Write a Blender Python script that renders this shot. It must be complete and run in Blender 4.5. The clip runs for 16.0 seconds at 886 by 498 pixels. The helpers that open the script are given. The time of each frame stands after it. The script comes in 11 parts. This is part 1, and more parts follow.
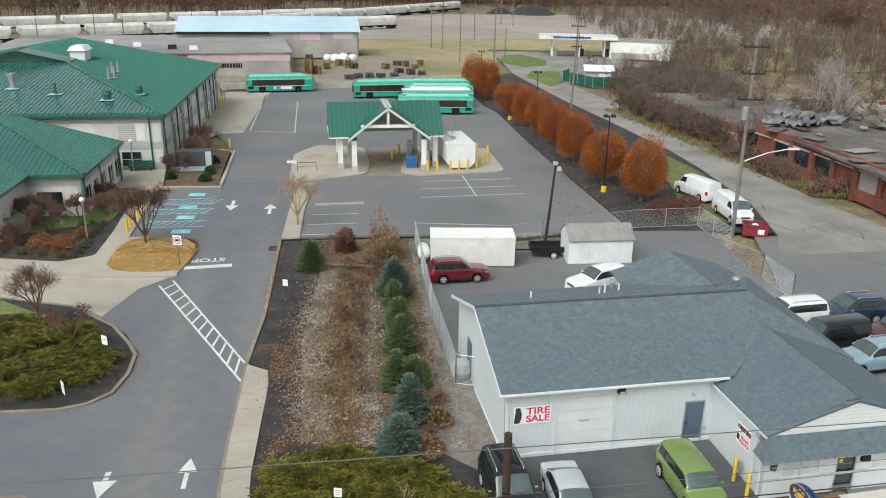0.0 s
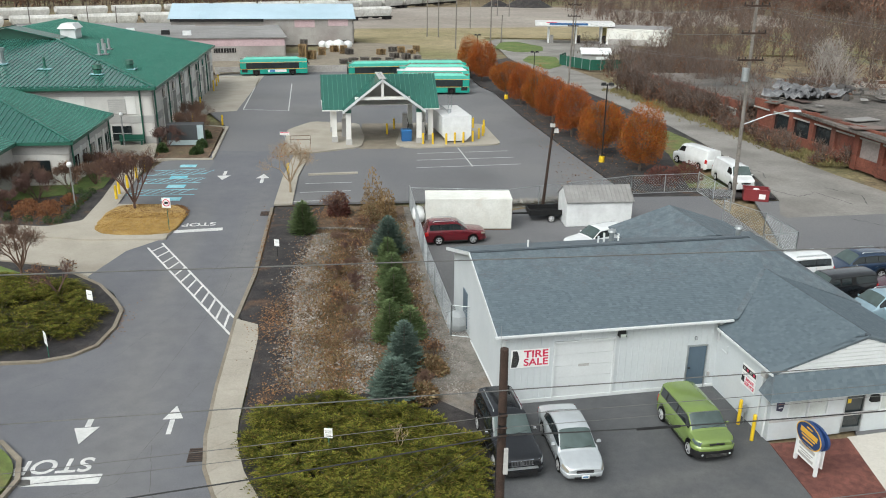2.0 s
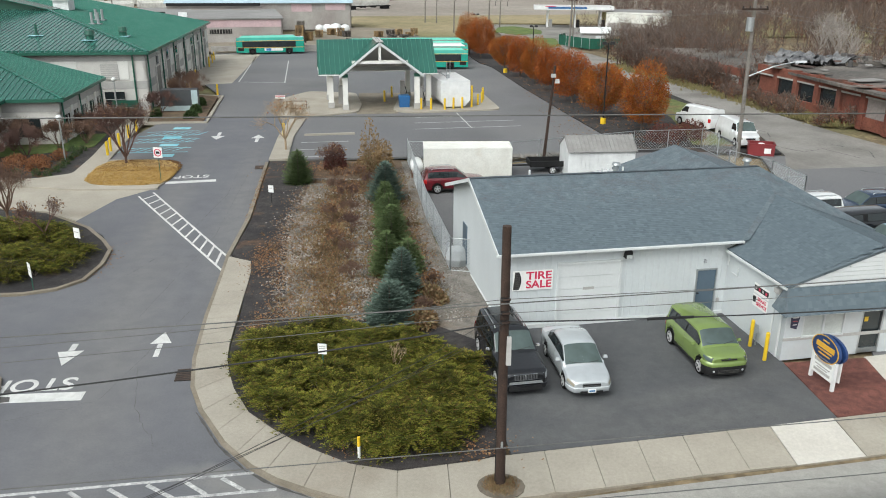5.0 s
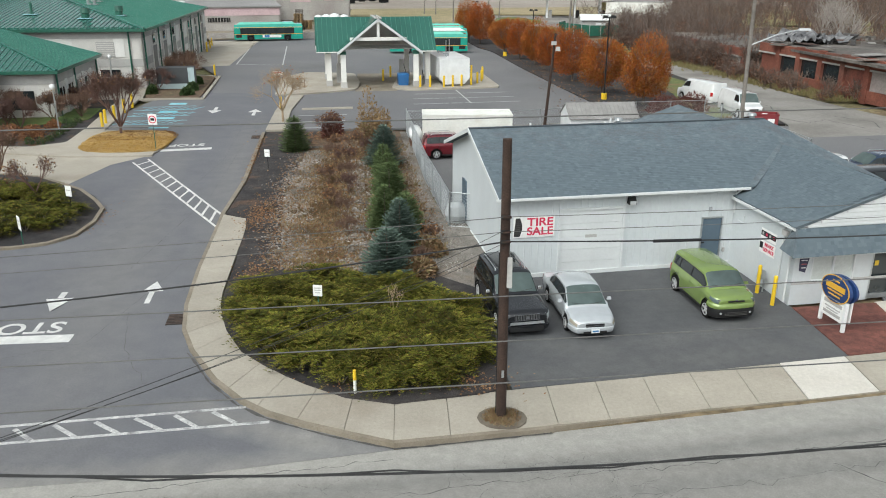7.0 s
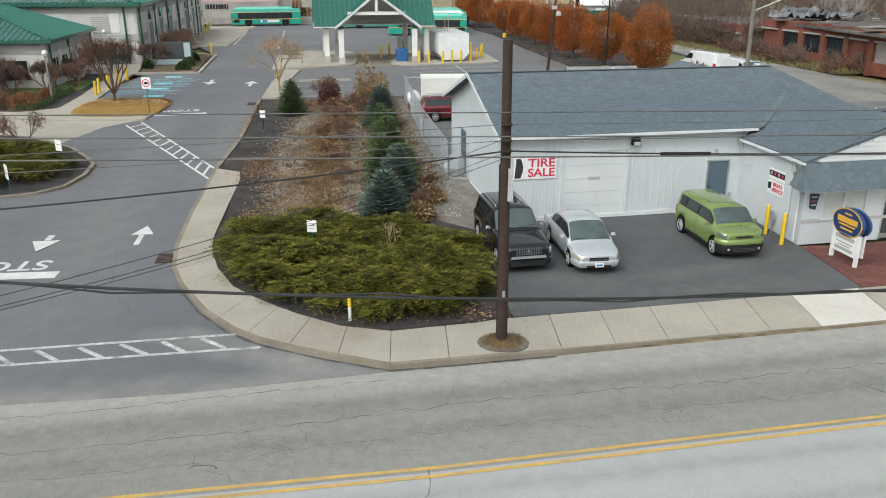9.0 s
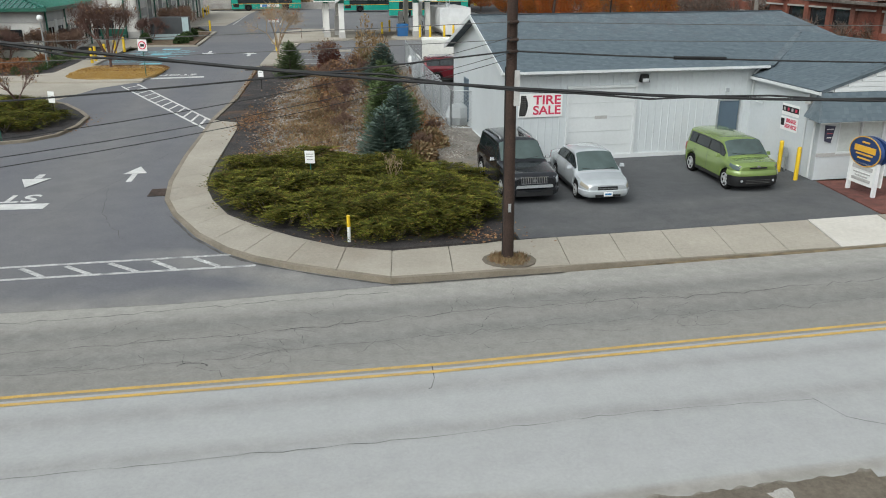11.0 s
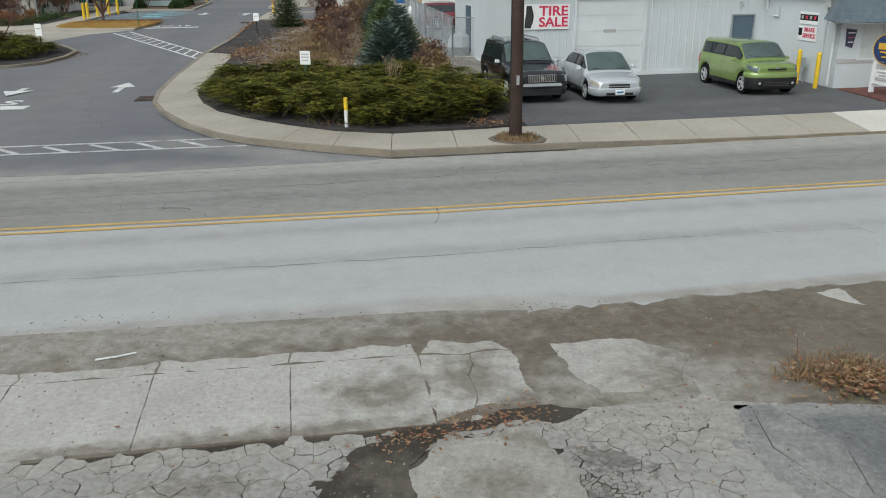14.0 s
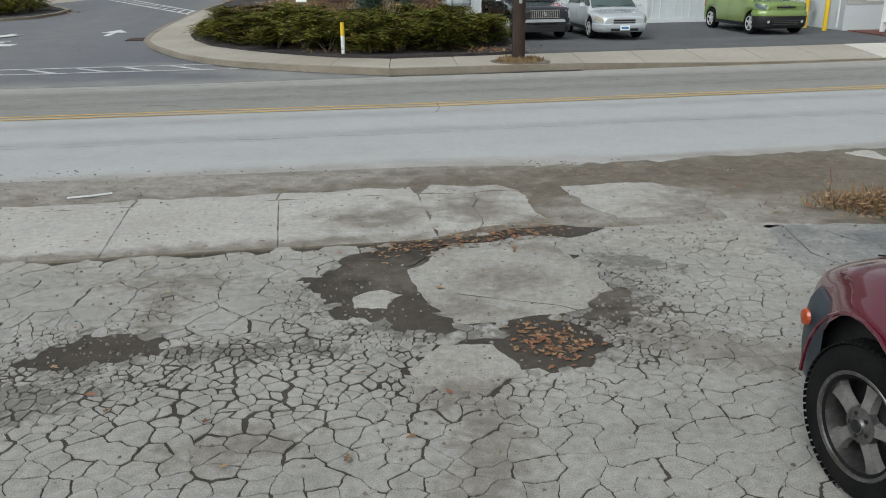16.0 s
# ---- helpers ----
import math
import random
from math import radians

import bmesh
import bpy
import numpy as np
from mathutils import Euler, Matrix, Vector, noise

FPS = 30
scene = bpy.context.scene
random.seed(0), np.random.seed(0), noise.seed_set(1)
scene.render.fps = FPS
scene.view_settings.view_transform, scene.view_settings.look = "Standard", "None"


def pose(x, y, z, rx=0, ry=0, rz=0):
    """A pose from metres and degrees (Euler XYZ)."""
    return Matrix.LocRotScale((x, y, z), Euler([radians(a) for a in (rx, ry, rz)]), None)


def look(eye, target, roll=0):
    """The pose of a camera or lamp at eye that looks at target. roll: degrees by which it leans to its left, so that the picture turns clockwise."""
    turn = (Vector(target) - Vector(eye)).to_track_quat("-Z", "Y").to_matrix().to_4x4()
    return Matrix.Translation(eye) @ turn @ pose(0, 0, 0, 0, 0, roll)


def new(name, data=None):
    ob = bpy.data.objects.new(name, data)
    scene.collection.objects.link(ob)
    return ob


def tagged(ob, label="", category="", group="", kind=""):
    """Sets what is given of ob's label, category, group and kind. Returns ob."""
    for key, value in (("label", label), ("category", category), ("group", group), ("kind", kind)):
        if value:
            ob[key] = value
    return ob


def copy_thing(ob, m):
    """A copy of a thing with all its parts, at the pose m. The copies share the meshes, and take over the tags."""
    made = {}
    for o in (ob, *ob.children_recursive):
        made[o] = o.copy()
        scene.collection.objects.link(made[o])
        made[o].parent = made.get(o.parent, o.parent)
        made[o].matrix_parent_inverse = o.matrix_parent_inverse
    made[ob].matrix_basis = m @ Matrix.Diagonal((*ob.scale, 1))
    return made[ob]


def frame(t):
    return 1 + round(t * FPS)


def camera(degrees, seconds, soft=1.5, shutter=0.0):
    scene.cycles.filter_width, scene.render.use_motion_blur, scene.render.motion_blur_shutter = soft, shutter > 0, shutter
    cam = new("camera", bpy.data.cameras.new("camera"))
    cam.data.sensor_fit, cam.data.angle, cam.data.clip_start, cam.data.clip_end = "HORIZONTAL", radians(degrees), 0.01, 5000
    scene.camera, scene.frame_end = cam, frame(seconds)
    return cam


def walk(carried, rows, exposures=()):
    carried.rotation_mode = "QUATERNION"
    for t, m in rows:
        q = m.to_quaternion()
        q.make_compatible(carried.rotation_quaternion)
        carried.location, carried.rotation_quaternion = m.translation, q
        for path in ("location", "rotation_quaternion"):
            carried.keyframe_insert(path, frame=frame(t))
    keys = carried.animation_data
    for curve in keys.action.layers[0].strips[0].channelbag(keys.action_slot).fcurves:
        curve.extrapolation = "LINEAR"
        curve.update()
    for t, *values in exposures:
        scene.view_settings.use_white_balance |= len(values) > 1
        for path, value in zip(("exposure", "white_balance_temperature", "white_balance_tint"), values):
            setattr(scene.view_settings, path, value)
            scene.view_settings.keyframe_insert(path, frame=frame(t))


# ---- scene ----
# camera: a drone that sinks beside a street, seconds x y z pitch roll yaw
cam = camera(58.06, 16.0, 1.0)
ROWS = [
    (0.0, -0.180, -0.695, 21.219, -19.673, -0.807, 0.283),
    (0.5, -0.032, -0.722, 20.450, -19.688, -0.768, 0.225),
    (1.0, 0.026, -0.653, 19.730, -19.702, -0.680, 0.150),
    (1.5, 0.042, -0.559, 19.017, -19.690, -0.626, 0.084),
    (2.0, 0.017, -0.464, 18.318, -19.693, -0.565, 0.020),
    (2.5, 0.013, -0.409, 17.621, -19.677, -0.501, -0.023),
    (3.0, 0.006, -0.354, 16.988, -19.665, -0.473, -0.049),
    (5.5, 0.103, -0.325, 14.040, -19.632, -0.286, -0.129),
    (6.0, 0.138, -0.309, 13.462, -19.603, -0.251, -0.135),
    (6.5, 0.146, -0.304, 12.871, -19.581, -0.213, -0.148),
    (7.0, 0.133, -0.305, 12.244, -19.574, -0.174, -0.161),
    (7.5, 0.148, -0.291, 11.605, -19.590, -0.154, -0.168),
    (8.0, 0.177, -0.250, 11.000, -19.598, -0.112, -0.194),
    (8.5, 0.199, -0.212, 10.401, -19.583, -0.063, -0.210),
    (11.0, 0.141, -0.050, 7.319, -19.577, 0.154, -0.171),
    (11.5, 0.129, 0.018, 6.729, -19.576, 0.161, -0.185),
    (12.0, 0.101, 0.101, 6.162, -19.546, 0.175, -0.211),
    (12.5, 0.066, 0.139, 5.606, -19.534, 0.195, -0.238),
    (13.0, 0.030, 0.153, 5.072, -19.507, 0.229, -0.245),
    (13.5, 0.024, 0.181, 4.537, -19.480, 0.251, -0.261),
    (14.0, 0.024, 0.214, 4.020, -19.499, 0.302, -0.259),
    (14.5, 0.014, 0.244, 3.515, -19.535, 0.309, -0.245),
    (15.0, 0.004, 0.274, 3.024, -19.565, 0.281, -0.265),
    (15.5, -0.003, 0.291, 2.547, -19.594, 0.329, -0.285),
    (16.0, -0.010, 0.292, 2.185, -19.623, 0.377, -0.335),
]
walk(cam, [(t, pose(x, y, z, 90 + pitch, roll, yaw)) for t, x, y, z, pitch, roll, yaw in ROWS], [(0.0, 0.37, 6350, 4.0), (7.5, 0.37, 6350, 4.0), (11.0, 0.15, 6280, 4.0), (16.0, 0.02, 6170, 4.0)])

# world: a bright, even overcast sky with a weak, very wide sun
world = bpy.data.worlds.new("overcast")
scene.world = world
world.use_nodes = True
wn, wl = world.node_tree.nodes, world.node_tree.links
sky = wn.new("ShaderNodeTexSky")
sky.sky_type, sky.sun_disc = "NISHITA", False
sky.sun_elevation, sky.sun_rotation = radians(48), radians(200)
sky.air_density, sky.dust_density, sky.ozone_density = 1.0, 4.0, 1.0
wash = wn.new("ShaderNodeHueSaturation")
wash.inputs["Saturation"].default_value = 0.22
wl.new(sky.outputs[0], wash.inputs["Color"])
wl.new(wash.outputs[0], wn["Background"].inputs["Color"])
wn["Background"].inputs["Strength"].default_value = 0.14

sun = new("sun", bpy.data.lights.new("sun", "SUN"))
sun.data.energy, sun.data.angle, sun.data.color = 1.5, radians(45), (1.0, 0.98, 0.95)
sun.matrix_world = look((0, 0, 0), (0.55, 0.4, -0.73))


# ---- mesh helpers ----
class Geo:
    """Vertices and faces gathered from simple shapes."""

    def __init__(self):
        self.v, self.f = [], []

    def add(self, vs, fs):
        n = len(self.v)
        self.v += [tuple(p) for p in vs]
        self.f += [tuple(n + i for i in f) for f in fs]
        return self

    def box(self, cx, cy, cz, sx, sy, sz, rz=0.0, tx=0.0, ty=0.0):
        """A box about its centre; tx, ty: how far the top is drawn in on each side."""
        c, s = math.cos(rz), math.sin(rz)
        vs = []
        for k, (ix, iy) in ((-1, (0, 0)), (1, (tx, ty))):
            for a, b in ((-1, -1), (1, -1), (1, 1), (-1, 1)):
                x, y = a * (sx / 2 - ix), b * (sy / 2 - iy)
                vs.append((cx + x * c - y * s, cy + x * s + y * c, cz + k * sz / 2))
        return self.add(vs, [(3, 2, 1, 0), (4, 5, 6, 7), (0, 1, 5, 4), (1, 2, 6, 5), (2, 3, 7, 6), (3, 0, 4, 7)])

    def tube(self, p0, p1, r0, r1=None, n=8, caps=True):
        p0, p1 = Vector(p0), Vector(p1)
        r1 = r0 if r1 is None else r1
        d = (p1 - p0).normalized()
        a = d.orthogonal().normalized()
        b = d.cross(a)
        vs = []
        for p, r in ((p0, r0), (p1, r1)):
            for i in range(n):
                w = 2 * math.pi * i / n
                vs.append(p + r * (math.cos(w) * a + math.sin(w) * b))
        fs = [(i, (i + 1) % n, n + (i + 1) % n, n + i) for i in range(n)]
        if caps:
            fs += [tuple(range(n - 1, -1, -1)), tuple(range(n, 2 * n))]
        return self.add(vs, fs)

    def path(self, pts, r, n=5):
        """One connected bent tube along a line of points."""
        pts = [Vector(p) for p in pts]
        base, vs = None, []
        for i, p in enumerate(pts):
            d = (pts[min(i + 1, len(pts) - 1)] - pts[max(i - 1, 0)]).normalized()
            a = (base - d * base.dot(d)) if base else d.orthogonal()
            a = a.normalized() if a.length > 1e-6 else d.orthogonal().normalized()
            base, c = a, d.cross(a)
            vs += [p + r * (math.cos(2 * math.pi * k / n) * a + math.sin(2 * math.pi * k / n) * c) for k in range(n)]
        m = len(pts)
        fs = [(i * n + k, i * n + (k + 1) % n, (i + 1) * n + (k + 1) % n, (i + 1) * n + k) for i in range(m - 1) for k in range(n)]
        fs += [tuple(range(n - 1, -1, -1)), tuple(range((m - 1) * n, m * n))]
        return self.add(vs, fs)

    def lathe(self, prof, axis="z", at=(0, 0, 0), n=16):
        """Turn a list of (radius, height) round an axis."""
        vs, fs, m = [], [], len(prof)
        for i in range(n):
            w = 2 * math.pi * i / n
            for r, h in prof:
                x, y = r * math.cos(w), r * math.sin(w)
                p = {"z": (x, y, h), "x": (h, x, y), "y": (x, h, y)}[axis]
                vs.append((p[0] + at[0], p[1] + at[1], p[2] + at[2]))
        for i in range(n):
            j = (i + 1) % n
            for k in range(m - 1):
                fs.append((i * m + k, j * m + k, j * m + k + 1, i * m + k + 1))
        return self.add(vs, fs)

    def prism(self, poly, z0, z1):
        n = len(poly)
        vs = [(x, y, z0) for x, y in poly] + [(x, y, z1) for x, y in poly]
        fs = [tuple(range(n - 1, -1, -1)), tuple(range(n, 2 * n))]
        fs += [(i, (i + 1) % n, n + (i + 1) % n, n + i) for i in range(n)]
        return self.add(vs, fs)

    def slab(self, pts, t):
        """A flat polygon in space made t thick, against its normal."""
        pts = [Vector(p) for p in pts]
        nrm = (pts[1] - pts[0]).cross(pts[2] - pts[1]).normalized()
        n = len(pts)
        vs = pts + [p - t * nrm for p in pts]
        fs = [tuple(range(n)), tuple(range(2 * n - 1, n - 1, -1))]
        fs += [(i, n + i, n + (i + 1) % n, (i + 1) % n) for i in range(n)]
        return self.add(vs, fs)

    def mesh(self, name, smooth=None):
        me = bpy.data.meshes.new(name)
        me.from_pydata(self.v, [], self.f)
        me.update()
        if smooth is not None:
            me.polygons.foreach_set("use_smooth", [True] * len(me.polygons))
            me.set_sharp_from_angle(angle=radians(smooth))
        return me


def part(name, geo, material, parent=None, label="", smooth=None, kind=""):
    me = geo if isinstance(geo, bpy.types.Mesh) else geo.mesh(name, smooth)
    if not me.materials:
        me.materials.append(material)
    ob = new(name, me)
    if parent:
        ob.parent = parent
    return tagged(ob, label=label, kind=kind)


def thing(name, label, category, m=None, group="", kind=""):
    ob = new(name)
    ob.empty_display_size = 0.2
    if m:
        ob.matrix_basis = m
    return tagged(ob, label, category, group, kind)


def recalc(me):
    bm = bmesh.new()
    bm.from_mesh(me)
    bmesh.ops.recalc_face_normals(bm, faces=bm.faces)
    bm.to_mesh(me)
    bm.free()
    return me


def text_mesh(words, size, depth=0.004, bold=0.0):
    cu = bpy.data.curves.new("words", "FONT")
    cu.body, cu.size, cu.align_x, cu.align_y, cu.extrude, cu.offset = words, size, "CENTER", "CENTER", depth, bold
    ob = bpy.data.objects.new("words", cu)
    scene.collection.objects.link(ob)
    me = bpy.data.meshes.new_from_object(ob.evaluated_get(bpy.context.evaluated_depsgraph_get()))
    bpy.data.objects.remove(ob)
    me.materials.clear()
    return me


def ground_z(y):
    """The site rises a little from the street to the yard behind."""
    return 0.45 * min(1.0, max(0.0, (y - 28) / 27))


# ---- materials ----
def material(name, a, b, rough=0.8, big=0.5, fine=20.0, amount=0.35, bump=0.3, metal=0.0, stain=None, stain_at=0.6, island=False, spec=0.5, dist=0.02, coat=0.0, along=None):
    """Two colours by a coarse noise, lightened and darkened by a fine one, with relief; stain: a third colour in soft patches."""
    m = bpy.data.materials.new(name)
    m.use_nodes = True
    n, l = m.node_tree.nodes, m.node_tree.links
    p = n["Principled BSDF"]
    at = n.new("ShaderNodeTexCoord")
    n1 = n.new("ShaderNodeTexNoise")
    n1.inputs["Scale"].default_value, n1.inputs["Detail"].default_value = big, 6
    n2 = n.new("ShaderNodeTexNoise")
    n2.inputs["Scale"].default_value, n2.inputs["Detail"].default_value = fine, 4
    for t in (n1, n2):
        l.new(at.outputs["Object"], t.inputs["Vector"])
    if along is not None:
        turn = n.new("ShaderNodeMapping")
        turn.vector_type = "TEXTURE"
        turn.inputs["Rotation"].default_value, turn.inputs["Scale"].default_value = (0, 0, radians(along)), (14, 1, 1)
        l.new(at.outputs["Object"], turn.inputs["Vector"])
        l.new(turn.outputs[0], n1.inputs["Vector"])
    r1 = n.new("ShaderNodeMapRange")
    r1.inputs[1].default_value, r1.inputs[2].default_value = 0.35, 0.65
    if island:
        g = n.new("ShaderNodeNewGeometry")
        l.new(g.outputs["Random Per Island"], r1.inputs[0])
        r1.inputs[1].default_value, r1.inputs[2].default_value = 0.0, 1.0
    else:
        l.new(n1.outputs[0], r1.inputs[0])
    mix = n.new("ShaderNodeMix")
    mix.data_type = "RGBA"
    mix.inputs[6].default_value, mix.inputs[7].default_value = (*a, 1), (*b, 1)
    l.new(r1.outputs[0], mix.inputs[0])
    out = mix.outputs[2]
    if stain:
        n3 = n.new("ShaderNodeTexNoise")
        n3.inputs["Scale"].default_value, n3.inputs["Detail"].default_value = big * 0.6, 8
        off = n.new("ShaderNodeVectorMath")
        off.inputs[1].default_value = (31, 17, 5)
        l.new(at.outputs["Object"], off.inputs[0])
        l.new(off.outputs[0], n3.inputs["Vector"])
        r3 = n.new("ShaderNodeMapRange")
        r3.inputs[1].default_value, r3.inputs[2].default_value = stain_at - 0.06, stain_at + 0.12
        l.new(n3.outputs[0], r3.inputs[0])
        mx = n.new("ShaderNodeMix")
        mx.data_type = "RGBA"
        mx.inputs[7].default_value = (*stain, 1)
        l.new(r3.outputs[0], mx.inputs[0])
        l.new(out, mx.inputs[6])
        out = mx.outputs[2]
    r2 = n.new("ShaderNodeMapRange")
    r2.inputs[1].default_value, r2.inputs[2].default_value = 0.3, 0.7
    r2.inputs[3].default_value, r2.inputs[4].default_value = 1 - amount, 1 + amount
    l.new(n2.outputs[0], r2.inputs[0])
    mid = n.new("ShaderNodeTexNoise")
    mid.inputs["Scale"].default_value, mid.inputs["Detail"].default_value = max(fine * 0.12, big * 2.5), 5
    l.new(at.outputs["Object"], mid.inputs["Vector"])
    r4 = n.new("ShaderNodeMapRange")
    r4.inputs[1].default_value, r4.inputs[2].default_value = 0.3, 0.7
    r4.inputs[3].default_value, r4.inputs[4].default_value = 1 - 0.6 * amount, 1 + 0.6 * amount
    l.new(mid.outputs[0], r4.inputs[0])
    both = n.new("ShaderNodeMath")
    both.operation = "MULTIPLY"
    l.new(r2.outputs[0], both.inputs[0])
    l.new(r4.outputs[0], both.inputs[1])
    mul = n.new("ShaderNodeMix")
    mul.data_type, mul.blend_type = "RGBA", "MULTIPLY"
    mul.inputs[0].default_value = 1.0
    l.new(out, mul.inputs[6])
    l.new(both.outputs[0], mul.inputs[7])
    l.new(mul.outputs[2], p.inputs["Base Color"])
    p.inputs["Roughness"].default_value, p.inputs["Metallic"].default_value = rough, metal
    p.inputs["Specular IOR Level"].default_value = spec
    p.inputs["Coat Weight"].default_value = coat
    if bump:
        bp = n.new("ShaderNodeBump")
        bp.inputs["Strength"].default_value, bp.inputs["Distance"].default_value = bump, dist
        l.new(n2.outputs[0], bp.inputs["Height"])
        l.new(bp.outputs[0], p.inputs["Normal"])
    return m


def worn(name, a, b, layers, speck=0.4, along=None, rough=0.93, bump=0.7, big=1.3):
    """Paving or soil in two tones, speckled with its grain; layers: soil or dust in soft-edged patches, each
    (colour, colour, [(x, y, half length, half width, degrees)], softness, raggedness, scale, strength)."""
    m = bpy.data.materials.new(name)
    m.use_nodes = True
    n, l = m.node_tree.nodes, m.node_tree.links
    p = n["Principled BSDF"]
    at = n.new("ShaderNodeTexCoord").outputs["Object"]

    def noisy(scale, detail=5, vec=None):
        t = n.new("ShaderNodeTexNoise")
        t.inputs["Scale"].default_value, t.inputs["Detail"].default_value = scale, detail
        l.new(vec or at, t.inputs["Vector"])
        return t.outputs[0]

    def ranged(v, a0, a1, b0, b1):
        q = n.new("ShaderNodeMapRange")
        for k, w in zip((1, 2, 3, 4), (a0, a1, b0, b1)):
            q.inputs[k].default_value = w
        l.new(v, q.inputs[0])
        return q.outputs[0]

    def maths(op, u, v):
        q = n.new("ShaderNodeMath")
        q.operation = op
        for k, w in enumerate((u, v)):
            if isinstance(w, (int, float)):
                q.inputs[k].default_value = w
            else:
                l.new(w, q.inputs[k])
        return q.outputs[0]

    def mixed(f, u, v, how="MIX"):
        q = n.new("ShaderNodeMix")
        q.data_type, q.blend_type = "RGBA", how
        for k, w in ((0, f), (6, u), (7, v)):
            if isinstance(w, tuple):
                q.inputs[k].default_value = (*w, 1)
            elif isinstance(w, (int, float)):
                q.inputs[k].default_value = w
            else:
                l.new(w, q.inputs[k])
        return q.outputs[2]

    vec = at
    if along is not None:
        turn = n.new("ShaderNodeMapping")
        turn.vector_type = "TEXTURE"
        turn.inputs["Rotation"].default_value, turn.inputs["Scale"].default_value = (0, 0, radians(along)), (12, 1, 1)
        l.new(at, turn.inputs["Vector"])
        vec = turn.outputs[0]
    mid = noisy(big * 5, 6)
    tone = ranged(maths("ADD", maths("MULTIPLY", noisy(big, 4, vec), 0.6), maths("MULTIPLY", mid, 0.4)), 0.36, 0.64, 0, 1)
    out = mixed(tone, a, b)
    for c0, c1, spots, soft, rag, scale, strength in layers:
        near = None
        for x, y, rx, ry, deg in spots:
            q = n.new("ShaderNodeMapping")
            q.vector_type = "TEXTURE"
            q.inputs["Location"].default_value, q.inputs["Rotation"].default_value, q.inputs["Scale"].default_value = (x, y, 0), (0, 0, radians(deg)), (rx, ry, 1000)
            l.new(at, q.inputs["Vector"])
            d = n.new("ShaderNodeVectorMath")
            d.operation = "LENGTH"
            l.new(q.outputs[0], d.inputs[0])
            near = d.outputs["Value"] if near is None else maths("MINIMUM", near, d.outputs["Value"])
        edge = maths("ADD", near, maths("MULTIPLY", maths("SUBTRACT", noisy(scale, 9, vec), 0.5), 4 * rag))
        out = mixed(ranged(edge, 1 + soft, 1 - soft, 0, strength), out, mixed(ranged(mid, 0.35, 0.65, 0, 1), c0, c1))
    grain = noisy(130, 3)
    pores = n.new("ShaderNodeTexVoronoi")
    pores.inputs["Scale"].default_value = 55
    l.new(at, pores.inputs["Vector"])
    shade = maths("MULTIPLY", ranged(grain, 0.3, 0.7, 1 - 0.5 * speck, 1 + 0.5 * speck), ranged(pores.outputs["Distance"], 0.08, 0.25, 1 - 0.55 * speck, 1))
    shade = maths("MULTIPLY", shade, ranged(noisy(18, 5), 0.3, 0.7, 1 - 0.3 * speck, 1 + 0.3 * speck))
    l.new(mixed(1.0, out, shade, "MULTIPLY"), p.inputs["Base Color"])
    p.inputs["Roughness"].default_value, p.inputs["Specular IOR Level"].default_value = rough, 0.3
    bp = n.new("ShaderNodeBump")
    bp.inputs["Strength"].default_value, bp.inputs["Distance"].default_value = bump, 0.006
    l.new(maths("ADD", grain, maths("MULTIPLY", mid, 1.5)), bp.inputs["Height"])
    l.new(bp.outputs[0], p.inputs["Normal"])
    return m


def leafy(name, cols, rough=0.7, spec=0.2, drift=0.0, scale=0.8):
    """Foliage or loose pieces: each island takes one of several colours; drift: slow change from patch to patch."""
    m = bpy.data.materials.new(name)
    m.use_nodes = True
    n, l = m.node_tree.nodes, m.node_tree.links
    p = n["Principled BSDF"]
    g = n.new("ShaderNodeNewGeometry")
    ramp = n.new("ShaderNodeValToRGB")
    el = ramp.color_ramp.elements
    while len(el) < len(cols):
        el.new(0.5)
    for i, c in enumerate(cols):
        el[i].position, el[i].color = i / (len(cols) - 1), (*c, 1)
    l.new(g.outputs["Random Per Island"], ramp.inputs[0])
    out = ramp.outputs[0]
    if drift:
        at = n.new("ShaderNodeTexCoord")
        slow = n.new("ShaderNodeTexNoise")
        slow.inputs["Scale"].default_value, slow.inputs["Detail"].default_value = scale, 4
        l.new(at.outputs["Object"], slow.inputs["Vector"])
        lim = n.new("ShaderNodeMapRange")
        lim.inputs[1].default_value, lim.inputs[2].default_value = 0.3, 0.7
        lim.inputs[3].default_value, lim.inputs[4].default_value = 1 - drift, 1 + drift
        l.new(slow.outputs[0], lim.inputs[0])
        mul = n.new("ShaderNodeMix")
        mul.data_type, mul.blend_type = "RGBA", "MULTIPLY"
        mul.inputs[0].default_value = 1.0
        l.new(out, mul.inputs[6])
        l.new(lim.outputs[0], mul.inputs[7])
        out = mul.outputs[2]
    l.new(out, p.inputs["Base Color"])
    p.inputs["Roughness"].default_value, p.inputs["Specular IOR Level"].default_value = rough, spec
    return m


def paint(name, c, rough=0.35, metal=0.0, coat=0.3, dirt=0.06):
    c2 = tuple(0.88 * x for x in c)
    return material(name, c, c2, rough, 1.3, 30, dirt, 0.03, metal, spec=0.5, coat=coat)


def glass(name, c=(0.015, 0.02, 0.022), rough=0.06):
    return material(name, c, tuple(1.6 * x for x in c), rough, 0.8, 3, 0.05, 0.0, spec=0.7)


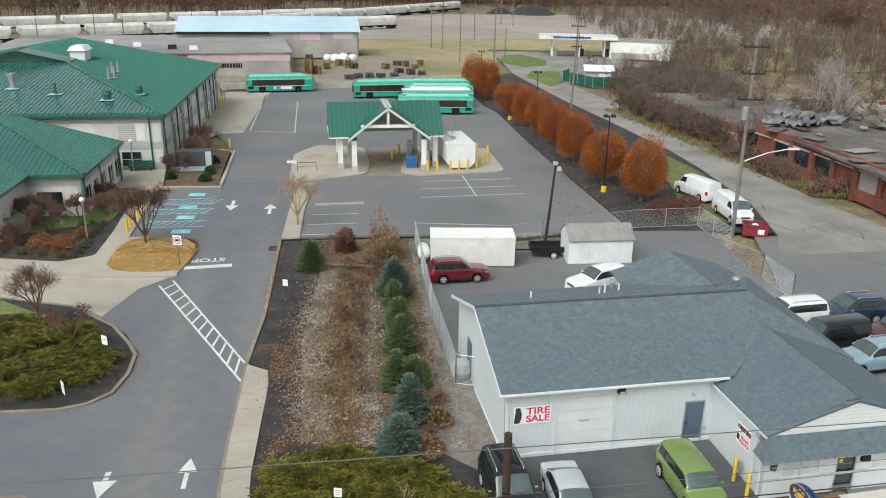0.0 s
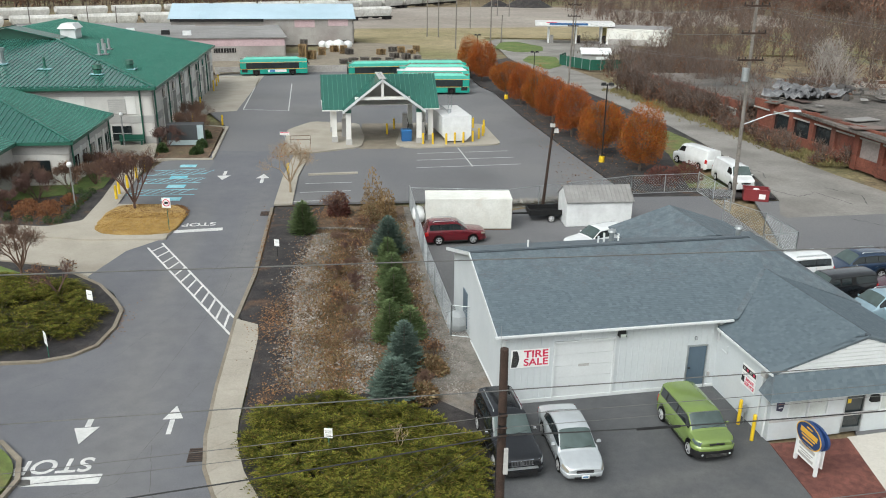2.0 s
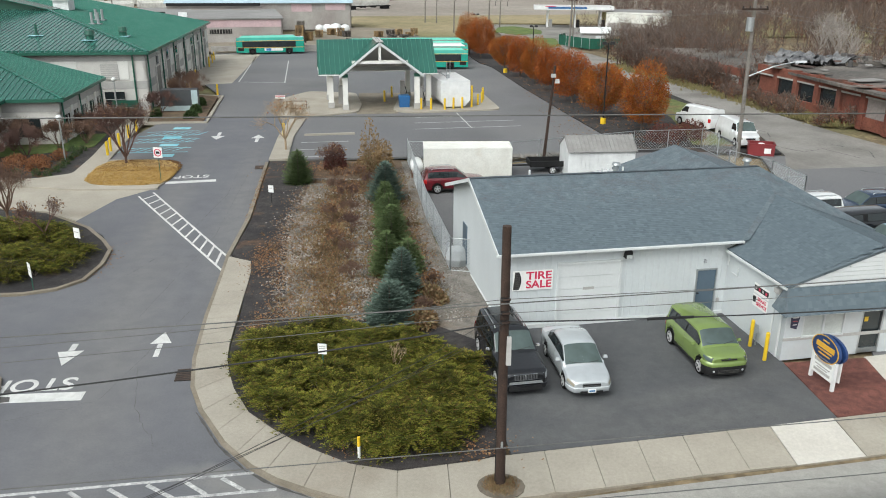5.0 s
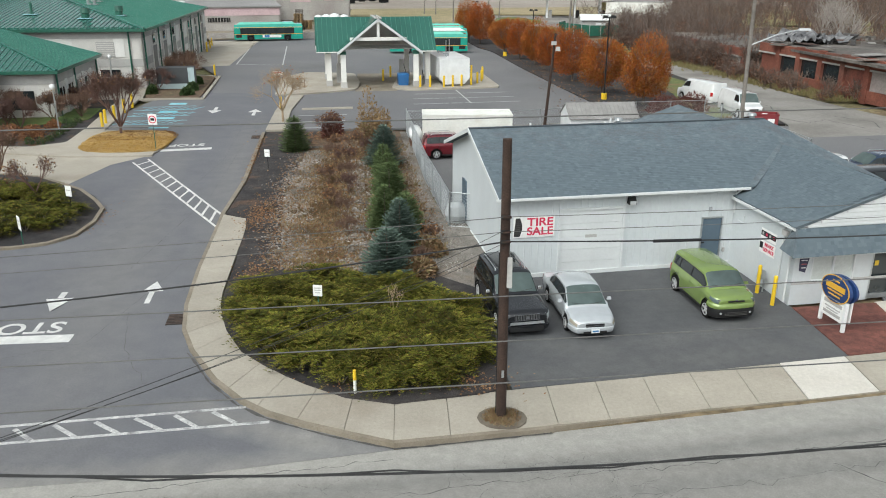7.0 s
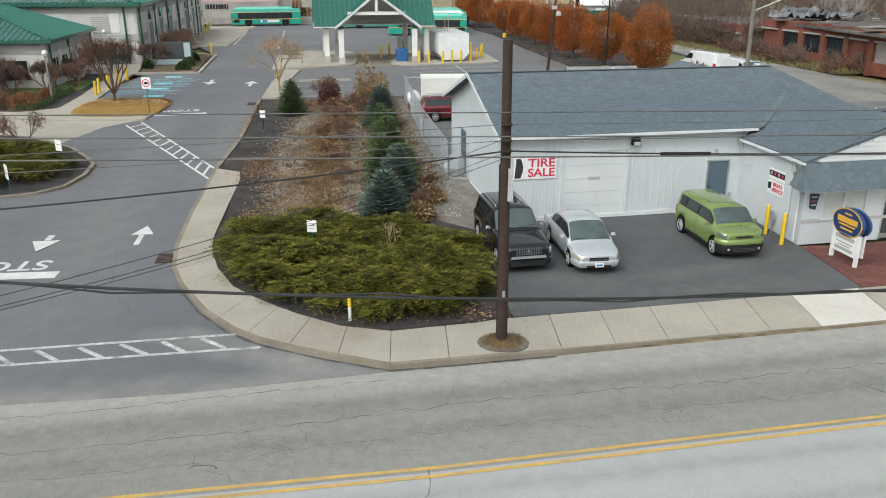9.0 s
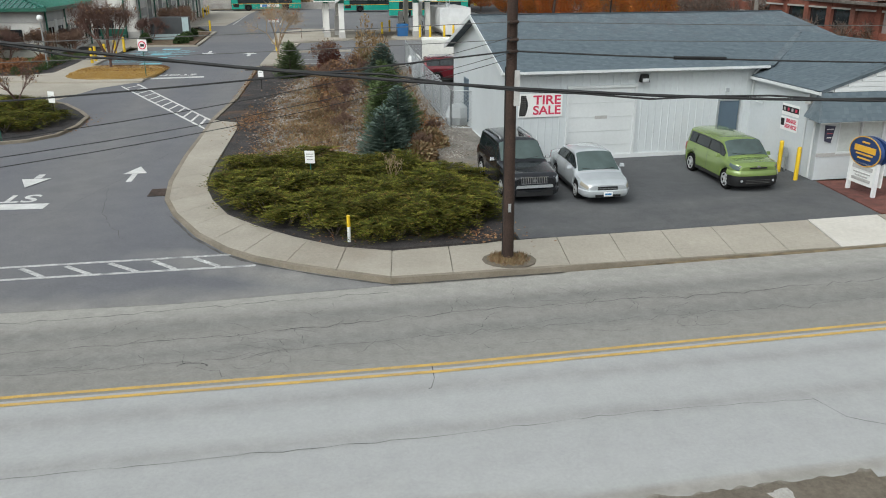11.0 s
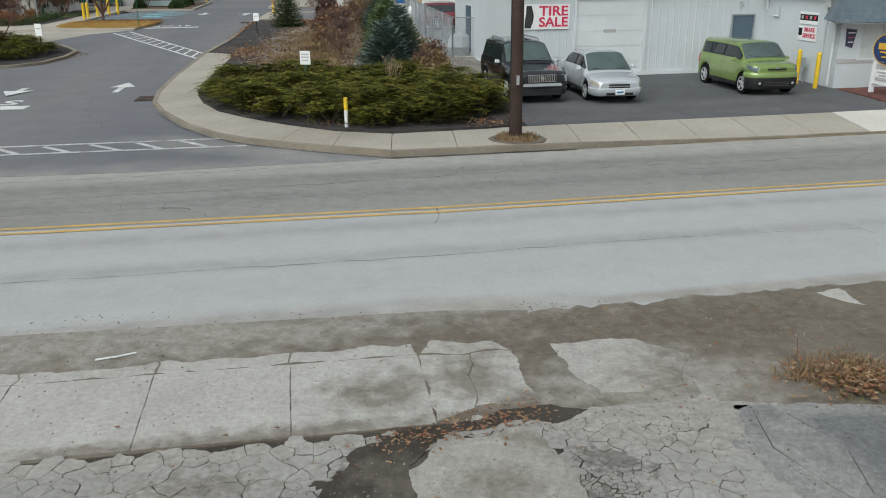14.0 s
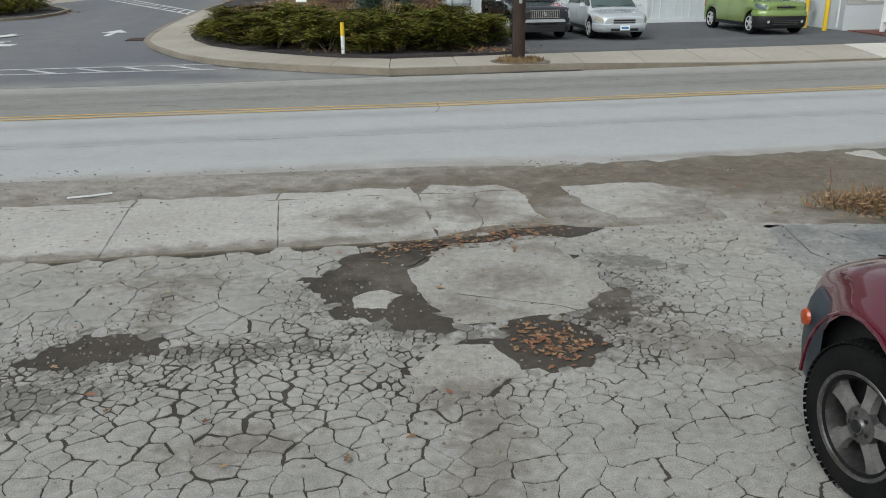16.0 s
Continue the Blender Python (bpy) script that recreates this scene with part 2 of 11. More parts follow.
ASPHALT = worn("entry asphalt", (0.124, 0.126, 0.139), (0.15, 0.151, 0.162), [((0.165, 0.162, 0.16), (0.195, 0.191, 0.188), [(-13, 29, 1.6, 11, 12), (-12.6, 48, 0.9, 12, 8), (-16.5, 46, 0.8, 10, 8)], 0.8, 0.5, 0.25, 0.6), ((0.24, 0.232, 0.215), (0.3, 0.29, 0.268), [(-10, 16.4, 12, 0.8, 8.5), (-4, 18.9, 3.2, 0.5, -22)], 0.8, 0.5, 0.7, 0.7)], 0.25, big=0.25)
YARD = material("yard asphalt", (0.13, 0.13, 0.138), (0.16, 0.158, 0.16), 0.9, 0.08, 60, 0.14, 0.3, stain=(0.1, 0.1, 0.1), stain_at=0.62)
FRESH = worn("sealed asphalt", (0.078, 0.08, 0.085), (0.1, 0.102, 0.107), [((0.125, 0.124, 0.122), (0.155, 0.153, 0.15), [(8.0, 23.2, 5.5, 0.7, 11), (9.5, 25.2, 2.6, 0.5, 20), (4.5, 24.0, 1.6, 0.5, -10)], 0.9, 0.7, 0.8, 0.55)], 0.3, big=0.5, rough=0.85)
STREET = worn("street asphalt", (0.215, 0.208, 0.193), (0.275, 0.267, 0.25), [((0.31, 0.3, 0.276), (0.36, 0.348, 0.322), [(0, 18.2, 300, 0.8, 10.5)], 0.7, 0.35, 0.7, 0.8), ((0.18, 0.175, 0.166), (0.215, 0.21, 0.2), [(0, 15.45, 300, 0.3, 10.2), (0, 16.95, 300, 0.3, 10.4)], 0.9, 0.4, 0.8, 0.75)], 0.3, 10.3, big=0.7)
SALTED = worn("salt-bleached asphalt", (0.345, 0.347, 0.344), (0.39, 0.393, 0.39), [((0.27, 0.268, 0.258), (0.315, 0.312, 0.302), [(0, 13.0, 300, 0.22, 10.1), (0, 11.55, 300, 0.2, 9.8)], 0.9, 0.3, 0.6, 0.7), ((0.25, 0.235, 0.208), (0.34, 0.322, 0.292), [(-3.2, 8.5, 4.6, 0.75, 10.5), (0.4, 9.3, 1.5, 0.45, 10), (4.5, 10.05, 4.0, 0.18, 10.3)], 0.5, 0.55, 1.6, 0.85)], 0.16, 10.1, big=0.4)
SIDE = material("side road asphalt", (0.2, 0.188, 0.173), (0.258, 0.243, 0.224), 0.92, 0.25, 30, 0.16, 0.3, stain=(0.16, 0.148, 0.135), stain_at=0.56)
CONCRETE = material("tan concrete", (0.315, 0.286, 0.238), (0.37, 0.337, 0.284), 0.9, 0.5, 80, 0.12, 0.25, stain=(0.27, 0.235, 0.19), stain_at=0.62)
PALE_CONCRETE = material("pale concrete", (0.5, 0.47, 0.42), (0.56, 0.53, 0.48), 0.9, 0.6, 80, 0.1, 0.2)
KERB = material("kerb concrete", (0.185, 0.158, 0.12), (0.255, 0.22, 0.172), 0.9, 0.8, 50, 0.16, 0.3, stain=(0.2, 0.165, 0.12), stain_at=0.6)
DAMP = ((0.038, 0.032, 0.026), (0.068, 0.058, 0.048))
DUST = ((0.25, 0.235, 0.208), (0.34, 0.322, 0.292))
EARTH = ((0.108, 0.09, 0.069), (0.175, 0.151, 0.12))
DAMP_SPOTS = [(-2.05, 4.62, 0.36, 0.24, 12), (-2.35, 4.0, 0.5, 0.22, 30), (-0.42, 5.75, 0.36, 0.62, -20), (-0.1, 5.0, 0.45, 0.26, -15), (0.62, 4.72, 0.4, 0.34, 0), (1.12, 5.3, 0.3, 0.4, -20), (1.5, 6.1, 0.3, 0.16, -25), (-1.2, 4.62, 0.55, 0.13, 4)]
TRACK_SPOTS = [(0.22, 3.6, 0.16, 0.75, -4), (0.08, 4.05, 0.22, 0.16, 0), (1.7, 4.6, 0.7, 0.22, -30), (-1.0, 3.6, 0.3, 0.14, 20), (-1.9, 5.3, 0.14, 0.5, 4), (-2.0, 5.75, 0.5, 0.15, 5)]
SILT_SPOTS = [(2.6, 7.4, 1.5, 0.62, 4), (2.1, 6.6, 0.9, 0.35, -8), (0.5, 6.95, 1.2, 0.24, 8), (-2.2, 6.2, 1.6, 0.13, 9)]
CRACKED = worn("cracked asphalt", (0.235, 0.226, 0.207), (0.32, 0.309, 0.286), [(*DAMP, DAMP_SPOTS, 0.3, 1.0, 9.0, 0.5), (*EARTH, TRACK_SPOTS, 0.5, 1.1, 11.0, 0.55), (*DUST, SILT_SPOTS, 0.4, 0.5, 3.0, 0.8)], speck=0.5)
OLD_CONCRETE = worn("old grey concrete", (0.34, 0.325, 0.3), (0.405, 0.39, 0.362), [(*DUST, [(-3.0, 8.25, 5.5, 0.3, 9.5), (2.5, 7.6, 1.1, 0.75, 0), (0.6, 8.35, 1.0, 0.3, 9)], 0.5, 0.7, 3.0, 0.8), (*EARTH, [(-0.55, 7.3, 0.5, 0.33, 10), (0.35, 7.6, 0.32, 0.45, 0), (-1.4, 6.5, 1.6, 0.16, 9), (2.9, 7.3, 0.7, 0.8, 0), (0.9, 7.1, 0.35, 0.2, 0), (-2.9, 6.3, 1.2, 0.1, 9)], 0.6, 0.8, 4.0, 0.75)], speck=0.4)
PATCHED = worn("worn concrete patch", (0.265, 0.251, 0.224), (0.335, 0.32, 0.292), [(*EARTH, [(0.45, 5.75, 0.3, 0.25, 0), (0.1, 5.2, 0.3, 0.2, 0), (0.85, 6.4, 0.35, 0.14, -20), (0.1, 4.12, 0.3, 0.1, 0)], 0.7, 0.9, 5.0, 0.6)], speck=0.5)
DIRT = worn("packed dirt", *EARTH, [(*DUST, [(2.2, 7.5, 1.3, 0.6, 3), (-4.0, 8.6, 5.0, 0.75, 10.5), (4.0, 10.0, 4.0, 0.14, 10)], 0.5, 0.8, 2.5, 0.7), ((0.105, 0.086, 0.066), (0.16, 0.135, 0.105), [(3.6, 9.1, 2.4, 0.4, 9), (1.3, 8.95, 0.9, 0.25, 10), (3.2, 8.3, 0.6, 0.15, 20)], 0.6, 0.9, 3.0, 0.7)], speck=0.4)
WETDIRT = worn("damp dark dirt", *DAMP, [((0.1, 0.086, 0.07), (0.15, 0.13, 0.108), [(-0.4, 5.9, 0.3, 0.3, 0), (1.2, 5.4, 0.3, 0.3, 0)], 0.5, 1.0, 6.0, 0.6)], speck=0.4)
GREYLOT = worn("smooth grey asphalt", (0.12, 0.122, 0.125), (0.165, 0.166, 0.166), [((0.24, 0.234, 0.22), (0.29, 0.282, 0.266), [(3.1, 5.6, 0.5, 1.6, 10), (3.9, 7.0, 1.4, 0.2, 0)], 0.5, 0.6, 2.5, 0.8)], speck=0.6)
MULCH = material("dark mulch", (0.02, 0.018, 0.019), (0.045, 0.039, 0.037), 0.95, 0.6, 26, 0.5, 0.9, stain=(0.13, 0.07, 0.035), stain_at=0.66)
RED_MULCH = material("red mulch", (0.11, 0.04, 0.032), (0.16, 0.06, 0.045), 0.95, 0.9, 30, 0.4, 0.8)
GRAVEL = material("grey gravel", (0.135, 0.123, 0.108), (0.2, 0.184, 0.165), 0.95, 0.6, 22, 0.4, 0.8, stain=(0.15, 0.105, 0.07), stain_at=0.6)
GRASS = material("lawn", (0.075, 0.12, 0.025), (0.12, 0.16, 0.04), 0.95, 0.5, 24, 0.35, 0.6, stain=(0.17, 0.15, 0.06), stain_at=0.6)
DRY = material("dry straw grass", (0.3, 0.19, 0.06), (0.4, 0.27, 0.1), 0.95, 0.5, 18, 0.35, 0.7, stain=(0.2, 0.12, 0.05), stain_at=0.6)
FIELD = material("dry field grass", (0.24, 0.195, 0.105), (0.31, 0.255, 0.15), 0.95, 0.05, 4, 0.3, 0.4, stain=(0.17, 0.16, 0.07), stain_at=0.55)
SCRUB = material("scrub ground", (0.13, 0.095, 0.055), (0.2, 0.155, 0.09), 0.95, 0.09, 3, 0.4, 0.5, stain=(0.15, 0.16, 0.06), stain_at=0.57)
BARE = material("bare graded earth", (0.24, 0.208, 0.178), (0.31, 0.275, 0.24), 0.95, 0.02, 0.8, 0.16, 0.3, stain=(0.22, 0.19, 0.16), stain_at=0.55)
SWALE = material("swale litter", (0.095, 0.06, 0.036), (0.145, 0.097, 0.06), 0.95, 0.7, 16, 0.45, 0.8, stain=(0.09, 0.075, 0.04), stain_at=0.58)
WHITE_LINE = material("white road paint", (0.62, 0.62, 0.6), (0.5, 0.5, 0.49), 0.85, 1.5, 40, 0.15, 0.1)
FADED_LINE = material("faded road paint", (0.4, 0.4, 0.395), (0.5, 0.5, 0.49), 0.85, 2.5, 25, 0.3, 0.1, stain=(0.17, 0.17, 0.175), stain_at=0.58)
WORN_LINE = material("worn road paint", (0.42, 0.42, 0.41), (0.5, 0.5, 0.49), 0.85, 1.5, 30, 0.25, 0.1)
BLUE_LINE = material("blue parking paint", (0.12, 0.42, 0.52), (0.3, 0.55, 0.6), 0.85, 1.5, 30, 0.2, 0.1)
YELLOW_LINE = material("yellow road paint", (0.56, 0.36, 0.09), (0.42, 0.29, 0.12), 0.85, 1.2, 40, 0.2, 0.1)
TAR = material("crack tar", (0.06, 0.058, 0.056), (0.09, 0.087, 0.082), 0.9, 2, 30, 0.2, 0.2)
SIDING = material("white metal siding", (0.575, 0.605, 0.62), (0.535, 0.565, 0.58), 0.55, 0.4, 8, 0.025, 0.03, stain=(0.57, 0.575, 0.56), stain_at=0.64)
TRIM = material("white trim", (0.64, 0.66, 0.665), (0.59, 0.61, 0.615), 0.5, 0.8, 10, 0.03, 0.03)
SHINGLE = material("slate-blue asphalt shingle", (0.09, 0.116, 0.134), (0.13, 0.158, 0.177), 0.92, 2.4, 60, 0.22, 0.4, stain=(0.1, 0.115, 0.13), stain_at=0.55)
SHINGLE_TAB = leafy("shingle tab", [(0.098, 0.125, 0.144), (0.112, 0.14, 0.16), (0.103, 0.131, 0.15), (0.128, 0.157, 0.178), (0.108, 0.136, 0.156), (0.092, 0.118, 0.137)], 0.92)
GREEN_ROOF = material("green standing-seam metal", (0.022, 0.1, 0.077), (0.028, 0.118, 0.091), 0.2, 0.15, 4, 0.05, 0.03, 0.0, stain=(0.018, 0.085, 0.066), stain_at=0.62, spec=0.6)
GREEN_TRIM = paint("green trim", (0.02, 0.11, 0.075), 0.4)
WALL_GREY = material("split-face block", (0.6, 0.58, 0.55), (0.66, 0.64, 0.61), 0.9, 0.5, 12, 0.08, 0.15)
WALL_BAND = material("grey block band", (0.39, 0.38, 0.368), (0.44, 0.43, 0.415), 0.9, 0.5, 12, 0.08, 0.15)
WALL_PALE = material("pale wall panel", (0.76, 0.75, 0.72), (0.7, 0.69, 0.66), 0.85, 0.5, 12, 0.05, 0.1)
BRICK = material("weathered brick", (0.14, 0.044, 0.03), (0.2, 0.07, 0.045), 0.92, 0.4, 7, 0.3, 0.4, stain=(0.12, 0.06, 0.045), stain_at=0.58)
PINK = material("faded pink paint", (0.5, 0.36, 0.38), (0.58, 0.44, 0.46), 0.9, 0.3, 6, 0.1, 0.1)
BLOCK = material("grey concrete block", (0.32, 0.3, 0.28), (0.4, 0.38, 0.36), 0.92, 0.25, 5, 0.14, 0.2, stain=(0.26, 0.22, 0.21), stain_at=0.6)
FLAT_ROOF = material("flat tar roof", (0.22, 0.215, 0.21), (0.28, 0.27, 0.265), 0.9, 0.08, 2, 0.14, 0.2, stain=(0.16, 0.155, 0.15), stain_at=0.58)
RUIN_ROOF = material("ruined tar roof", (0.085, 0.075, 0.066), (0.15, 0.13, 0.115), 0.9, 0.15, 3, 0.35, 0.3, stain=(0.075, 0.07, 0.065), stain_at=0.55)
SKY_BLUE_ROOF = material("pale blue metal roof", (0.38, 0.5, 0.58), (0.45, 0.57, 0.65), 0.5, 0.1, 3, 0.05, 0.05)
WOOD_POLE = material("weathered pole wood", (0.03, 0.017, 0.012), (0.05, 0.029, 0.021), 0.9, 1.2, 30, 0.35, 0.5)
GREY_POLE = material("grey pole wood", (0.15, 0.135, 0.12), (0.21, 0.19, 0.17), 0.9, 1.2, 20, 0.3, 0.4)
BARK = material("grey bark", (0.11, 0.085, 0.07), (0.17, 0.14, 0.12), 0.95, 2, 25, 0.3, 0.6)
TWIG = material("brown twigs", (0.12, 0.07, 0.05), (0.19, 0.12, 0.085), 0.95, 0.5, 9, 0.25, 0.2)
BLACK = material("black plastic", (0.01, 0.01, 0.0105), (0.016, 0.016, 0.0165), 0.55, 3, 40, 0.15, 0.1, spec=0.3)
RUBBER = material("tyre rubber", (0.007, 0.007, 0.0073), (0.013, 0.0127, 0.0123), 0.9, 4, 60, 0.2, 0.2, spec=0.1)
STEEL = material("galvanized steel", (0.42, 0.44, 0.45), (0.5, 0.52, 0.53), 0.45, 1.5, 30, 0.1, 0.05, 0.85)
ALLOY = material("alloy rim", (0.6, 0.6, 0.61), (0.52, 0.52, 0.53), 0.35, 3, 30, 0.1, 0.05, 0.35)
CHROME = material("chrome", (0.75, 0.76, 0.77), (0.65, 0.66, 0.67), 0.15, 3, 30, 0.05, 0.0, 1.0)
YELLOW = paint("safety yellow paint", (0.75, 0.5, 0.02), 0.5)
WHITE = paint("white paint", (0.78, 0.79, 0.79), 0.35)
RUSTY_WHITE = material("dirty white paint", (0.74, 0.74, 0.7), (0.66, 0.65, 0.6), 0.6, 0.7, 9, 0.06, 0.05, stain=(0.5, 0.42, 0.32), stain_at=0.7)
GLASS = glass("dark window glass")
CAR_GLASS = glass("tinted car glass", (0.012, 0.016, 0.017), 0.05)
WIND_GLASS = glass("windscreen glass", (0.055, 0.075, 0.072), 0.04)
RED_LENS = paint("red lens", (0.4, 0.01, 0.012), 0.15)
AMBER_LENS = paint("amber lens", (0.7, 0.16, 0.01), 0.2)
CLEAR_LENS = paint("clear lens", (0.6, 0.62, 0.64), 0.1, 0.3)
HEADLAMP = paint("dull headlamp lens", (0.4, 0.36, 0.29), 0.12, 0.2)

# ---- ground, streets and paving ----
def sheet(name, poly, dz, mat, label="", parent=None, kind="structure", skirt=0.16, zfun=None, cuts=(28, 41, 55), xcuts=()):
    """A piece of paving: a polygon of the plan laid on the rising ground, with a skirt down at its rim."""
    bm = bmesh.new()
    vs = [bm.verts.new((x, y, 0)) for x, y in poly]
    face = bm.faces.new(vs)
    if face.normal.z < 0 or sum(a[0] * b[1] - b[0] * a[1] for a, b in zip(poly, poly[1:] + poly[:1])) < 0:
        bmesh.ops.reverse_faces(bm, faces=[face])
    for c in cuts:
        bmesh.ops.bisect_plane(bm, geom=bm.verts[:] + bm.edges[:] + bm.faces[:], plane_co=(0, c, 0), plane_no=(0, 1, 0))
    for c in xcuts:
        bmesh.ops.bisect_plane(bm, geom=bm.verts[:] + bm.edges[:] + bm.faces[:], plane_co=(c, 0, 0), plane_no=(1, 0, 0))
    rim = [e for e in bm.edges if e.is_boundary]
    if skirt:
        low = bmesh.ops.extrude_edge_only(bm, edges=rim)["geom"]
        lows = {v for v in low if isinstance(v, bmesh.types.BMVert)}
    else:
        lows = set()
    for v in bm.verts:
        z = zfun(v.co.x, v.co.y) if zfun else ground_z(v.co.y)
        v.co.z = z + dz - (skirt if v in lows else 0)
    bmesh.ops.triangulate(bm, faces=bm.faces[:])
    bmesh.ops.recalc_face_normals(bm, faces=bm.faces)
    me = bpy.data.meshes.new(name)
    bm.to_mesh(me)
    bm.free()
    return part(name, me, mat, parent, label, kind=kind)


def kerb_y(x):
    return 18.28 + 0.2 * (x + 1.1)


def street_z(x, y):
    d = (kerb_y(x) - y) * 0.98
    return -0.16 + 0.14 * min(1.0, max(0.0, d / 5.0))


def entry_z(x, y):
    return ground_z(y) - 0.15 * min(1.0, max(0.0, (25.0 - y) / 6.5)) + 0.003


def walk_z(x, y):
    low = 0.135 * min(1.0, max(0.0, (kerb_y(x) + 1.6 - y) / 1.4)) if x > 3.4 else 0.0
    return ground_z(y) + 0.10 * min(1.0, max(0.0, (y - 20) / 9)) - low


def strip(p, q, w):
    (ax, ay), (bx, by) = p, q
    d = math.hypot(bx - ax, by - ay)
    nx, ny = -(by - ay) / d * w / 2, (bx - ax) / d * w / 2
    return [(ax + nx, ay + ny), (ax - nx, ay - ny), (bx - nx, by - ny), (bx + nx, by + ny)]


def round_off(poly, r, n=4):
    """A polygon with its corners rounded."""
    out = []
    for i, p in enumerate(poly):
        a, b, c = Vector(poly[i - 1]), Vector(p), Vector(poly[(i + 1) % len(poly)])
        ra = min(r, (a - b).length * 0.45)
        rc = min(r, (c - b).length * 0.45)
        s, e = b + (a - b).normalized() * ra, b + (c - b).normalized() * rc
        for k in range(n + 1):
            t = k / n
            q = s * (1 - t) ** 2 + b * 2 * t * (1 - t) + e * t * t
            out.append((q.x, q.y))
    return out


ground = Geo()
for i in range(-12, 12):
    for j in range(-6, 24):
        x0, y0, s = i * 120, j * 60, (120, 60)
        ground.add([(x0, y0, ground_z(y0) - 0.32), (x0 + s[0], y0, ground_z(y0) - 0.32), (x0 + s[0], y0 + s[1], ground_z(y0 + s[1]) - 0.32), (x0, y0 + s[1], ground_z(y0 + s[1]) - 0.32)], [(0, 1, 2, 3)])
part("ground", ground, SCRUB, label="brown scrubby ground reaching the horizon", kind="structure")

street_cuts = [8, 10, 12, 13, 14, 15, 16, 17, 18, 19, 20, 21]
far_edge = [(-70, kerb_y(-70)), (-12.5, 16.35), (-6, 17.2), (-1.1, kerb_y(-1.1)), (70, kerb_y(70))]
crown = [(-70, 2.2), (-7.4, 12.6), (0.2, 13.76), (9.17, 15.48), (70, 26.9)]
near_edge = [(-70, -3.2), (-5.4, 8.3), (0.1, 9.0), (6.2, 10.1), (70, 21.4)]
road = sheet("road", far_edge[::-1] + crown, 0, STREET, "grey worn asphalt lane of the street", zfun=street_z, cuts=street_cuts, xcuts=range(-60, 61, 10))
lane = sheet("road", crown[::-1] + near_edge, 0, SALTED, "salt-bleached pale lane of the street", zfun=street_z, cuts=street_cuts, xcuts=range(-60, 61, 10))


def on_street(x, y):
    return street_z(x, y)


for off in (0.15, -0.15):
    line = [(x, y + off) for x, y in crown]
    a = line
    poly = [(x, y + 0.055) for x, y in a] + [(x, y - 0.055) for x, y in a[::-1]]
    sheet("road_marking", poly, 0.006, YELLOW_LINE, "double yellow centre line", road, "", 0, street_z, street_cuts, range(-60, 61, 10))

# the verge on the camera's side, with its dirt and dust
verge = sheet("verge", [(-70, -3.0), (-5.4, 8.5), (0.1, 9.2), (6.2, 10.3), (70, 21.6), (70, -60), (-70, -60)], -0.03, DIRT, "packed brown dirt beside the street", cuts=())

# entry road and the bus yard
entry_poly = [(-12.5, 16.35), (-6, 17.2), (-1.1, kerb_y(-1.1)), (-1.12, 18.5), (-4.85, 20.0), (-6.9, 21.9), (-8.9, 25.4), (-9.6, 28), (-10.1, 31.4), (-10.9, 40.0), (-12.9, 58.3), (-14.4, 76.3), (-16.3, 78),
              (-26.0, 78), (-24.0, 74.2), (-21.6, 74.2), (-19.9, 60), (-18.8, 51.6), (-20.6, 48.8), (-21.3, 44.4), (-18.8, 42.0), (-17.3, 39.5), (-17.0, 37.4), (-17.3, 35.0), (-19.2, 33.6), (-22.0, 33.3), (-70, 25), (-70, 4.7)]
entry = sheet("driveway", entry_poly, 0, ASPHALT, "smooth dark asphalt entry road", zfun=entry_z, cuts=(18, 19.5, 21, 23, 25, 28, 41, 55), xcuts=(-40, -20))
yard = sheet("yard", [(-36.5, 133), (-29, 99.3), (-24.6, 90.2), (-21.7, 74.2), (-26.3, 73.6), (-26.6, 58.75), (-20.4, 58.3), (-19.3, 58.6), (-14.4, 78.2), (-13.1, 64), (-12.9, 59.6), (15.2, 62.6), (15.3, 64.3), (12.6, 81.1), (10, 98.7), (7.6, 118), (5.8, 124), (3, 146), (-15, 141.6), (-37, 134.6)], 0.0, YARD, "wide grey asphalt bus yard", cuts=())
apron = sheet("apron", [(-29.0, 99.3), (-26.0, 100.6), (-29.6, 134.4), (-37, 133.5), (-36, 127), (-31, 92.5)], 0.012, CONCRETE, "tan concrete apron beside the garage", cuts=())


def stripes(parent, mat, label, rows, w=0.12, dz=0.012, zf=None):
    for p, q in rows:
        sheet("road_marking", strip(p, q, w), dz, mat, label, parent, "", 0, zf)


stripes(entry, WHITE_LINE, "white crosswalk ladder", [((-19.4, 49.4), (-10.3, 36.1)), ((-18.75, 50.3), (-10.45, 37.9))], 0.13, zf=entry_z)
for k in range(13):
    t = (k + 0.55) / 13.2
    a, b = Vector((-18.75, 50.3)).lerp(Vector((-10.45, 37.9)), t), Vector((-19.4, 49.4)).lerp(Vector((-10.3, 36.1)), t + 0.012)
    stripes(entry, WHITE_LINE, "white crosswalk ladder", [(tuple(a), tuple(b))], 0.13, 0.016, entry_z)
stripes(entry, FADED_LINE, "faded white crosswalk line", [((-16.2, 18.75), (-5.6, 20.4)), ((-16.2, 17.85), (-4.75, 19.62))], 0.13, 0.01, entry_z)
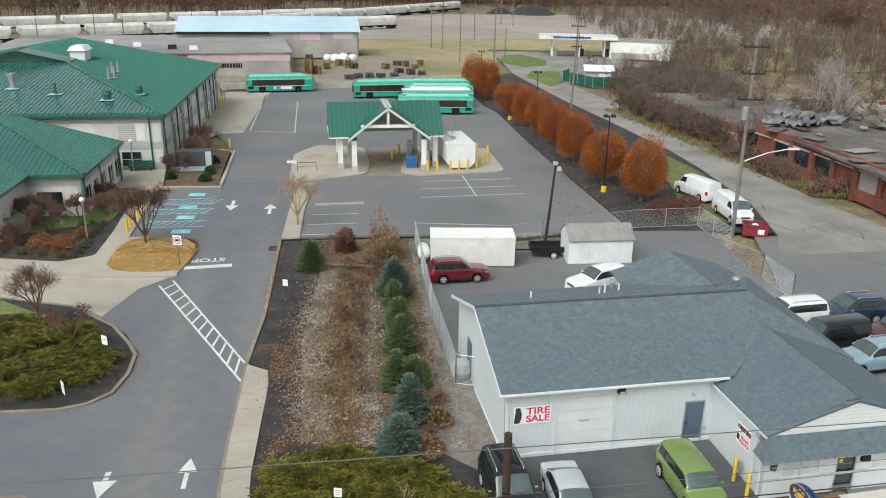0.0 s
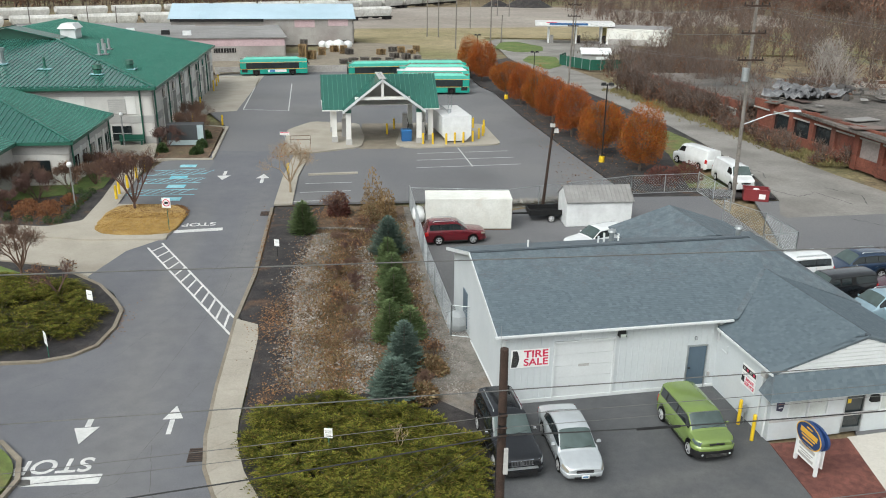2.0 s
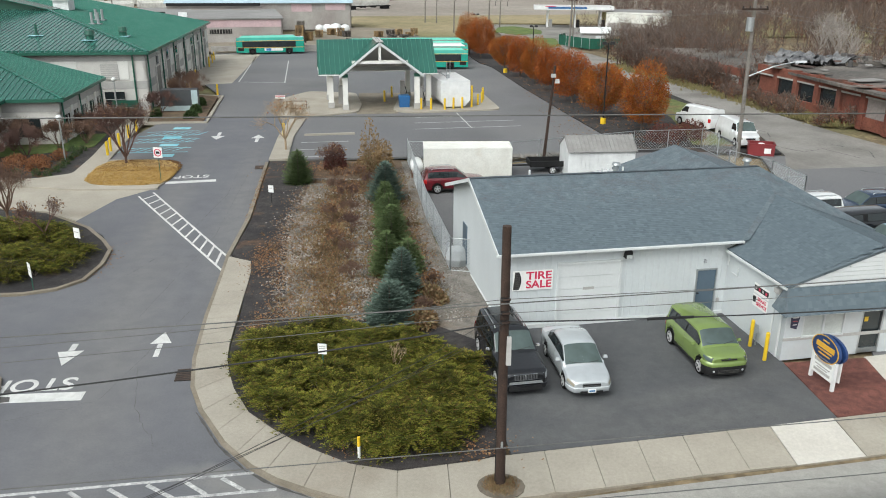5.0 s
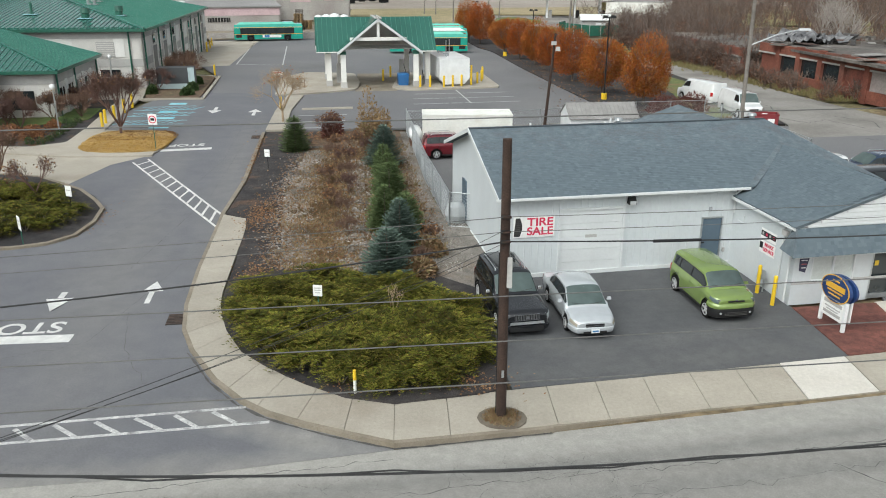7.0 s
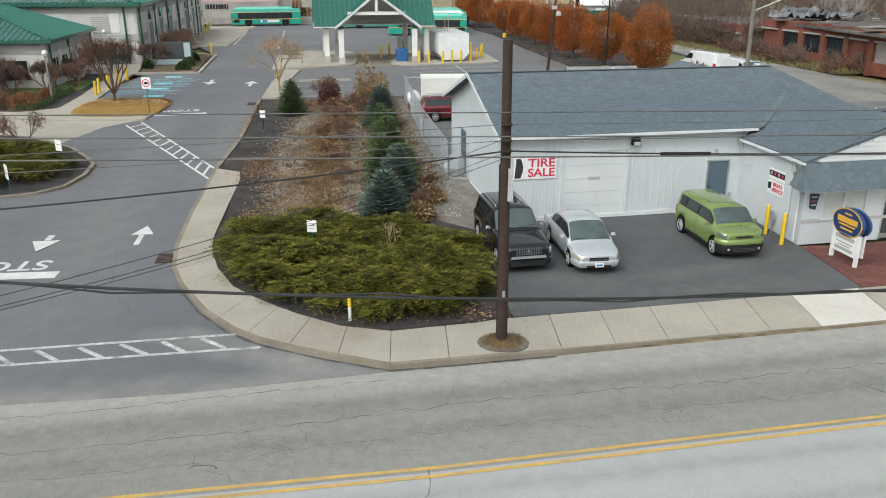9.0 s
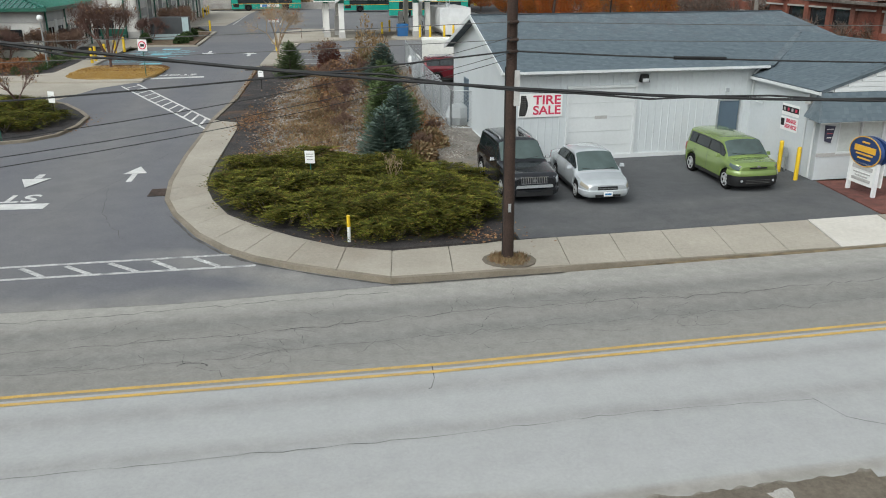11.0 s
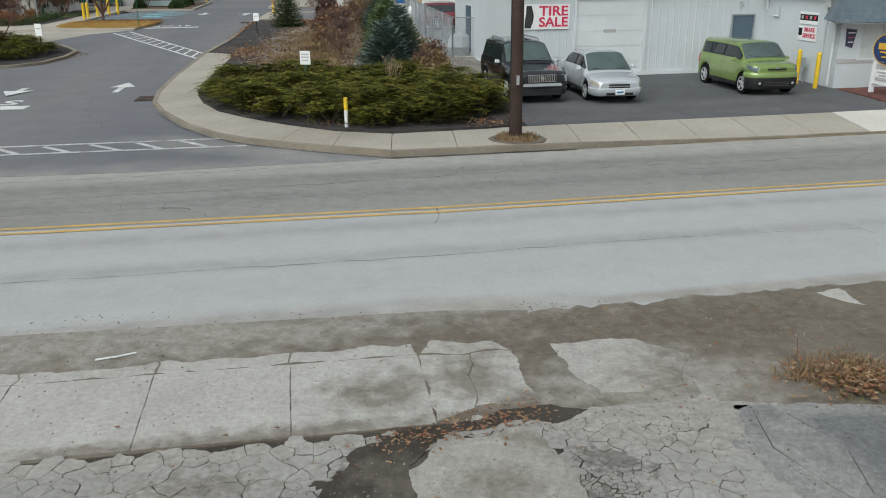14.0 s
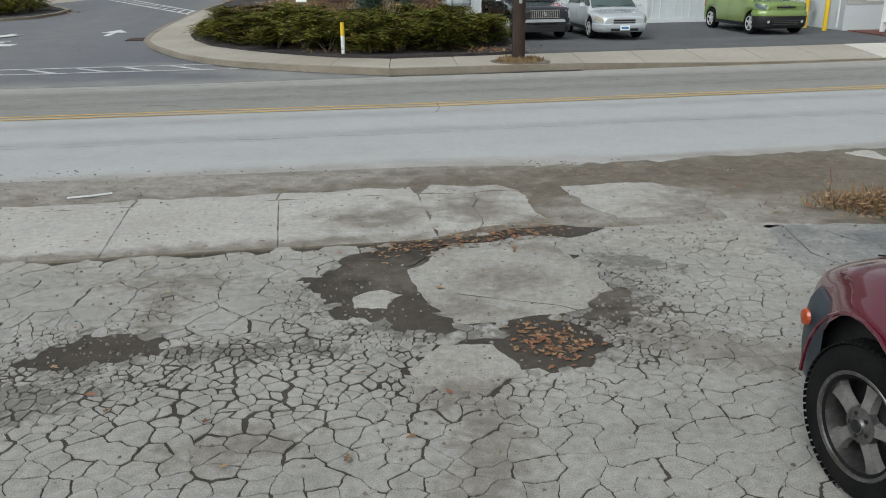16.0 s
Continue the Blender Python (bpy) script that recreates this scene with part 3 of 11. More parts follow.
for a, b in (((-13.0, 19.1), (-12.0, 18.4)), ((-11.95, 19.3), (-10.96, 18.55)), ((-10.93, 19.5), (-9.91, 18.8)), ((-9.83, 19.66), (-8.75, 18.95)), ((-8.76, 19.85), (-7.6, 19.12)), ((-7.66, 20.02), (-6.7, 19.3)), ((-6.6, 20.2), (-5.6, 19.48))):
    stripes(entry, FADED_LINE, "faded white crosswalk bar", [(tuple(Vector(a).lerp(Vector(b), 0.09)), tuple(Vector(a).lerp(Vector(b), 0.91)))], 0.14, 0.014, entry_z)
stripes(entry, WHITE_LINE, "white stop bar", [((-18.7, 52.6), (-15.45, 53.3)), ((-15.6, 24.55), (-12.65, 24.8))], 0.6, zf=entry_z)
for cx, cy, s, a in ((-17.4, 54.25, 1.05, 190), (-14.75, 25.58, 1.3, 187)):
    me = text_mesh("STOP", s, 0.002, 0.02)
    ob = part("road_marking", me, WHITE_LINE, entry, "white painted stop lettering")
    ob.matrix_basis = pose(cx, cy, entry_z(cx, cy) + 0.012, 0, 0, a) @ Matrix.Diagonal((0.95, 1.0, 1, 1))


def arrow(x, y, a, s):
    g = Geo().prism([(-0.1 * s, -1.1 * s), (0.1 * s, -1.1 * s), (0.1 * s, 0.0), (-0.1 * s, 0.0)], 0, 0.005)
    g.prism([(-0.42 * s, 0.05 * s), (0.42 * s, 0.05 * s), (0, 1.1 * s)], 0, 0.005)
    ob = part("road_marking", g, WHITE_LINE, entry, "white lane arrow")
    z0 = entry_z(x, y)
    slope = math.degrees(math.atan((entry_z(x, y + 1) - entry_z(x, y - 1)) / 2))
    ob.matrix_basis = pose(x, y, z0 + 0.012, slope, 0, a)


arrow(-11.25, 28.9, 8, 1.0)
arrow(-14.6, 28.3, 188, 1.2)
arrow(-19.2, 68.2, 188, 1.4)
arrow(-15.6, 67.3, 8, 1.4)

# parking bays of the yard
stripes(yard, WORN_LINE, "white parking line", [((-2.4, 74.7), (7.1, 76.4)), ((-2.4, 77.6), (6.7, 79.2)), ((-2.3, 71.7), (7.6, 73.6)), ((1.7, 80.3), (2.95, 72.4)), ((-11.6, 65.7), (-7.7, 66.3)), ((-11.6, 62.9), (-7.5, 63.6)), ((-12.0, 60.2), (-7.3, 60.9))], 0.13)
stripes(yard, WORN_LINE, "faded line of a bus bay", [((-25.4, 101.7), (-29.6, 131)), ((-19.5, 101.1), (-23.4, 125.4)), ((-25.4, 101.7), (-19.5, 101.1))], 0.14)
stripes(yard, BLUE_LINE, "blue hatched parking aisle", [((-25.8, 69.6), (-21.5, 70.5)), ((-26.0, 67.9), (-20.9, 68.8)), ((-25.6, 66.6), (-20.8, 67.3)), ((-25.7, 65.1), (-20.6, 65.8)), ((-25.1, 63.1), (-20.2, 63.6)), ((-25.0, 61.5), (-20.0, 62.0))], 0.14)
for row, y0 in enumerate((67.9, 65.1, 61.6)):
    for k in range(7):
        x = -25.4 + 0.68 * k
        stripes(yard, BLUE_LINE, "blue hatch bar", [((x, y0 + 0.1 * k), (x + 0.75, y0 + 1.6 + 0.1 * k))], 0.1, 0.015)
for x, y in ((-23.3, 71.5), (-22.9, 67.85 - 0.45 + 0.0), (-22.2, 64.4), (-21.4, 60.6)):
    sheet("road_marking", [(x - 0.75, y - 0.5), (x + 0.75, y - 0.4), (x + 0.65, y + 0.6), (x - 0.85, y + 0.5)], 0.014, BLUE_LINE, "pale blue painted parking symbol", yard, "", 0)

# sidewalk round the corner, in panels
out_edge = [(-1.12, 18.42), (-2.32, 18.85), (-3.7, 19.39), (-4.85, 19.96), (-5.78, 20.64), (-6.91, 21.88), (-8.18, 23.83), (-8.94, 25.43), (-9.5, 27.6), (-10.08, 31.37), (-10.65, 36.2), (-10.95, 38.6)]
in_edge = [(-1.2, 20.4), (-2.69, 20.75), (-4.08, 21.59), (-4.9, 22.2), (-5.45, 22.66), (-6.5, 23.7), (-7.4, 25.3), (-8.1, 27.1), (-8.4, 28.6), (-8.8, 32.2), (-9.25, 36.4), (-9.6, 37.9)]
sidewalk = thing("sidewalk", "tan concrete sidewalk in scored panels with a kerb", "sidewalk", kind="structure")


def panel_row(a, b, parent, mat, dz, zf, gap=0.02, step=1.55, name="panel"):
    """Concrete panels between two edges, cut about every step metres."""
    def along(line, t):
        lens = [0]
        for p, q in zip(line[:-1], line[1:]):
            lens.append(lens[-1] + math.dist(p, q))
        d = t * lens[-1]
        for i in range(len(line) - 1):
            if d <= lens[i + 1] + 1e-6:
                return Vector(line[i]).lerp(Vector(line[i + 1]), (d - lens[i]) / (lens[i + 1] - lens[i]))
        return Vector(line[-1])
    length = sum(math.dist(p, q) for p, q in zip(a[:-1], a[1:]))
    n = max(1, round(length / step))
    e = gap / length / 2
    for k in range(n):
        t0, t1 = k / n + e, (k + 1) / n - e
        pts = [along(a, t0), along(a, t1), along(b, t1), along(b, t0)]
        vs = [(p.x, p.y, zf(p.x, p.y) + dz) for p in pts] + [(p.x, p.y, zf(p.x, p.y) + dz - 0.14) for p in pts]
        me = Geo().add(vs, [(0, 1, 2, 3), (0, 4, 5, 1), (1, 5, 6, 2), (2, 6, 7, 3), (3, 7, 4, 0)]).mesh(name)
        part(name, recalc(me), mat, parent)


panel_row(out_edge, in_edge, sidewalk, CONCRETE, 0, walk_z)
panel_row([(-1.12, 18.425), (3.34, 19.3), (7.66, 20.34), (11.3, 20.95)], [(-1.205, 20.39), (2.36, 21.27), (5.69, 21.89), (11.2, 22.95)], sidewalk, CONCRETE, 0, walk_z)
panel_row([(13.75, 21.45), (40, 26.7)], [(13.6, 23.45), (40, 28.8)], sidewalk, CONCRETE, 0, walk_z)
panel_row([(11.32, 20.95), (13.73, 21.43)], [(11.22, 22.97), (13.58, 23.45)], sidewalk, PALE_CONCRETE, 0.004, walk_z, step=3)


sheet("sidewalk_bed", out_edge + in_edge[::-1], -0.07, KERB, "packed bed under the sidewalk panels", sidewalk, "", 0, walk_z, (21, 22, 23, 24, 26, 29, 33))
sheet("sidewalk_bed", [(-1.1, 18.44), (3.34, 19.3), (7.66, 20.34), (11.3, 20.95), (11.2, 22.95), (5.69, 21.89), (2.36, 21.27), (-1.15, 20.35)], -0.09, KERB, "packed bed under the sidewalk panels", sidewalk, "", 0, walk_z, (19, 20, 21, 22))


def kerb(points, w=0.17, h=0.0, drop=0.3, zf=walk_z, mat=KERB, label="worn concrete kerb", name="kerb"):
    """A kerb along a line; its top is h above the paving behind it."""
    g = Geo()
    left, right = [], []
    for i, p in enumerate(points):
        a, b = Vector(points[max(0, i - 1)]), Vector(points[min(len(points) - 1, i + 1)])
        d = (b - a).normalized()
        nrm = Vector((-d.y, d.x))
        left.append(Vector(p) + nrm * w / 2)
        right.append(Vector(p) - nrm * w / 2)
    for i in range(len(points) - 1):
        vs = []
        for q in (left[i], right[i], right[i + 1], left[i + 1]):
            vs.append((q.x, q.y, zf(q.x, q.y) + h))
        for q in (left[i], right[i], right[i + 1], left[i + 1]):
            vs.append((q.x, q.y, zf(q.x, q.y) + h - drop))
        fs = [(3, 2, 1, 0), (0, 1, 5, 4), (1, 2, 6, 5), (2, 3, 7, 6), (3, 0, 4, 7)]
        g.add(vs, fs)
    me = g.mesh(name)
    return tagged(part(name, recalc(me), mat, label=label, kind="structure"), category="kerb")


kerb(out_edge[::-1] + [(3.0, 19.13), (3.34, 19.2)], 0.15, 0.008)
kerb([(3.35, 19.24), (7.66, 20.27), (12.7, 21.2), (40, 26.65)], 0.07, 0.0)
kerb([(-10.95, 38.6), (-11.3, 44.9), (-12.95, 58.3)], 0.22, 0.1, zf=lambda x, y: ground_z(y))
island_rim = [(-30, 33.6), (-21.9, 33.4), (-19.2, 33.7), (-17.9, 34.3), (-17.1, 35.4), (-17.0, 37.4), (-17.4, 39.5), (-18.3, 40.9), (-20, 43), (-23.6, 45.7), (-28.9, 46.9), (-36, 47.5)]
kerb(island_rim, 0.2, 0.12, zf=lambda x, y: ground_z(y))
island = sheet("planting_bed", [(x - 0.1, y) for x, y in island_rim] + [(-60, 47), (-60, 32)], 0.1, MULCH, "dark mulch bed of the drive island")
sheet("lawn", [(-60, 43), (-29, 44.2), (-25.4, 44.6), (-29, 46.7), (-36, 47.2), (-60, 47)], 0.125, GRASS, "green lawn on the drive island")
sheet("pavement", [(-60, 53.1), (-32, 52.1), (-24, 51.3), (-18.9, 51.3), (-20.6, 48.8), (-21.3, 44.5), (-23.7, 46), (-29, 47.1), (-60, 48)], 0.006, CONCRETE, "tan concrete drop-off lane")
sheet("pavement", round_off([(-60, 54.5), (-32.4, 53.7), (-27.9, 53.2), (-25.9, 54.6), (-26.7, 60), (-29.5, 74), (-27.6, 73.6), (-25.0, 59), (-24.6, 57.2), (-24.3, 53.2), (-22.5, 52.2), (-19.2, 52.4), (-18.6, 50.9), (-24, 50.6), (-32, 52), (-60, 53)], 0.4), 0.12, CONCRETE, "curving tan concrete footpath")
sheet("pavement", [(-25.6, 51.0), (-18.9, 51.2), (-18.75, 52.2), (-18.72, 53.4), (-18.88, 55.5), (-19.3, 57.1), (-20.4, 58.4), (-21.4, 58.74), (-26.2, 58.9)], 0.1, CONCRETE, "tan concrete round the tree bed")
sheet("planting_bed", round_off([(-24.3, 52.7), (-24.65, 54.6), (-24.9, 56.4), (-24.6, 58.2), (-23.3, 58.65), (-21.4, 58.7), (-20.3, 58.4), (-19.2, 57.1), (-18.8, 55.5), (-18.66, 53.3), (-18.85, 52.0), (-20.2, 51.65), (-22.1, 51.5), (-23.4, 51.8)], 0.3), 0.16, DRY, "yellow straw-covered tree bed")
sheet("planting_bed", [(-60, 53.4), (-32.4, 52.6), (-27.6, 52.3), (-25.2, 54.0), (-25.8, 60), (-28.4, 73.6), (-33, 76), (-60, 76)], 0.09, MULCH, "dark mulch beds before the office")
sheet("lawn", round_off([(-45, 57.5), (-33, 59.6), (-28.9, 61.9), (-27.9, 63.2), (-28.9, 68.5), (-45, 66)], 0.5), 0.13, GRASS, "strip of green lawn before the office")
sheet("pavement", [(-29.9, 73.2), (-25.9, 73.4), (-27.3, 73.6), (-29.3, 80.8), (-37, 79), (-36, 73)], 0.11, CONCRETE, "tan concrete entrance court")
sheet("planting_bed", round_off([(-27.3, 74.2), (-22.3, 74.6), (-24.8, 89.6), (-27.2, 90.3), (-29.1, 81.2)], 0.6), 0.1, SWALE, "brown planting bed with a concrete rim")
kerb([(-27.4, 73.8), (-21.8, 74.2), (-22.1, 75.5), (-24.4, 89.8), (-27.2, 90.6)], 0.3, 0.14, zf=lambda x, y: ground_z(y), mat=CONCRETE)
for poly, lab in (([(-15.6, 76.0), (-17.3, 88.4), (-15.3, 93.5), (-9.7, 92.5), (-8.3, 84.8), (-8.2, 80.0), (-12, 77.6)], "concrete fuel island"), ([(-4.8, 81), (-3.0, 79.7), (6.3, 82), (4.9, 93), (-4.5, 93.2)], "concrete fuel island with a tank")):
    sheet("pavement", round_off(poly, 1.0), 0.14, CONCRETE, lab)
sheet("pavement", [(-8.3, 79.3), (-4.2, 79.8), (-4.6, 93.4), (-9.4, 93)], 0.012, KERB, "stained concrete fuelling lane")
sheet("kerb", strip((-11.8, 68.6), (-7.5, 69.4), 0.35), 0.14, CONCRETE, "long concrete parking kerb", kind="structure")
sheet("pavement", [(-14.4, 76.0), (-13.9, 67.6), (-13.0, 59.2), (-11.6, 59.4), (-12.6, 68), (-12.9, 76.2)], 0.11, CONCRETE, "concrete strip beside the drive")

# the planted swale between the drive and the tyre shop
sheet("planting_bed", [(-9.6, 37.9), (-10.8, 38.8), (-11.1, 44.9), (-12.75, 58.6), (-9, 58.8), (-8.9, 52.4), (-8.5, 44.9), (-8.3, 41), (-6.6, 31), (-6, 26), (-8.2, 27.4), (-8.7, 32)], 0.07, MULCH, "dark mulch strip with fallen leaves")
sheet("planting_bed", [(-9.0, 58.9), (-2.6, 59.4), (-0.9, 45.2), (0.6, 36.9), (0.3, 31), (-1, 26), (-6.1, 26), (-6.6, 31), (-8.3, 41), (-8.5, 44.9), (-8.9, 52.4)], 0.03, SWALE, "leaf-strewn rocky swale")
sheet("gravel_path", [(-2.9, 58.9), (-1.9, 50), (-1.1, 43), (-0.6, 36.9), (-0.2, 33.5), (-0.6, 30.0), (2.2, 28.6), (2.6, 30.6), (1.6, 36.9), (-0.2, 41), (-2.3, 59)], 0.05, GRAVEL, "loose grey gravel beside the shop")
sheet("planting_bed", [(-8.1, 27.1), (-7.4, 25.3), (-6.5, 23.7), (-5.45, 22.66), (-4.08, 21.59), (-2.69, 20.75), (-1.2, 20.4), (1.3, 20.95), (2.2, 21.3), (1.9, 29), (-1, 31.4), (-6.5, 31.4)], 0.075, MULCH, "dark mulch bed under the junipers")
shop_lot = sheet("parking_lot", [(2.36, 21.3), (5.69, 21.92), (11.2, 22.98), (13.75, 23.5), (13.5, 27.6), (12.65, 32.2), (2.6, 30.3), (1.6, 28.8), (2.0, 24)], 0.022, FRESH, "freshly sealed black parking lot")
back_lot = sheet("parking_lot", [(-2.4, 58.8), (-0.7, 45.2), (1.0, 36), (2, 34), (13, 36), (19, 33), (17, 27), (40, 31), (36, 62), (28.6, 61.5), (25.5, 62), (23, 49.6), (21.6, 64), (15.7, 63.2), (5, 58.2)], 0.0, YARD, "stained asphalt lot behind the shop")
sheet("planting_bed", [(13.75, 23.5), (16.6, 24.1), (16.9, 27.9), (13.5, 27.45)], 0.06, RED_MULCH, "red mulch bed before the shop")
sheet("pavement", [(16.6, 24.1), (40, 28.9), (40, 33), (16.9, 28)], 0.05, PALE_CONCRETE, "pale concrete walk to the shop door")

# side road, verges and far ground
side_l = [(12.2, 195.4), (13.4, 164), (19.2, 131), (23.3, 112.4), (27.0, 93.4), (28.0, 84.5), (28.6, 71.4), (27.5, 62)]
side_r = [(14.6, 206), (18.4, 182.3), (23, 149), (27.9, 124.6), (31.6, 103.1), (33.0, 86), (36, 70.8), (39, 60)]
sheet("road", side_l + [(27.5, 62), (26, 58), (30, 45), (60, 35), (60, 40)] + side_r[::-1], 0.01, SIDE, "light worn asphalt side road", cuts=())
sheet("verge", [(15.2, 62.6), (22.2, 63), (27.4, 62.4), (28.4, 71.4), (27.8, 84.5), (26.8, 93.4), (23, 112.4), (19, 131), (13, 164), (7, 155), (3, 147), (6, 124), (7.7, 118), (10.1, 98.7), (12.7, 81.1), (15.4, 64.3)], 0.05, MULCH, "mulch bed with fallen leaves under the trees", cuts=())
ROUGH_GRASS_V = material("leaf-strewn grass", (0.09, 0.12, 0.03), (0.13, 0.14, 0.045), 0.95, 0.6, 9, 0.4, 0.6, stain=(0.16, 0.1, 0.05), stain_at=0.54)
sheet("lawn", [(21.2, 65.5), (26.9, 64.5), (28.0, 72), (27.2, 84), (25.5, 92), (22.6, 90), (22.8, 78)], 0.075, ROUGH_GRASS_V, "patchy grass verge under the vans", cuts=())
sheet("field", [(-22, 200), (-3, 150), (3, 147), (10, 160), (12, 196), (10.5, 212), (60, 210), (90, 240), (90, 262), (-25, 236)], 0.0, FIELD, "straw-coloured field grass", cuts=())
sheet("field", [(-60, 236), (-25, 236), (90, 262), (125, 262), (125, 345), (40, 372), (-40, 350)], -0.05, BARE, "bare graded earth field", cuts=())
sheet("pavement", [(10.5, 196), (13, 206), (24, 206), (42, 203), (44, 178), (30, 172), (23, 150), (18, 176)], 0.03, SIDE, "pale concrete forecourt of the filling station", cuts=())
sheet("lawn", round_off([(11.8, 184), (14, 198), (18, 200), (23, 188), (22, 178), (16, 175)], 2), 0.08, GRASS, "oval of green lawn", cuts=())
sheet("lawn", round_off([(15.7, 160), (18, 169), (23.3, 167), (22.5, 152), (19, 146)], 1.5), 0.06, GRASS, "green lawn beside the side road", cuts=())
sheet("yard", [(-37, 135.5), (-15, 142.4), (-4, 147), (-3, 152), (-7, 187), (-20, 192), (-26, 170), (-60, 150)], 0.25, KERB, "concrete storage yard", cuts=())
sheet("lawn", [(34, 100), (31, 110), (31, 125), (45, 150), (90, 170), (130, 150), (90, 110)], -0.05, SCRUB, "weedy grass lot", cuts=())
ROUGH_GRASS = material("rough grass", (0.14, 0.14, 0.05), (0.2, 0.17, 0.08), 0.95, 0.12, 3, 0.35, 0.5, stain=(0.17, 0.11, 0.06), stain_at=0.55)
sheet("lawn", [(60, 175), (50, 200), (60, 215), (140, 215), (150, 175)], 0.0, ROUGH_GRASS, "far rough green grass", cuts=())

# ---- the tyre shop: a white metal-sided building with a shingled roof and a front wing ----
SHOP = pose(2.75, 30.3, 0.0, 0, 0, 10.6)
shop = thing("shop_building", "white metal-sided tyre shop with slate-blue shingle roofs", "building", SHOP)


def ribbed(u0, u1, z0, z1, rib=0.3, deep=0.014):
    """Wall section along u, facing -v, with standing ribs; a list of (u, v) outlines."""
    pts = []
    n = max(1, round((u1 - u0) / rib))
    for k in range(n):
        a = u0 + (u1 - u0) * k / n
        b = u0 + (u1 - u0) * (k + 1) / n
        pts += [(a, 0), (b - 0.05, 0), (b - 0.035, -deep), (b - 0.012, -deep)]
    pts.append((u1, 0))
    g = Geo()
    m = len(pts)
    vs = [(u, v, z0) for u, v in pts] + [(u, v, z1) for u, v in pts]
    g.add(vs, [(i, i + 1, m + i + 1, m + i) for i in range(m - 1)])
    k = len(g.v)
    g.v += [(u0, 0.15, z0), (u1, 0.15, z0), (u1, 0.15, z1), (u0, 0.15, z1)]
    g.f += [(k + 3, k + 2, k + 1, k), (0, m, k + 3, k), (m - 1, k + 1, k + 2, 2 * m - 1)]
    return g


def placed(ob, m):
    ob.matrix_basis = m
    return ob


GZ = 0.03
# front wall in three lengths with the garage door opening between them
part("wall", ribbed(0, 2.3, GZ, 3.6), SIDING, shop)
part("wall", ribbed(5.06, 8.6, GZ, 3.6), SIDING, shop)
part("wall", ribbed(9.52, 10.05, GZ, 3.6), SIDING, shop)
part("wall", ribbed(2.3, 5.06, 2.86, 3.6), SIDING, shop)
part("wall", ribbed(8.6, 9.52, 2.22, 3.6), SIDING, shop)
# end wall with its gable
g = Geo()
g.add([(0, 0, GZ), (0, 10.6, GZ), (0, 10.6, 3.65), (0, 5.3, 5.22), (0, 0, 3.65), (0.15, 0, GZ), (0.15, 10.6, GZ), (0.15, 10.6, 3.65), (0.15, 5.3, 5.22), (0.15, 0, 3.65)], [(4, 3, 2, 1, 0), (5, 6, 7, 8, 9)])
part("wall", g, SIDING, shop, "plain white end wall")
part("wall", Geo().box(8.75, 10.6, 1.85, 17.5, 0.15, 3.6), SIDING, shop)
part("wall", Geo().box(17.5, 3.1, 1.65, 0.15, 15.0, 3.2), SIDING, shop)
part("base_trim", Geo().box(5.0, -0.035, GZ + 0.1, 10.0, 0.06, 0.2).box(-0.03, 5.3, GZ + 0.08, 0.05, 10.6, 0.16), TRIM, shop)
part("corner_trim", Geo().box(0.02, -0.02, 1.8, 0.14, 0.1, 3.5), TRIM, shop)

# garage door with sections
gd = part("garage_door", Geo().box(3.68, 0.03, 1.45, 2.7, 0.05, 2.8), TRIM, shop, "white sectional garage door")
for k in range(5):
    part("door_panel", Geo().box(3.68, 0.0, 0.34 + 0.555 * k, 2.66, 0.03, 0.54), TRIM, gd)
part("door_window", Geo().box(3.68, -0.02, 1.72, 0.5, 0.02, 0.12), WALL_BAND, gd)
part("door_frame", Geo().box(2.3, -0.03, 1.46, 0.09, 0.1, 2.9).box(5.06, -0.03, 1.46, 0.09, 0.1, 2.9).box(3.68, -0.03, 2.9, 2.85, 0.1, 0.09), TRIM, shop)
# blue-grey service door
STEEL_BLUE = paint("blue-grey door paint", (0.085, 0.125, 0.165), 0.5)
sd = part("door", Geo().box(9.06, 0.0, 1.16, 0.86, 0.06, 2.06), STEEL_BLUE, shop, "blue-grey steel service door")
part("handle", Geo().box(8.72, -0.05, 1.13, 0.1, 0.06, 0.05), BLACK, sd)
part("door_frame", Geo().box(8.6, -0.02, 1.15, 0.06, 0.1, 2.14).box(9.52, -0.02, 1.15, 0.06, 0.1, 2.14).box(9.06, -0.02, 2.22, 0.98, 0.1, 0.06), STEEL, shop)
part("electric_box", Geo().box(9.72, -0.05, 0.75, 0.1, 0.08, 0.18), WALL_BAND, shop)
wl_ = part("wall_lamp", Geo().box(5.3, -0.16, 3.2, 0.34, 0.26, 0.3, 0, 0.03, 0.06), BLACK, shop, "black flood light under the eave")
part("lens", Geo().box(5.3, -0.3, 3.13, 0.26, 0.02, 0.14), CLEAR_LENS, wl_)
part("wall_lamp", Geo().box(8.9, -0.08, 2.62, 0.1, 0.12, 0.14), CLEAR_LENS, shop)


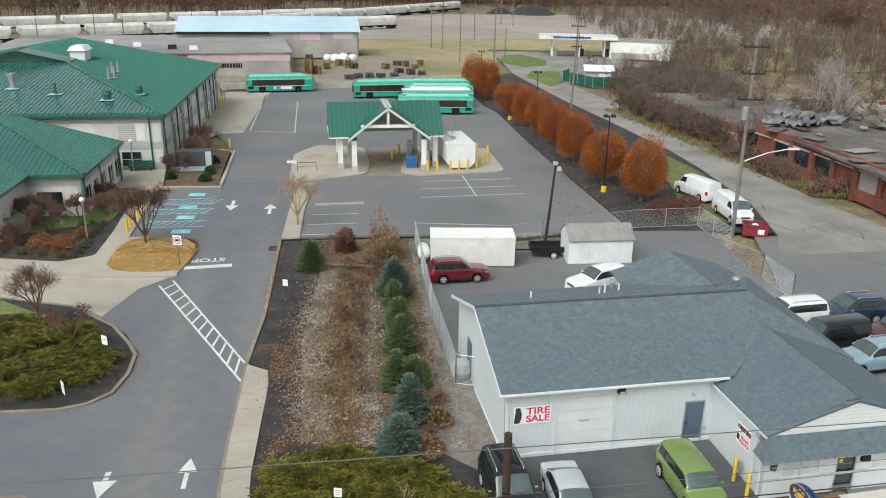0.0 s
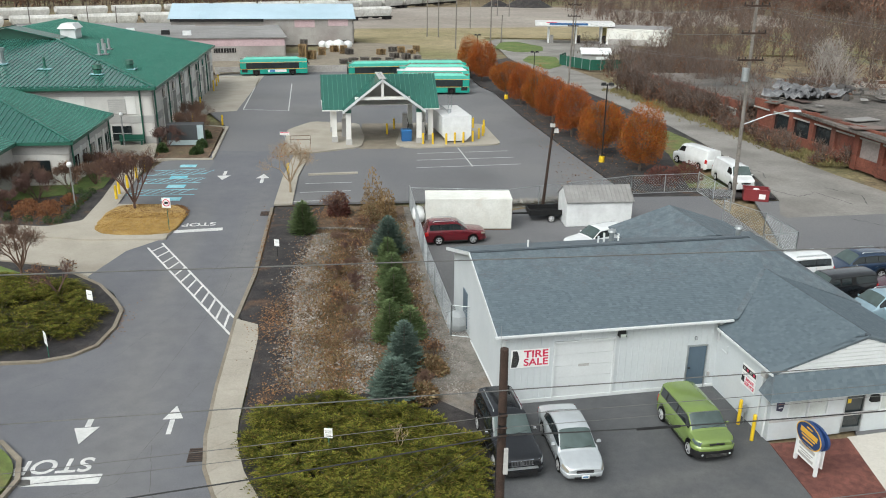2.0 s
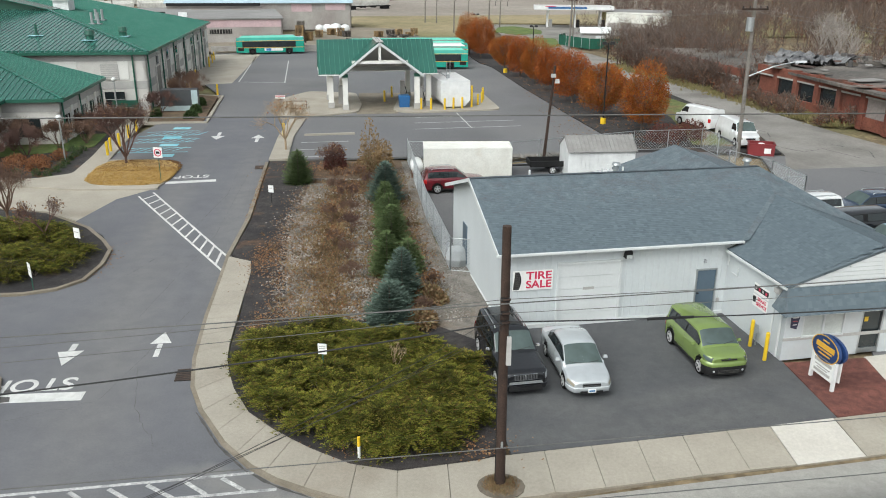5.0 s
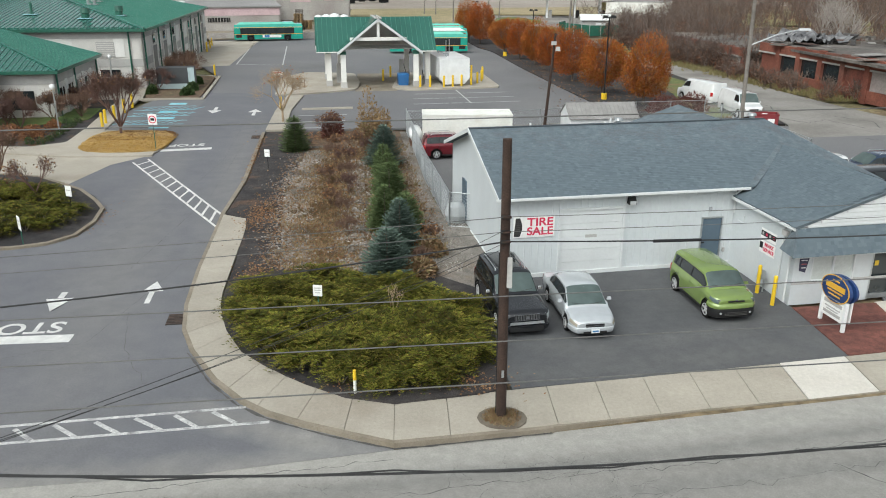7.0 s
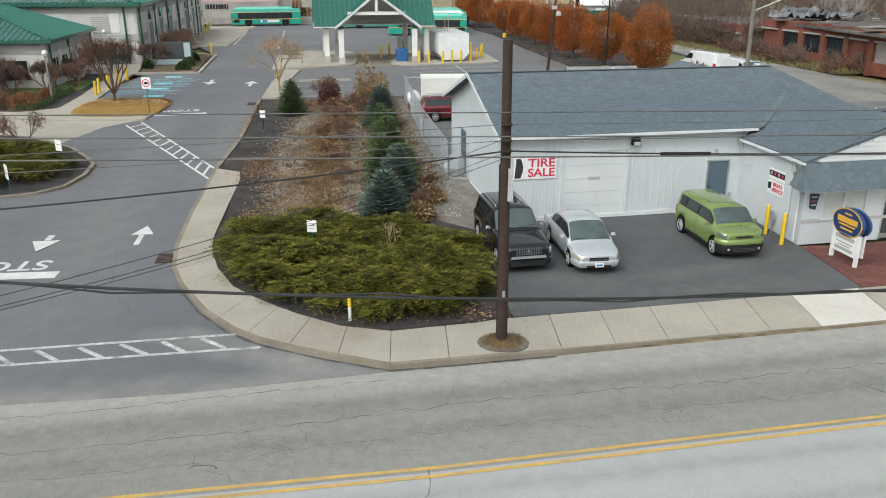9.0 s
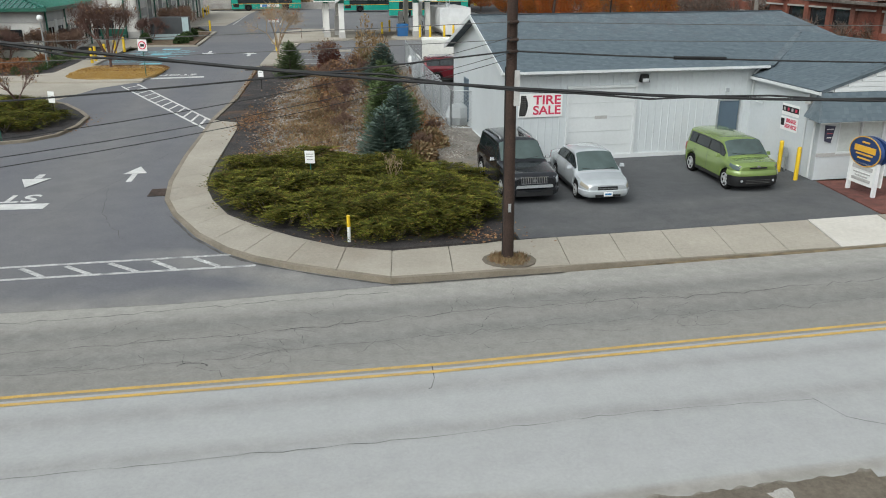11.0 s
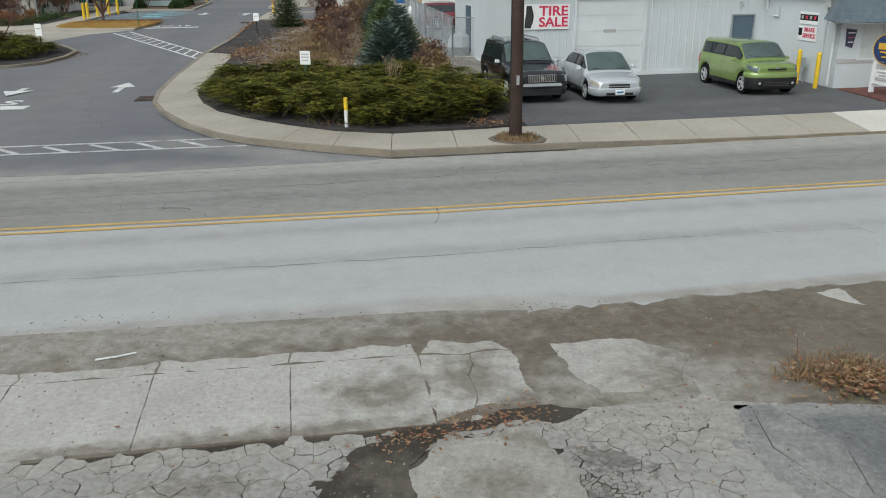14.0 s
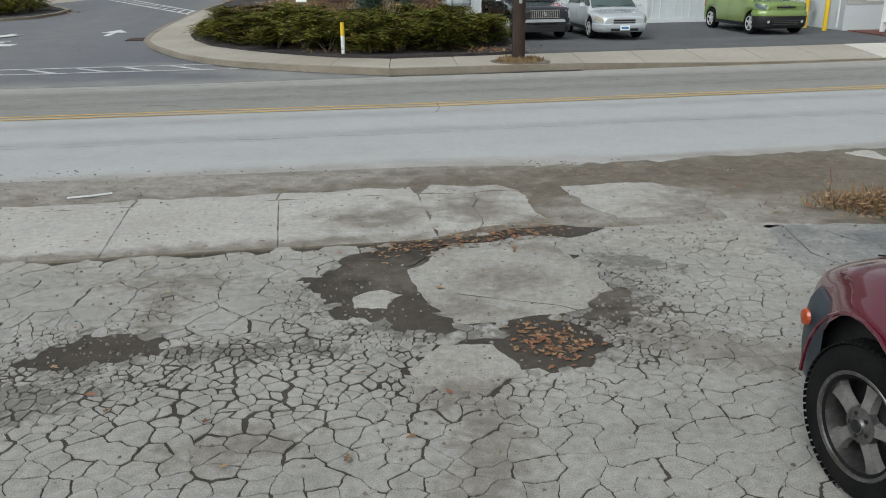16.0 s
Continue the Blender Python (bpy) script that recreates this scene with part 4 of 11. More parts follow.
# roofs
def shingles(poly, name, parent, tab=0.17, course=0.135, seed=1, mat=None):
    """Overlapping tabs on a sloped polygon of 3D points; its first edge is the eave."""
    rnd = random.Random(seed)
    p = [Vector(q) for q in poly]
    e = (p[1] - p[0]).normalized()
    nrm = e.cross((p[2] - p[0]).normalized()).normalized()
    if nrm.z < 0:
        nrm = -nrm
    up = nrm.cross(e).normalized()
    if up.z < 0:
        up = -up
    flat = [((q - p[0]).dot(e), (q - p[0]).dot(up)) for q in p]

    def inside(x, y):
        hit = False
        for (ax, ay), (bx, by) in zip(flat, flat[1:] + flat[:1]):
            if (ay > y) != (by > y) and x < (bx - ax) * (y - ay) / (by - ay) + ax:
                hit = not hit
        return hit
    x0, x1 = min(a for a, b in flat), max(a for a, b in flat)
    y1 = max(b for a, b in flat)
    g = Geo()
    rows = int(y1 / course) + 1
    for r in range(rows):
        x = x0 - rnd.random() * tab
        while x < x1:
            w = tab * rnd.uniform(0.7, 1.25)
            a, b = x, x + w - 0.006
            x += w
            lo = r * course
            if not (inside((a + b) / 2, lo + course * 0.5) and inside(a + 0.02, lo + 0.02) and inside(b - 0.02, lo + 0.02)):
                continue
            hi = lo + course * 1.03
            t = rnd.uniform(0.004, 0.01)
            q = [p[0] + e * s + up * d + nrm * h for s, d, h in ((a, lo, t), (b, lo, t), (b, hi, 0.003), (a, hi, 0.003), (a, lo, 0), (b, lo, 0))]
            g.add(q, [(0, 1, 2, 3), (4, 5, 1, 0)])
    return part(name, g, mat or SHINGLE_TAB, parent, kind="stuff")


EZ, RZ = 3.58, 5.31
A, B_, C, D = (-0.38, -0.38, EZ), (10.0, -0.38, EZ), (13.75, 2.4, 4.5), (14.24, 5.3, RZ)
ridge0 = (-0.38, 5.3, RZ)
valley_low = (10.55, -0.38, EZ)
front_poly = [A, valley_low, (13.7, 2.72, 4.52), (14.24, 5.3, RZ), ridge0]
roof = part("roof", recalc(Geo().slab(front_poly, 0.12).mesh("roof")), SHINGLE, shop, "slate-blue shingle roof")
part("roof", recalc(Geo().slab([ridge0, (14.24, 5.3, RZ), (17.9, 10.98, EZ), (-0.38, 10.98, EZ)], 0.12).mesh("roof")), SHINGLE, shop)
part("roof", recalc(Geo().slab([(14.24, 5.3, RZ), (13.7, 2.72, 4.52), (17.9, 1.0, 3.2), (17.9, 10.98, EZ)], 0.12).mesh("roof")), SHINGLE, shop)
shingles(front_poly, "shingles", roof, seed=3)
# wing roof
WF = -4.62
wl0, wr0 = (9.78, WF, 3.2), (17.72, WF, 3.2)
wing_left = [(9.78, -0.2, 3.2), (9.78, WF, 3.2), (13.75, WF, 4.5), (13.75, 2.75, 4.5), (10.4, -0.3, 3.42)]
wroof = part("roof", recalc(Geo().slab(wing_left, 0.1).mesh("roof")), SHINGLE, shop, "shingle roof of the front wing")
shingles([wing_left[1], wing_left[0], wing_left[4], wing_left[3], wing_left[2]], "shingles", wroof, seed=4)
wing_right = [(13.75, WF, 4.5), (17.72, WF, 3.2), (17.72, 2.6, 3.2), (13.75, 2.75, 4.5)]
wroof2 = part("roof", recalc(Geo().slab(wing_right, 0.1).mesh("roof")), SHINGLE, shop)
shingles([(17.72, WF, 3.2), (17.72, 2.6, 3.2), (13.75, 2.75, 4.5), (13.75, WF, 4.5)], "shingles", wroof2, seed=5)
CAP = material("dark ridge shingle", (0.05, 0.064, 0.078), (0.07, 0.086, 0.1), 0.92, 2, 40, 0.2, 0.3)
part("ridge_cap", Geo().box(6.93, 5.3, RZ + 0.012, 14.6, 0.2, 0.03), CAP, shop, "dark ridge cap")
part("ridge_cap", Geo().box(13.75, -0.92, 4.53, 0.24, 7.3, 0.05), CAP, shop, "dark ridge cap")
for a, b in (((9.72, WF + 0.02, 3.205), (13.75, WF + 0.02, 4.525)), ((13.75, WF + 0.02, 4.525), (17.78, WF + 0.02, 3.205))):
    part("rake_edge", Geo().slab([(a[0], a[1] - 0.05, a[2]), (b[0], b[1] - 0.05, b[2]), (b[0], b[1] + 0.3, b[2]), (a[0], a[1] + 0.3, a[2])], 0.012), SHINGLE_TAB, shop)
part("valley_strip", Geo().slab([(10.3, -0.36, 3.6), (10.62, -0.4, 3.6), (13.84, 2.7, 4.55), (13.55, 2.85, 4.58)], 0.03), SHINGLE, shop)
# eave trims and gutters
part("gutter", Geo().box(4.95, -0.43, EZ - 0.045, 10.9, 0.1, 0.09), TRIM, shop, "white eave gutter")
part("fascia", Geo().slab([(-0.42, -0.38, EZ - 0.16), (-0.42, -0.38, EZ + 0.02), (-0.42, 5.3, RZ + 0.02), (-0.42, 5.3, RZ - 0.16)], 0.04).slab([(-0.42, 5.3, RZ - 0.16), (-0.42, 5.3, RZ + 0.02), (-0.42, 10.98, EZ + 0.02), (-0.42, 10.98, EZ - 0.16)], 0.04), TRIM, shop)
part("soffit", Geo().slab([(-0.4, -0.38, EZ - 0.14), (0.0, -0.38, EZ - 0.14), (0.0, 5.3, RZ - 0.14), (-0.4, 5.3, RZ - 0.14)], 0.02), TRIM, shop)
part("fascia", Geo().box(9.75, -2.45, 3.11, 0.05, 4.4, 0.1), TRIM, shop)
# wing walls: the side wall, the front with windows and glass door, the gable
part("wall", Geo().box(10.1, -2.2, 1.6, 0.16, 4.5, 3.15), SIDING, shop, "smooth white side wall of the wing")
WV = -4.45
for u0, u1, z0, z1 in ((10.02, 10.75, 0, 3.1), (10.75, 12.6, 0, 0.95), (10.75, 12.6, 2.2, 3.1), (12.6, 13.35, 0, 3.1), (13.35, 14.3, 2.2, 3.1), (14.3, 15.0, 0, 3.1), (15.0, 16.8, 0, 0.95), (15.0, 16.8, 2.2, 3.1), (16.8, 17.5, 0, 3.1)):
    part("wall", Geo().box((u0 + u1) / 2, WV, (z0 + z1) / 2 + 0.02, u1 - u0, 0.16, z1 - z0), SIDING, shop, "white front wall of the wing")
part("gable", Geo().slab([(9.85, WF + 0.06, 3.16), (17.65, WF + 0.06, 3.16), (13.75, WF + 0.06, 4.46)], 0.08), TRIM, shop, "white clapboard gable")
for k in range(7):
    z = 3.22 + 0.17 * k
    h = 3.62 - (z - 3.16) * 3.0
    if h > 0.2:
        part("clapboard", Geo().box(13.75, WF + 0.045, z, 2 * h, 0.03, 0.15), TRIM, shop)
part("band", Geo().box(13.75, WV - 0.09, 0.93, 7.5, 0.03, 0.13), WALL_BAND, shop, "grey band under the windows")
BLIND = material("pale blinds", (0.55, 0.58, 0.56), (0.48, 0.51, 0.49), 0.3, 2, 12, 0.06, 0.03)
for u in (11.22, 12.13, 15.45, 16.35):
    w = part("window", Geo().box(u, WV - 0.02, 1.58, 0.84, 0.03, 1.2), BLIND, shop, "shop window with pale blinds")
    part("window_frame", Geo().box(u - 0.44, WV - 0.05, 1.58, 0.06, 0.1, 1.26).box(u + 0.44, WV - 0.05, 1.58, 0.06, 0.1, 1.26).box(u, WV - 0.05, 0.98, 0.94, 0.12, 0.06).box(u, WV - 0.05, 2.19, 0.94, 0.1, 0.05), TRIM, w)
dr = part("door", Geo().box(13.82, WV + 0.02, 1.12, 0.86, 0.05, 2.1), GLASS, shop, "glass shop door in a steel frame")
part("door_frame", Geo().box(13.37, WV - 0.03, 1.12, 0.07, 0.1, 2.2).box(14.28, WV - 0.03, 1.12, 0.07, 0.1, 2.2).box(13.82, WV - 0.02, 0.15, 0.9, 0.08, 0.2).box(13.82, WV - 0.03, 2.18, 0.98, 0.1, 0.07), STEEL, dr)
part("notice", Geo().box(13.6, WV - 0.02, 1.5, 0.16, 0.01, 0.2), YELLOW, dr, "small yellow notice")
part("mailbox", Geo().box(14.65, WV - 0.16, 1.62, 0.42, 0.16, 0.28, 0, 0.03, 0.03), BLACK, shop, "black wall mailbox")
# shingled awning over the front
aw = [(9.45, WV - 0.75, 2.22), (18.05, WV - 0.75, 2.22), (17.72, WF - 0.02, 3.12), (9.8, WF - 0.02, 3.12)]
awn = part("awning", recalc(Geo().slab(aw, 0.08).slab([(9.45, WV + 0.15, 2.3), (9.45, WV - 0.75, 2.22), (9.8, WF - 0.02, 3.12), (9.9, WV + 0.15, 3.05)], 0.08).mesh("awning")), SHINGLE, shop, "shingled mansard awning")
shingles([aw[0], aw[1], aw[2], aw[3]], "shingles", awn, 0.19, 0.135, seed=8)
part("soffit", Geo().box(13.75, WV - 0.35, 2.2, 8.4, 0.75, 0.03), TRIM, shop)
# rear wing
hx, hz = 13.78, 4.6
back_left = [(10.05, 10.4, 3.36), (10.05, 13.45, 3.36), (hx, 13.3, hz), (hx, 7.62, hz)]
back = part("roof", recalc(Geo().slab(back_left, 0.1).mesh("roof")), SHINGLE, shop, "shingle roof of the rear wing")
shingles([back_left[0], back_left[1], back_left[2], back_left[3]], "shingles", back, seed=11)
part("roof", recalc(Geo().slab([(hx, 7.62, hz), (hx, 13.3, hz), (17.6, 13.45, 3.33), (17.6, 10.4, 3.33)], 0.1).mesh("roof")), SHINGLE, shop)
part("ridge_cap", Geo().box(hx, 10.5, hz + 0.02, 0.24, 5.6, 0.05), CAP, shop, "dark ridge cap")
part("wall", Geo().box(10.4, 12.0, 1.7, 0.15, 2.4, 3.2), SIDING, shop)
part("wall", Geo().box(13.85, 13.1, 1.7, 6.9, 0.15, 3.2), SIDING, shop)
part("wall", Geo().box(17.25, 12.0, 1.7, 0.15, 2.4, 3.2), SIDING, shop)
part("gable", Geo().slab([(10.4, 13.1, 3.3), (17.3, 13.1, 3.3), (hx, 13.1, 4.48)], 0.08), TRIM, shop)
# pipes and vents on the roof, downspout
for u, v, z, h, r in ((3.1, 7.2, 4.75, 0.35, 0.05), (7.0, 7.5, 4.64, 0.36, 0.05), (7.35, 7.6, 4.6, 0.52, 0.05), (8.5, 8.4, 4.35, 0.4, 0.05)):
    part("vent_pipe", Geo().tube((u, v, z - 0.2), (u, v, z + h), r, r, 10), WHITE, shop, "white plastic vent pipe")
for u, v, z in ((8.2, 8.6, 4.3), (14.9, 7.4, 4.55)):
    ch = part("flue", Geo().tube((u, v, z - 0.3), (u, v, z + 0.5), 0.14, 0.14, 12), STEEL, shop, "metal flue with a cap")
    part("cap", Geo().tube((u, v, z + 0.52), (u, v, z + 0.64), 0.24, 0.2, 12), STEEL, ch)
part("downspout", Geo().path([(10.0, -0.42, 3.5), (9.98, -0.12, 3.25), (9.98, -0.1, 2.4)], 0.045, 8), TRIM, shop)
part("downspout", Geo().path([(9.96, -4.3, 3.05), (9.94, -4.3, 0.1)], 0.045, 8), TRIM, shop)
part("downspout", Geo().path([(9.96, -3.75, 3.05), (9.96, -3.75, 0.1)], 0.035, 8), TRIM, shop)
part("conduit", Geo().path([(9.96, -0.95, 2.55), (9.96, -0.95, 2.2), (9.96, -0.5, 2.2)], 0.025, 6), TRIM, shop)
gm = part("gas_meter", Geo().box(9.75, -3.0, 0.75, 0.22, 0.35, 0.32, 0, 0.03, 0.04).tube((9.78, -2.9, 0.05), (9.78, -2.9, 0.7), 0.03).tube((9.78, -3.15, 0.05), (9.78, -3.15, 0.7), 0.03), STEEL, shop, "grey gas meter on the wall")
part("wall_light", Geo().box(9.9, -3.9, 2.75, 0.14, 0.3, 0.2), WALL_BAND, shop)

# banners on the walls
BANNER = material("white vinyl banner", (0.82, 0.82, 0.8), (0.76, 0.76, 0.75), 0.4, 1, 10, 0.03, 0.02)
RED_INK = paint("red print", (0.62, 0.03, 0.09), 0.5)
ban = thing("banner", "white vinyl tyre sale banner with red letters on the wall", "banner", SHOP @ pose(1.2, -0.05, 2.265))
part("sheet", Geo().box(0, 0, 0, 1.74, 0.012, 0.88), BANNER, ban)
for words, z in (("TIRE", 0.19), ("SALE", -0.2)):
    me = text_mesh(words, 0.42, 0.003, 0.01)
    wide = max(v.co.x for v in me.vertices) - min(v.co.x for v in me.vertices)
    tall = max(v.co.y for v in me.vertices) - min(v.co.y for v in me.vertices)
    o = part("lettering", me, RED_INK, ban, "red block letters")
    o.matrix_basis = pose(0.255, -0.014, z, 90, 0, 0) @ Matrix.Diagonal((1.1 / wide, 0.345 / tall, 1, 1))
tread = Geo().prism([(-0.19 - 0.03 * math.cos(math.pi * k / 8), -0.39 + 0.78 * k / 8) for k in range(9)] + [(0.1 * math.sin(math.pi * k / 8) + 0.02, 0.39 - 0.78 * k / 8) for k in range(9)], 0, 0.006)
placed(part("tread_picture", recalc(tread.mesh("tread_picture")), BLACK, ban, "printed black tyre tread"), pose(-0.62, -0.007, 0, 90, 0, 0))
for k in range(4):
    for j in range(9):
        part("tread_block", Geo().box(-0.77 + 0.058 * k, -0.016, -0.32 + 0.08 * j + 0.02 * (k % 2), 0.044, 0.006, 0.05), TAR, ban)
b2 = thing("banner", "white brake service banner with red letters on the wing wall", "banner", SHOP @ pose(9.995, -2.75, 1.95, 0, 0, -90))
part("sheet", Geo().box(0, 0, -0.24, 1.05, 0.012, 0.5).box(0, 0, 0.28, 1.05, 0.012, 0.42), BANNER, b2)
part("print_bar", Geo().box(0.0, -0.012, 0.3, 1.0, 0.01, 0.2), BLACK, b2, "dark printed strip of parts")
for k in range(4):
    part("print_spot", Geo().box(-0.36 + 0.24 * k, -0.02, 0.3, 0.11, 0.01, 0.11), RED_INK if k % 2 else WALL_BAND, b2)
part("print_disc", Geo().box(-0.4, -0.012, -0.2, 0.2, 0.01, 0.26), BLACK, b2)
for words, z in (("BRAKE", -0.12), ("SERVICE", -0.33)):
    o = part("lettering", text_mesh(words, 0.2, 0.003, 0.006), RED_INK, b2)
    o.matrix_basis = pose(0.12, -0.014, z, 90, 0, 0)
flag = thing("pennant", "small dark pennant sign on the shop front", "sign", SHOP @ pose(10.4, WV - 0.11, 1.75))
part("cloth", Geo().slab([(-0.16, 0, -0.32), (0.1, 0, -0.4), (0.2, 0, 0.2), (-0.2, 0, 0.25)], 0.02), paint("dark navy cloth", (0.05, 0.05, 0.09), 0.8), flag)
for k in range(3):
    part("print_bar", Geo().box(0.0, -0.006, 0.1 - 0.15 * k, 0.26 - 0.04 * k, 0.012, 0.03), paint("pennant print", (0.45, 0.1, 0.12), 0.7) if k == 1 else BANNER, flag)

# sign board on the mulch bed: an oval board over a white panel
NAVY = paint("navy sign blue", (0.02, 0.05, 0.16), 0.4)
GOLD = paint("gold sign paint", (0.75, 0.42, 0.05), 0.4)
sg = thing("shop_sign", "white sign board topped by a navy oval with gold print", "sign", pose(14.2, 25.82, 0.08, 0, 0, -79))
part("post", Geo().box(-0.62, 0, 0.55, 0.1, 0.12, 1.1), WHITE, sg)
part("post", Geo().box(0.62, 0, 0.55, 0.1, 0.12, 1.1), WHITE, sg)
part("panel", Geo().box(0, 0, 0.72, 1.2, 0.1, 0.85), BANNER, sg)
ov = part("oval", recalc(Geo().lathe([(0.0, -0.07), (0.5, -0.07), (0.5, 0.07), (0.0, 0.07)], "y", n=32).mesh("oval", 40)), NAVY, sg, "navy oval board")
ov.matrix_basis = pose(0, 0, 1.4) @ Matrix.Diagonal((1.5, 1, 1.0, 1))
twin = part("oval", recalc(Geo().lathe([(0.0, -0.05), (0.5, -0.05), (0.5, 0.05), (0.0, 0.05)], "y", n=32).mesh("oval", 40)), NAVY, sg, "navy oval board facing the other way")
twin.matrix_basis = pose(0.03, 0.16, 1.4, 0, 0, 7) @ Matrix.Diagonal((1.5, 1, 1.0, 1))
placed(part("panel", Geo().box(0, 0, 0.72, 1.2, 0.05, 0.85), BANNER, sg), pose(0.03, 0.16, 0, 0, 0, 7))
part("rim", recalc(Geo().lathe([(0.47, -0.085), (0.5, -0.085), (0.5, -0.06), (0.47, -0.06)], "y", n=32).mesh("rim")), GOLD, ov)
part("print_bar", Geo().box(0, -0.08, 1.48, 1.0, 0.02, 0.2), GOLD, sg)
for z, w in ((1.7, 0.35), (1.3, 0.8), (1.16, 0.62)):
    part("print_bar", Geo().box(0, -0.08, z, w, 0.02, 0.05), GOLD, sg)
for z, w, h in ((1.0, 0.8, 0.05), (0.86, 0.95, 0.13), (0.68, 0.8, 0.04), (0.58, 0.6, 0.04), (0.46, 0.9, 0.1)):
    part("print_bar", Geo().box(0, -0.06, z, w, 0.02, h), WALL_BAND, sg)
for x, y, h in ((13.202 - 0.5, 28.93, 1.18), (12.84, 27.73, 1.2)):
    bo = thing("bollard", "yellow-painted steel bollard by the shop wall", "bollard", pose(x, y, -0.02), "shop bollards")
    part("pipe", Geo().tube((0, 0, -0.1), (0, 0, h), 0.075, 0.075, 14).lathe([(0.075, h), (0.06, h + 0.04), (0.0, h + 0.055)], n=14), YELLOW, bo, smooth=40)

# ---- vehicles ----
def wheel(parent, x, y, r, w, side, rim_mat=None, spokes=5, hub=None):
    """A tyre with a spoked rim, axle along x; side: +1 faces +x."""
    ri = r * 0.66
    prof = [(ri, -w / 2), (r * 0.93, -w / 2), (r * 0.985, -w * 0.36), (r, 0), (r * 0.985, w * 0.36), (r * 0.93, w / 2), (ri, w / 2)]
    t = part("tyre", recalc(Geo().lathe(prof, "x", n=28).mesh("tyre", 35)), RUBBER, parent)
    t.matrix_basis = pose(x, y, r)
    g = Geo().lathe([(ri * 1.02, w / 2), (ri * 0.9, w / 2 - 0.01), (ri * 0.88, w / 2 - 0.06), (0, w / 2 - 0.06)], "x", n=24)
    d = part("rim_well", recalc(g.mesh("rim_well", 30)), BLACK, t)
    s = Geo().lathe([(ri * 1.03, w / 2 - 0.01), (ri * 1.03, w / 2 + 0.006), (ri * 0.9, w / 2 + 0.006), (ri * 0.9, w / 2 - 0.01)], "x", n=24)
    s.lathe([(ri * 0.26, w / 2 - 0.05), (ri * 0.24, w / 2 + 0.004), (0, w / 2 + 0.008)], "x", n=14)
    for k in range(spokes):
        a = 2 * math.pi * k / spokes + 0.3
        c, sn = math.cos(a), math.sin(a)
        b = ri * 0.15
        pts = [(0.2 * ri, -b), (0.93 * ri, -b * 0.75), (0.93 * ri, b * 0.75), (0.2 * ri, b)]
        vs = [(w / 2 + h, p * c - q * sn, p * sn + q * c) for h in (-0.05, -0.004) for p, q in pts]
        s.add(vs, [(0, 1, 2, 3), (7, 6, 5, 4), (0, 4, 5, 1), (1, 5, 6, 2), (2, 6, 7, 3), (3, 7, 4, 0)])
    rm = part("rim", recalc(s.mesh("rim", 30)), rim_mat or ALLOY, t)
    if side < 0:
        t.matrix_basis = pose(x, y, r, 0, 0, 180)
    return t


def interp(tab, y):
    """Piecewise linear look-up in a table of (y, value) with falling y."""
    if y >= tab[0][0]:
        return tab[0][1]
    for (a, va), (b, vb) in zip(tab[:-1], tab[1:]):
        if y >= b:
            return vb + (va - vb) * (y - b) / (a - b)
    return tab[-1][1]


